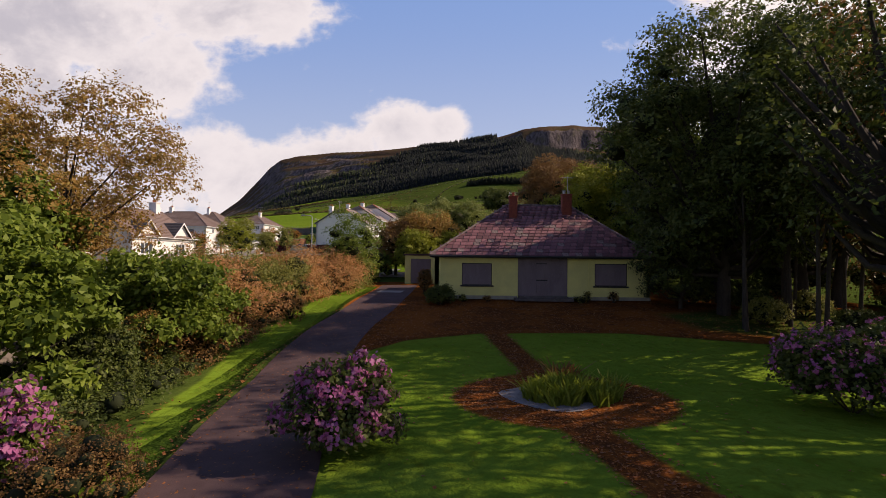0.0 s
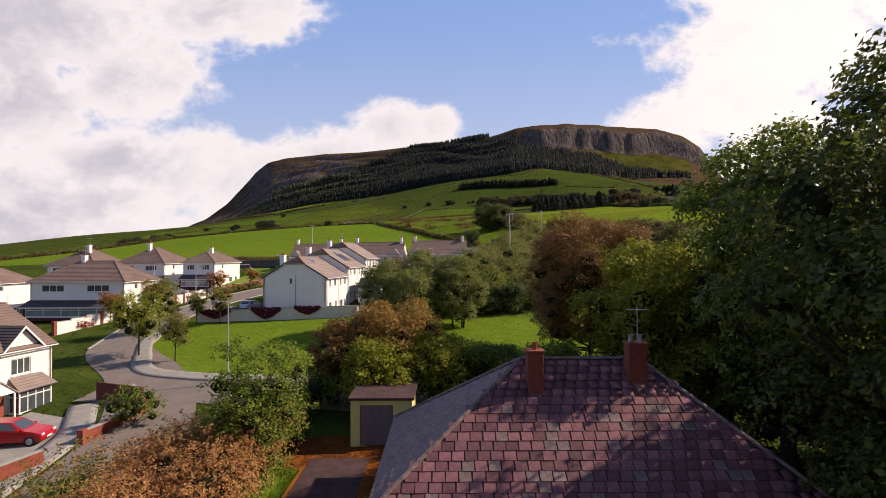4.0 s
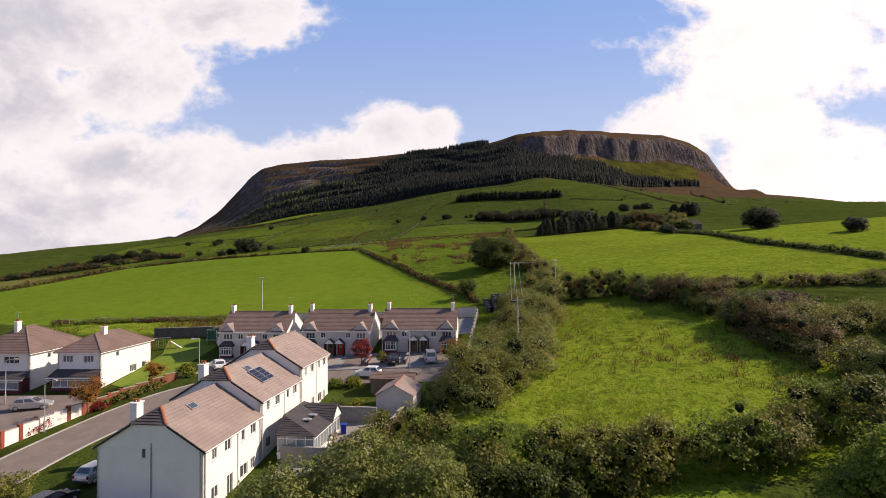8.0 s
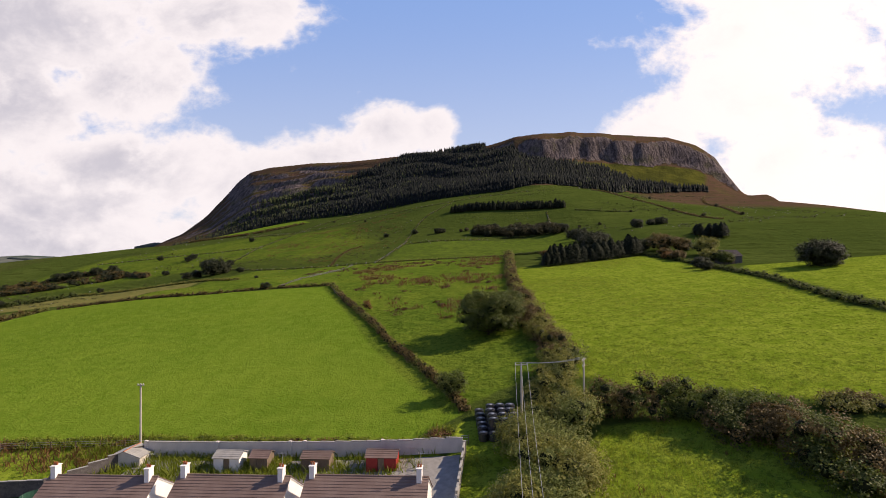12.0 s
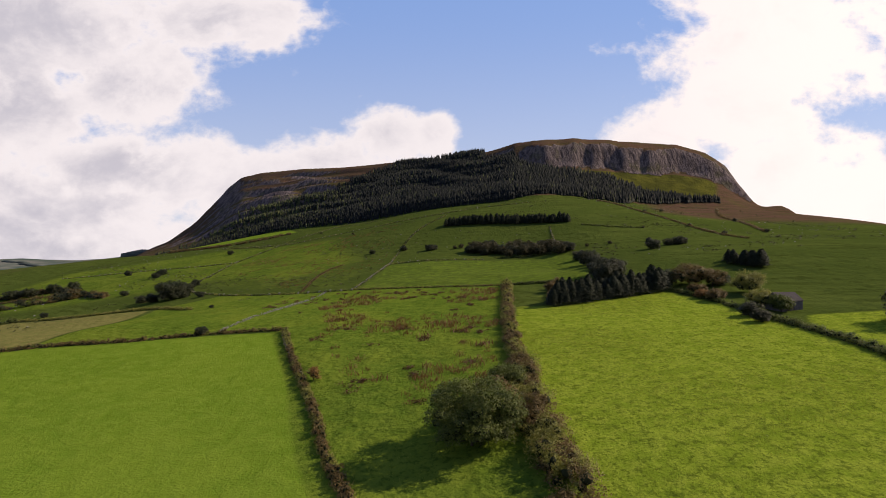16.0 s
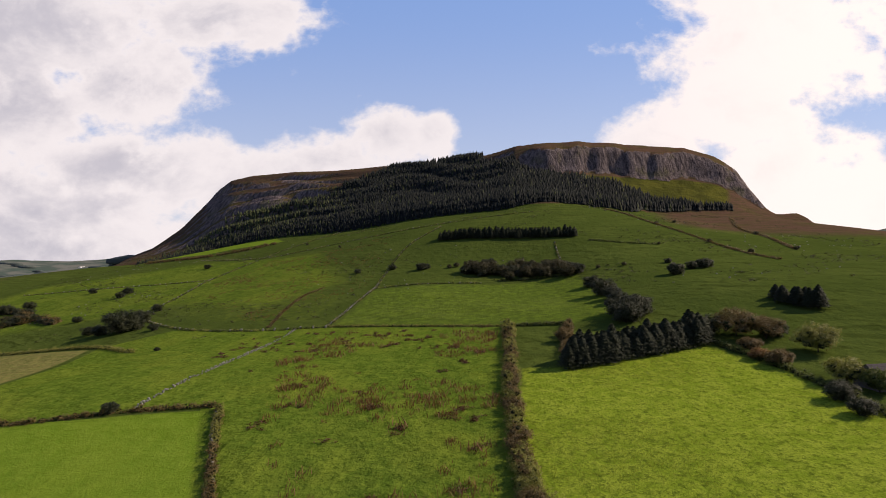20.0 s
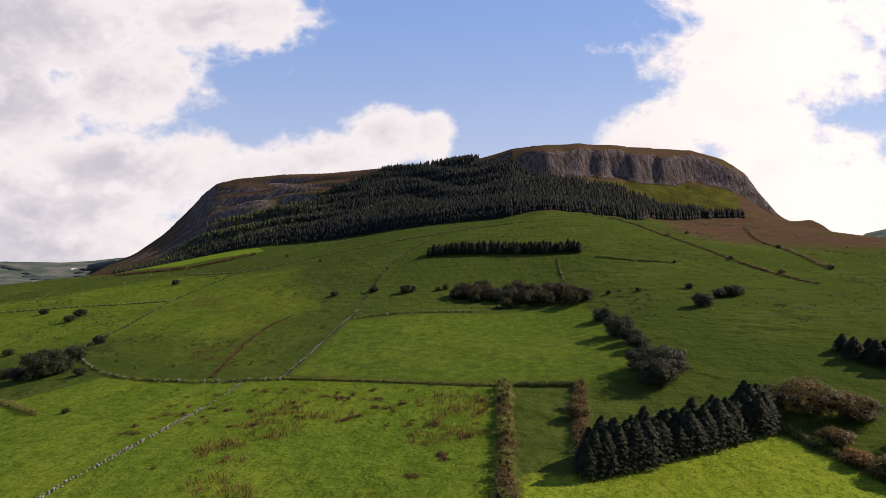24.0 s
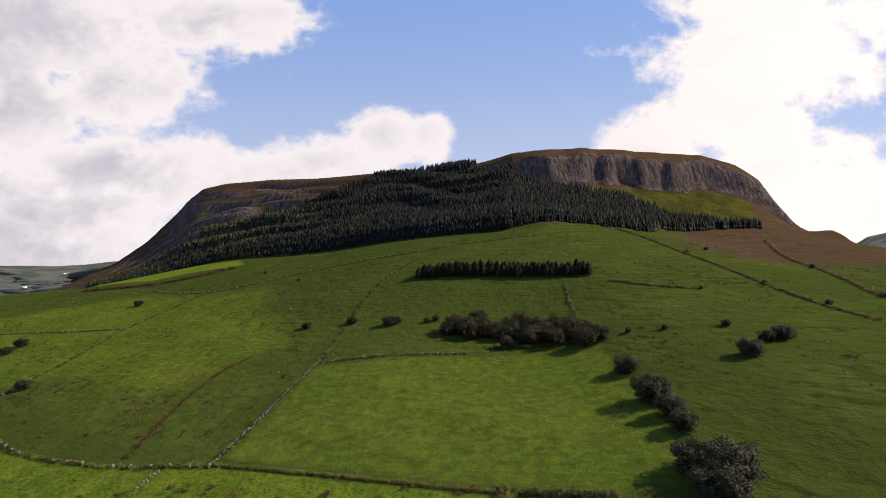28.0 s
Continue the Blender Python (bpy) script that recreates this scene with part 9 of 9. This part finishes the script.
quad = np.array([(3, 2, 1, 0), (4, 5, 6, 7), (0, 1, 5, 4), (1, 2, 6, 5), (2, 3, 7, 6), (3, 0, 4, 7)])
v = np.c_[pts, land(pts[:, 0], pts[:, 1])[0] + 0.1][:, None] + unit[None] * hill.uniform(0.25, 0.8, (n, 1, 3)) * (1, 1, 0.7) + hill.normal(0, 0.07, (n, 8, 3))
tagged(new("field_stones", raw_mesh("field_stones", v.reshape(-1, 3), (quad[None] + np.arange(n)[:, None, None] * 8).reshape(-1, 4), [STONE])), "pale limestone boulders scattered over the pasture", "boulders", kind="stuff")
rough_tufts("bank_grass", BANK, 900, 0.75, 16, GRASS_TUFT, "long yellowing grass on the bank below the field", 408, 0.6, 1.5, 0.45)
rough_tufts("bank_weeds", [(-75, 150), (-75, 157), (-34, 160), (-28, 156), (-34, 151)], 110, 0.7, 14, RUSH, "dry brown weeds on the bank below the field", 409, 0.6, 1.5, 0.45)
rough_tufts("lane_tufts", [(8, 112), (10.5, 150), (14, 150), (11, 115)], 500, 0.45, 14, GRASS_TUFT, "long grass beside the lane", 406, 0.6, 1.5, 0.4)

# the far plain: scattered white houses, and tree belts with haze in their colour
town = np.random.default_rng(420)
n = 260
c = np.c_[town.uniform(-2600, -620, n), town.uniform(1100, 3300, n)]
c = c[wobble(c[:, 0], c[:, 1], 420.0, 0.8) + town.normal(0, 0.2, n) > 0.1]
v = np.c_[c, land(c[:, 0], c[:, 1])[0] + 3][:, None] + unit[None] * town.uniform(7, 16, (len(c), 1, 3)) * (1.4, 1, 0.6)
tagged(new("far_houses", raw_mesh("far_houses", v.reshape(-1, 3), (quad[None] + np.arange(len(c))[:, None, None] * 8).reshape(-1, 4), [RENDER])), "white houses scattered over the distant plain", "houses", kind="stuff")
c = np.c_[town.uniform(-2600, -560, 900), town.uniform(900, 3300, 900)]
c = c[np.abs(wobble(c[:, 0], c[:, 1], 260.0, 2.2)) < 0.16]
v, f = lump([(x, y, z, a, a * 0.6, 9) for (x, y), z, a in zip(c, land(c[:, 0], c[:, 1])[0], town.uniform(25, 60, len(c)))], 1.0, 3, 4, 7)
tagged(new("far_woods", raw_mesh("far_woods", v, f, [FAR_WOOD])), "belts of trees on the distant plain in haze-paled colour", "woodland", kind="stuff")

# rubble heap
rng = np.random.default_rng(410)
n = 900
c = np.c_[rng.normal(58.5, 2.3, n), rng.normal(135.5, 1.9, n)]
hh = 1.3 * np.exp(-(((c[:, 0] - 58.5) / 6) ** 2 + ((c[:, 1] - 136) / 5) ** 2))
z = land(c[:, 0], c[:, 1])[0] + hh * rng.uniform(0.3, 1, n)
unit = np.array([(a, b, d) for d in (-1, 1) for a, b in ((-1, -1), (1, -1), (1, 1), (-1, 1))], float) * 0.5
quad = np.array([(3, 2, 1, 0), (4, 5, 6, 7), (0, 1, 5, 4), (1, 2, 6, 5), (2, 3, 7, 6), (3, 0, 4, 7)])
v = np.c_[c, z][:, None] + unit[None] * rng.uniform(0.10, 0.34, (n, 1, 3)) + rng.normal(0, 0.06, (n, 8, 3))
tagged(new("rubble_heap", raw_mesh("rubble_heap", v.reshape(-1, 3), (quad[None] + np.arange(n)[:, None, None] * 8).reshape(-1, 4), [RUBBLE])), "heap of dumped stone rubble beside the paddock", "rubble", kind="stuff")

# ---- bales, poles and wires, barn ----
def bale_at(x, y, z, first=None):
    if first is not None:
        return copy_thing(first, pose(x, y, z, 0, 0, rv.uniform(0, 360)))
    ob = thing("wrapped_bale", (x, y, z), 0, "round silage bale wrapped in black plastic", "bale", "stack of wrapped bales")
    bm = bmesh.new()
    bmesh.ops.create_cone(bm, cap_ends=True, segments=18, radius1=0.66, radius2=0.66, depth=1.15, matrix=pose(0, 0, 0.575))
    bmesh.ops.bevel(bm, geom=[e for e in bm.edges if abs(e.verts[0].co.z - e.verts[1].co.z) < 0.01], offset=0.13, segments=2, affect="EDGES")
    child("wrap", bm, WRAP, ob)
    bm = bmesh.new()
    bmesh.ops.create_cone(bm, cap_ends=True, segments=12, radius1=0.2, radius2=0.17, depth=0.03, matrix=pose(0.05, 0.02, 1.16))
    child("folded_end", bm, STEEL, ob)
    return ob


first = None
for i in range(4):
    for j in range(6):
        x, y = 13.0 + i * 1.36 + rv.normal(0, 0.05), 153.6 + j * 1.36 - 0.3 * i + rv.normal(0, 0.05)
        ob = bale_at(x, y, gz(x, y) - 0.05, first)
        first = first or ob
        if 0 < i and 0 < j < 5:
            bale_at(x + rv.normal(0, 0.06), y, gz(x, y) + 1.11, first)


def pole(x, y, height, arms, label, turn=0.0, name="utility_pole"):
    ob = thing(name, (x, y, gz(x, y)), turn, label, "utility pole", "wooden power poles")
    v, f = tube([(0, 0, -0.5), (0, 0, height * 0.5), (0, 0, height)], [0.15, 0.13, 0.11], 10)
    o = new("pole", raw_mesh("pole", v, f, [POLE], smooth=True))
    o.parent = ob
    for z, w in arms:
        arm = child("crossarm", boxed(-w, -0.06, z - 0.06, w, 0.06, z + 0.06, bevel=0.01), POLE, ob)
        for q in (-w + 0.08, 0.0, w - 0.08):
            v, f = tube([(q, 0, z + 0.05), (q, 0, z + 0.12), (q, 0, z + 0.16), (q, 0, z + 0.26)], [0.03, 0.07, 0.05, 0.02], 8)
            o = new("insulator", raw_mesh("insulator", v, f, [LAMP_CLEAR], smooth=True))
            o.parent = arm
    return ob


pole(-33.0, 156.8, 8.8, [(8.6, 0.45)], "slim wooden pole at the field's edge")
pole(18.1, 154.6, 9.0, [(8.7, 0.85)], "wooden power pole with a crossarm in the hedge", 8)
pole(14.2, 122.7, 9.1, [(8.9, 0.88)], "wooden power pole rising from the thicket", 8)
pole(26.3, 154.5, 8.4, [(8.2, 0.7), (7.4, 0.5)], "wooden power pole by the field hedge", 60)
wires = thing("power_line", (0, 0, 0), 0, "thin black electric wires strung between poles", "wires")
for q in (-0.8, 0.0, 0.8):
    u = np.linspace(0, 1, 14)[:, None]
    far_end, near_end, side_end = (np.array((x + dx, y + dy, gz(x, y) + h)) for x, y, dx, dy, h in ((18.1, 154.6, q, 0, 9.0), (14.2, 122.7, q, 0, 9.2), (26.3, 154.5, 0, q * 0.75, 8.5)))
    for end, sag in ((near_end, 0.9), (side_end, 0.3)):
        p = far_end + (end - far_end) * u
        p[:, 2] -= sag * (4 * u * (1 - u))[:, 0]
        pipe(wires, p, 0.016, STEEL, "wire")

barn = thing("stone_barn", (102.2, 255.0, gz(102.2, 255) - 0.3), 12, "grey stone field barn with a dark slate roof", "barn")
child("front_wall", wall_with_holes(6.4, 2.9, 0.4, [(2.6, 0.1, 3.8, 2.2)]), BARN_STONE, barn, pose(-3.2, 0, 0))
child("door", boxed(-0.55, 0.2, 0.1, 0.55, 0.26, 2.18), WOOD, barn)
child("side_wall", boxed(2.8, 0.401, 0, 3.2, 4.8, 2.9), BARN_STONE, barn)
child("side_wall", boxed(-3.2, 0.401, 0, -2.8, 4.8, 2.9), BARN_STONE, barn)
child("back_wall", boxed(-3.2, 4.801, 0, 3.2, 5.2, 2.9), BARN_STONE, barn)
for s in (-3.2, 2.8):
    child("gable", prism([(0, 2.9), (5.2, 2.9), (2.6, 4.8)], "x", s, s + 0.4), BARN_STONE, barn)
slope("roof_slope", barn, BARN_SLATE, (-3.4, -0.2, 2.8), (3.4, -0.2, 2.8), (3.4, 2.6, 4.86), (-3.4, 2.6, 4.86), 0.35)
slope("roof_slope", barn, BARN_SLATE, (3.4, 5.4, 2.8), (-3.4, 5.4, 2.8), (-3.4, 2.6, 4.86), (3.4, 2.6, 4.86), 0.35)

# field fence along the yard wall
fence = thing("wire_fence", (0, 0, 0), 0, "post and wire fence along the field's lower edge", "fence")
fp = smooth_line([(-75, 156.0), (-34, 157.0), (-12, 155.2), (11, 153.2)], 3.2)
for x, y in fp:
    child("post", boxed(-0.05, -0.05, -0.3, 0.05, 0.05, 1.15, bevel=0.008), WOOD, fence, pose(x, y, gz(x, y)))
for hgt in (0.45, 0.8, 1.08):
    pipe(fence, [(x, y, gz(x, y) + hgt) for x, y in fp], 0.012, STEEL, "wire")

# ---- slates of the front slope, one by one ----
P0, P1, P2, P3 = Vector((EX0, EY0, EZ)), Vector((EX1, EY0, EZ)), Vector(RB), Vector(RA)
up = Vector((0, RA[1] - EY0, RA[2] - EZ))
nrm = Vector((1, 0, 0)).cross(up).normalized()
ang = math.degrees(math.atan2(up.z, up.y))
me = bpy.data.meshes.new("slate")
bm = boxed(-0.208, -0.015, 0.0, 0.208, 0.40, 0.028)
bm.to_mesh(me)
bm.free()
me.materials.append(SLATE)
me_old = me.copy()
me_old.materials.clear()
me_old.materials.append(SLATE_OLD)
courses, made, rest_v, rest_f, count = 17, 0, [], [], 0
for i in range(courses):
    f0 = i / courses
    xa, xb = P0.x + (P3.x - P0.x) * f0, P1.x + (P2.x - P1.x) * f0
    base = P0 + up * f0
    n = int((xb - xa) / 0.462)
    for j in range(n):
        x = xa + 0.22 + (j + 0.5 * (i % 2)) * 0.462
        if x > xb - 0.12:
            continue
        m = Matrix.Translation((x + rv.normal(0, 0.006), base.y, base.z)) @ pose(0, 0, 0, ang - 3.4 + rv.normal(0, 0.7), 0, rv.normal(0, 1.0))
        m = Matrix.Translation(nrm * (0.022 + abs(rv.normal(0, 0.004)))) @ m
        if made < 300 and i < 12 and -1.5 < x < 12.5:
            o = new("slate", me_old if rv.uniform() < 0.12 else me)
            o.parent = FRONT
            o.matrix_basis = m
            made += 1
        else:
            for q in me.vertices:
                rest_v.append(m @ q.co)
            for pl in me.polygons:
                rest_f.append([k + count for k in pl.vertices])
            count += len(me.vertices)
rest = new("slating", raw_mesh("slating", np.array([tuple(q) for q in rest_v]), np.array(rest_f), [SLATE_JOINED]))
rest.parent = FRONT
tagged(rest, kind="stuff")
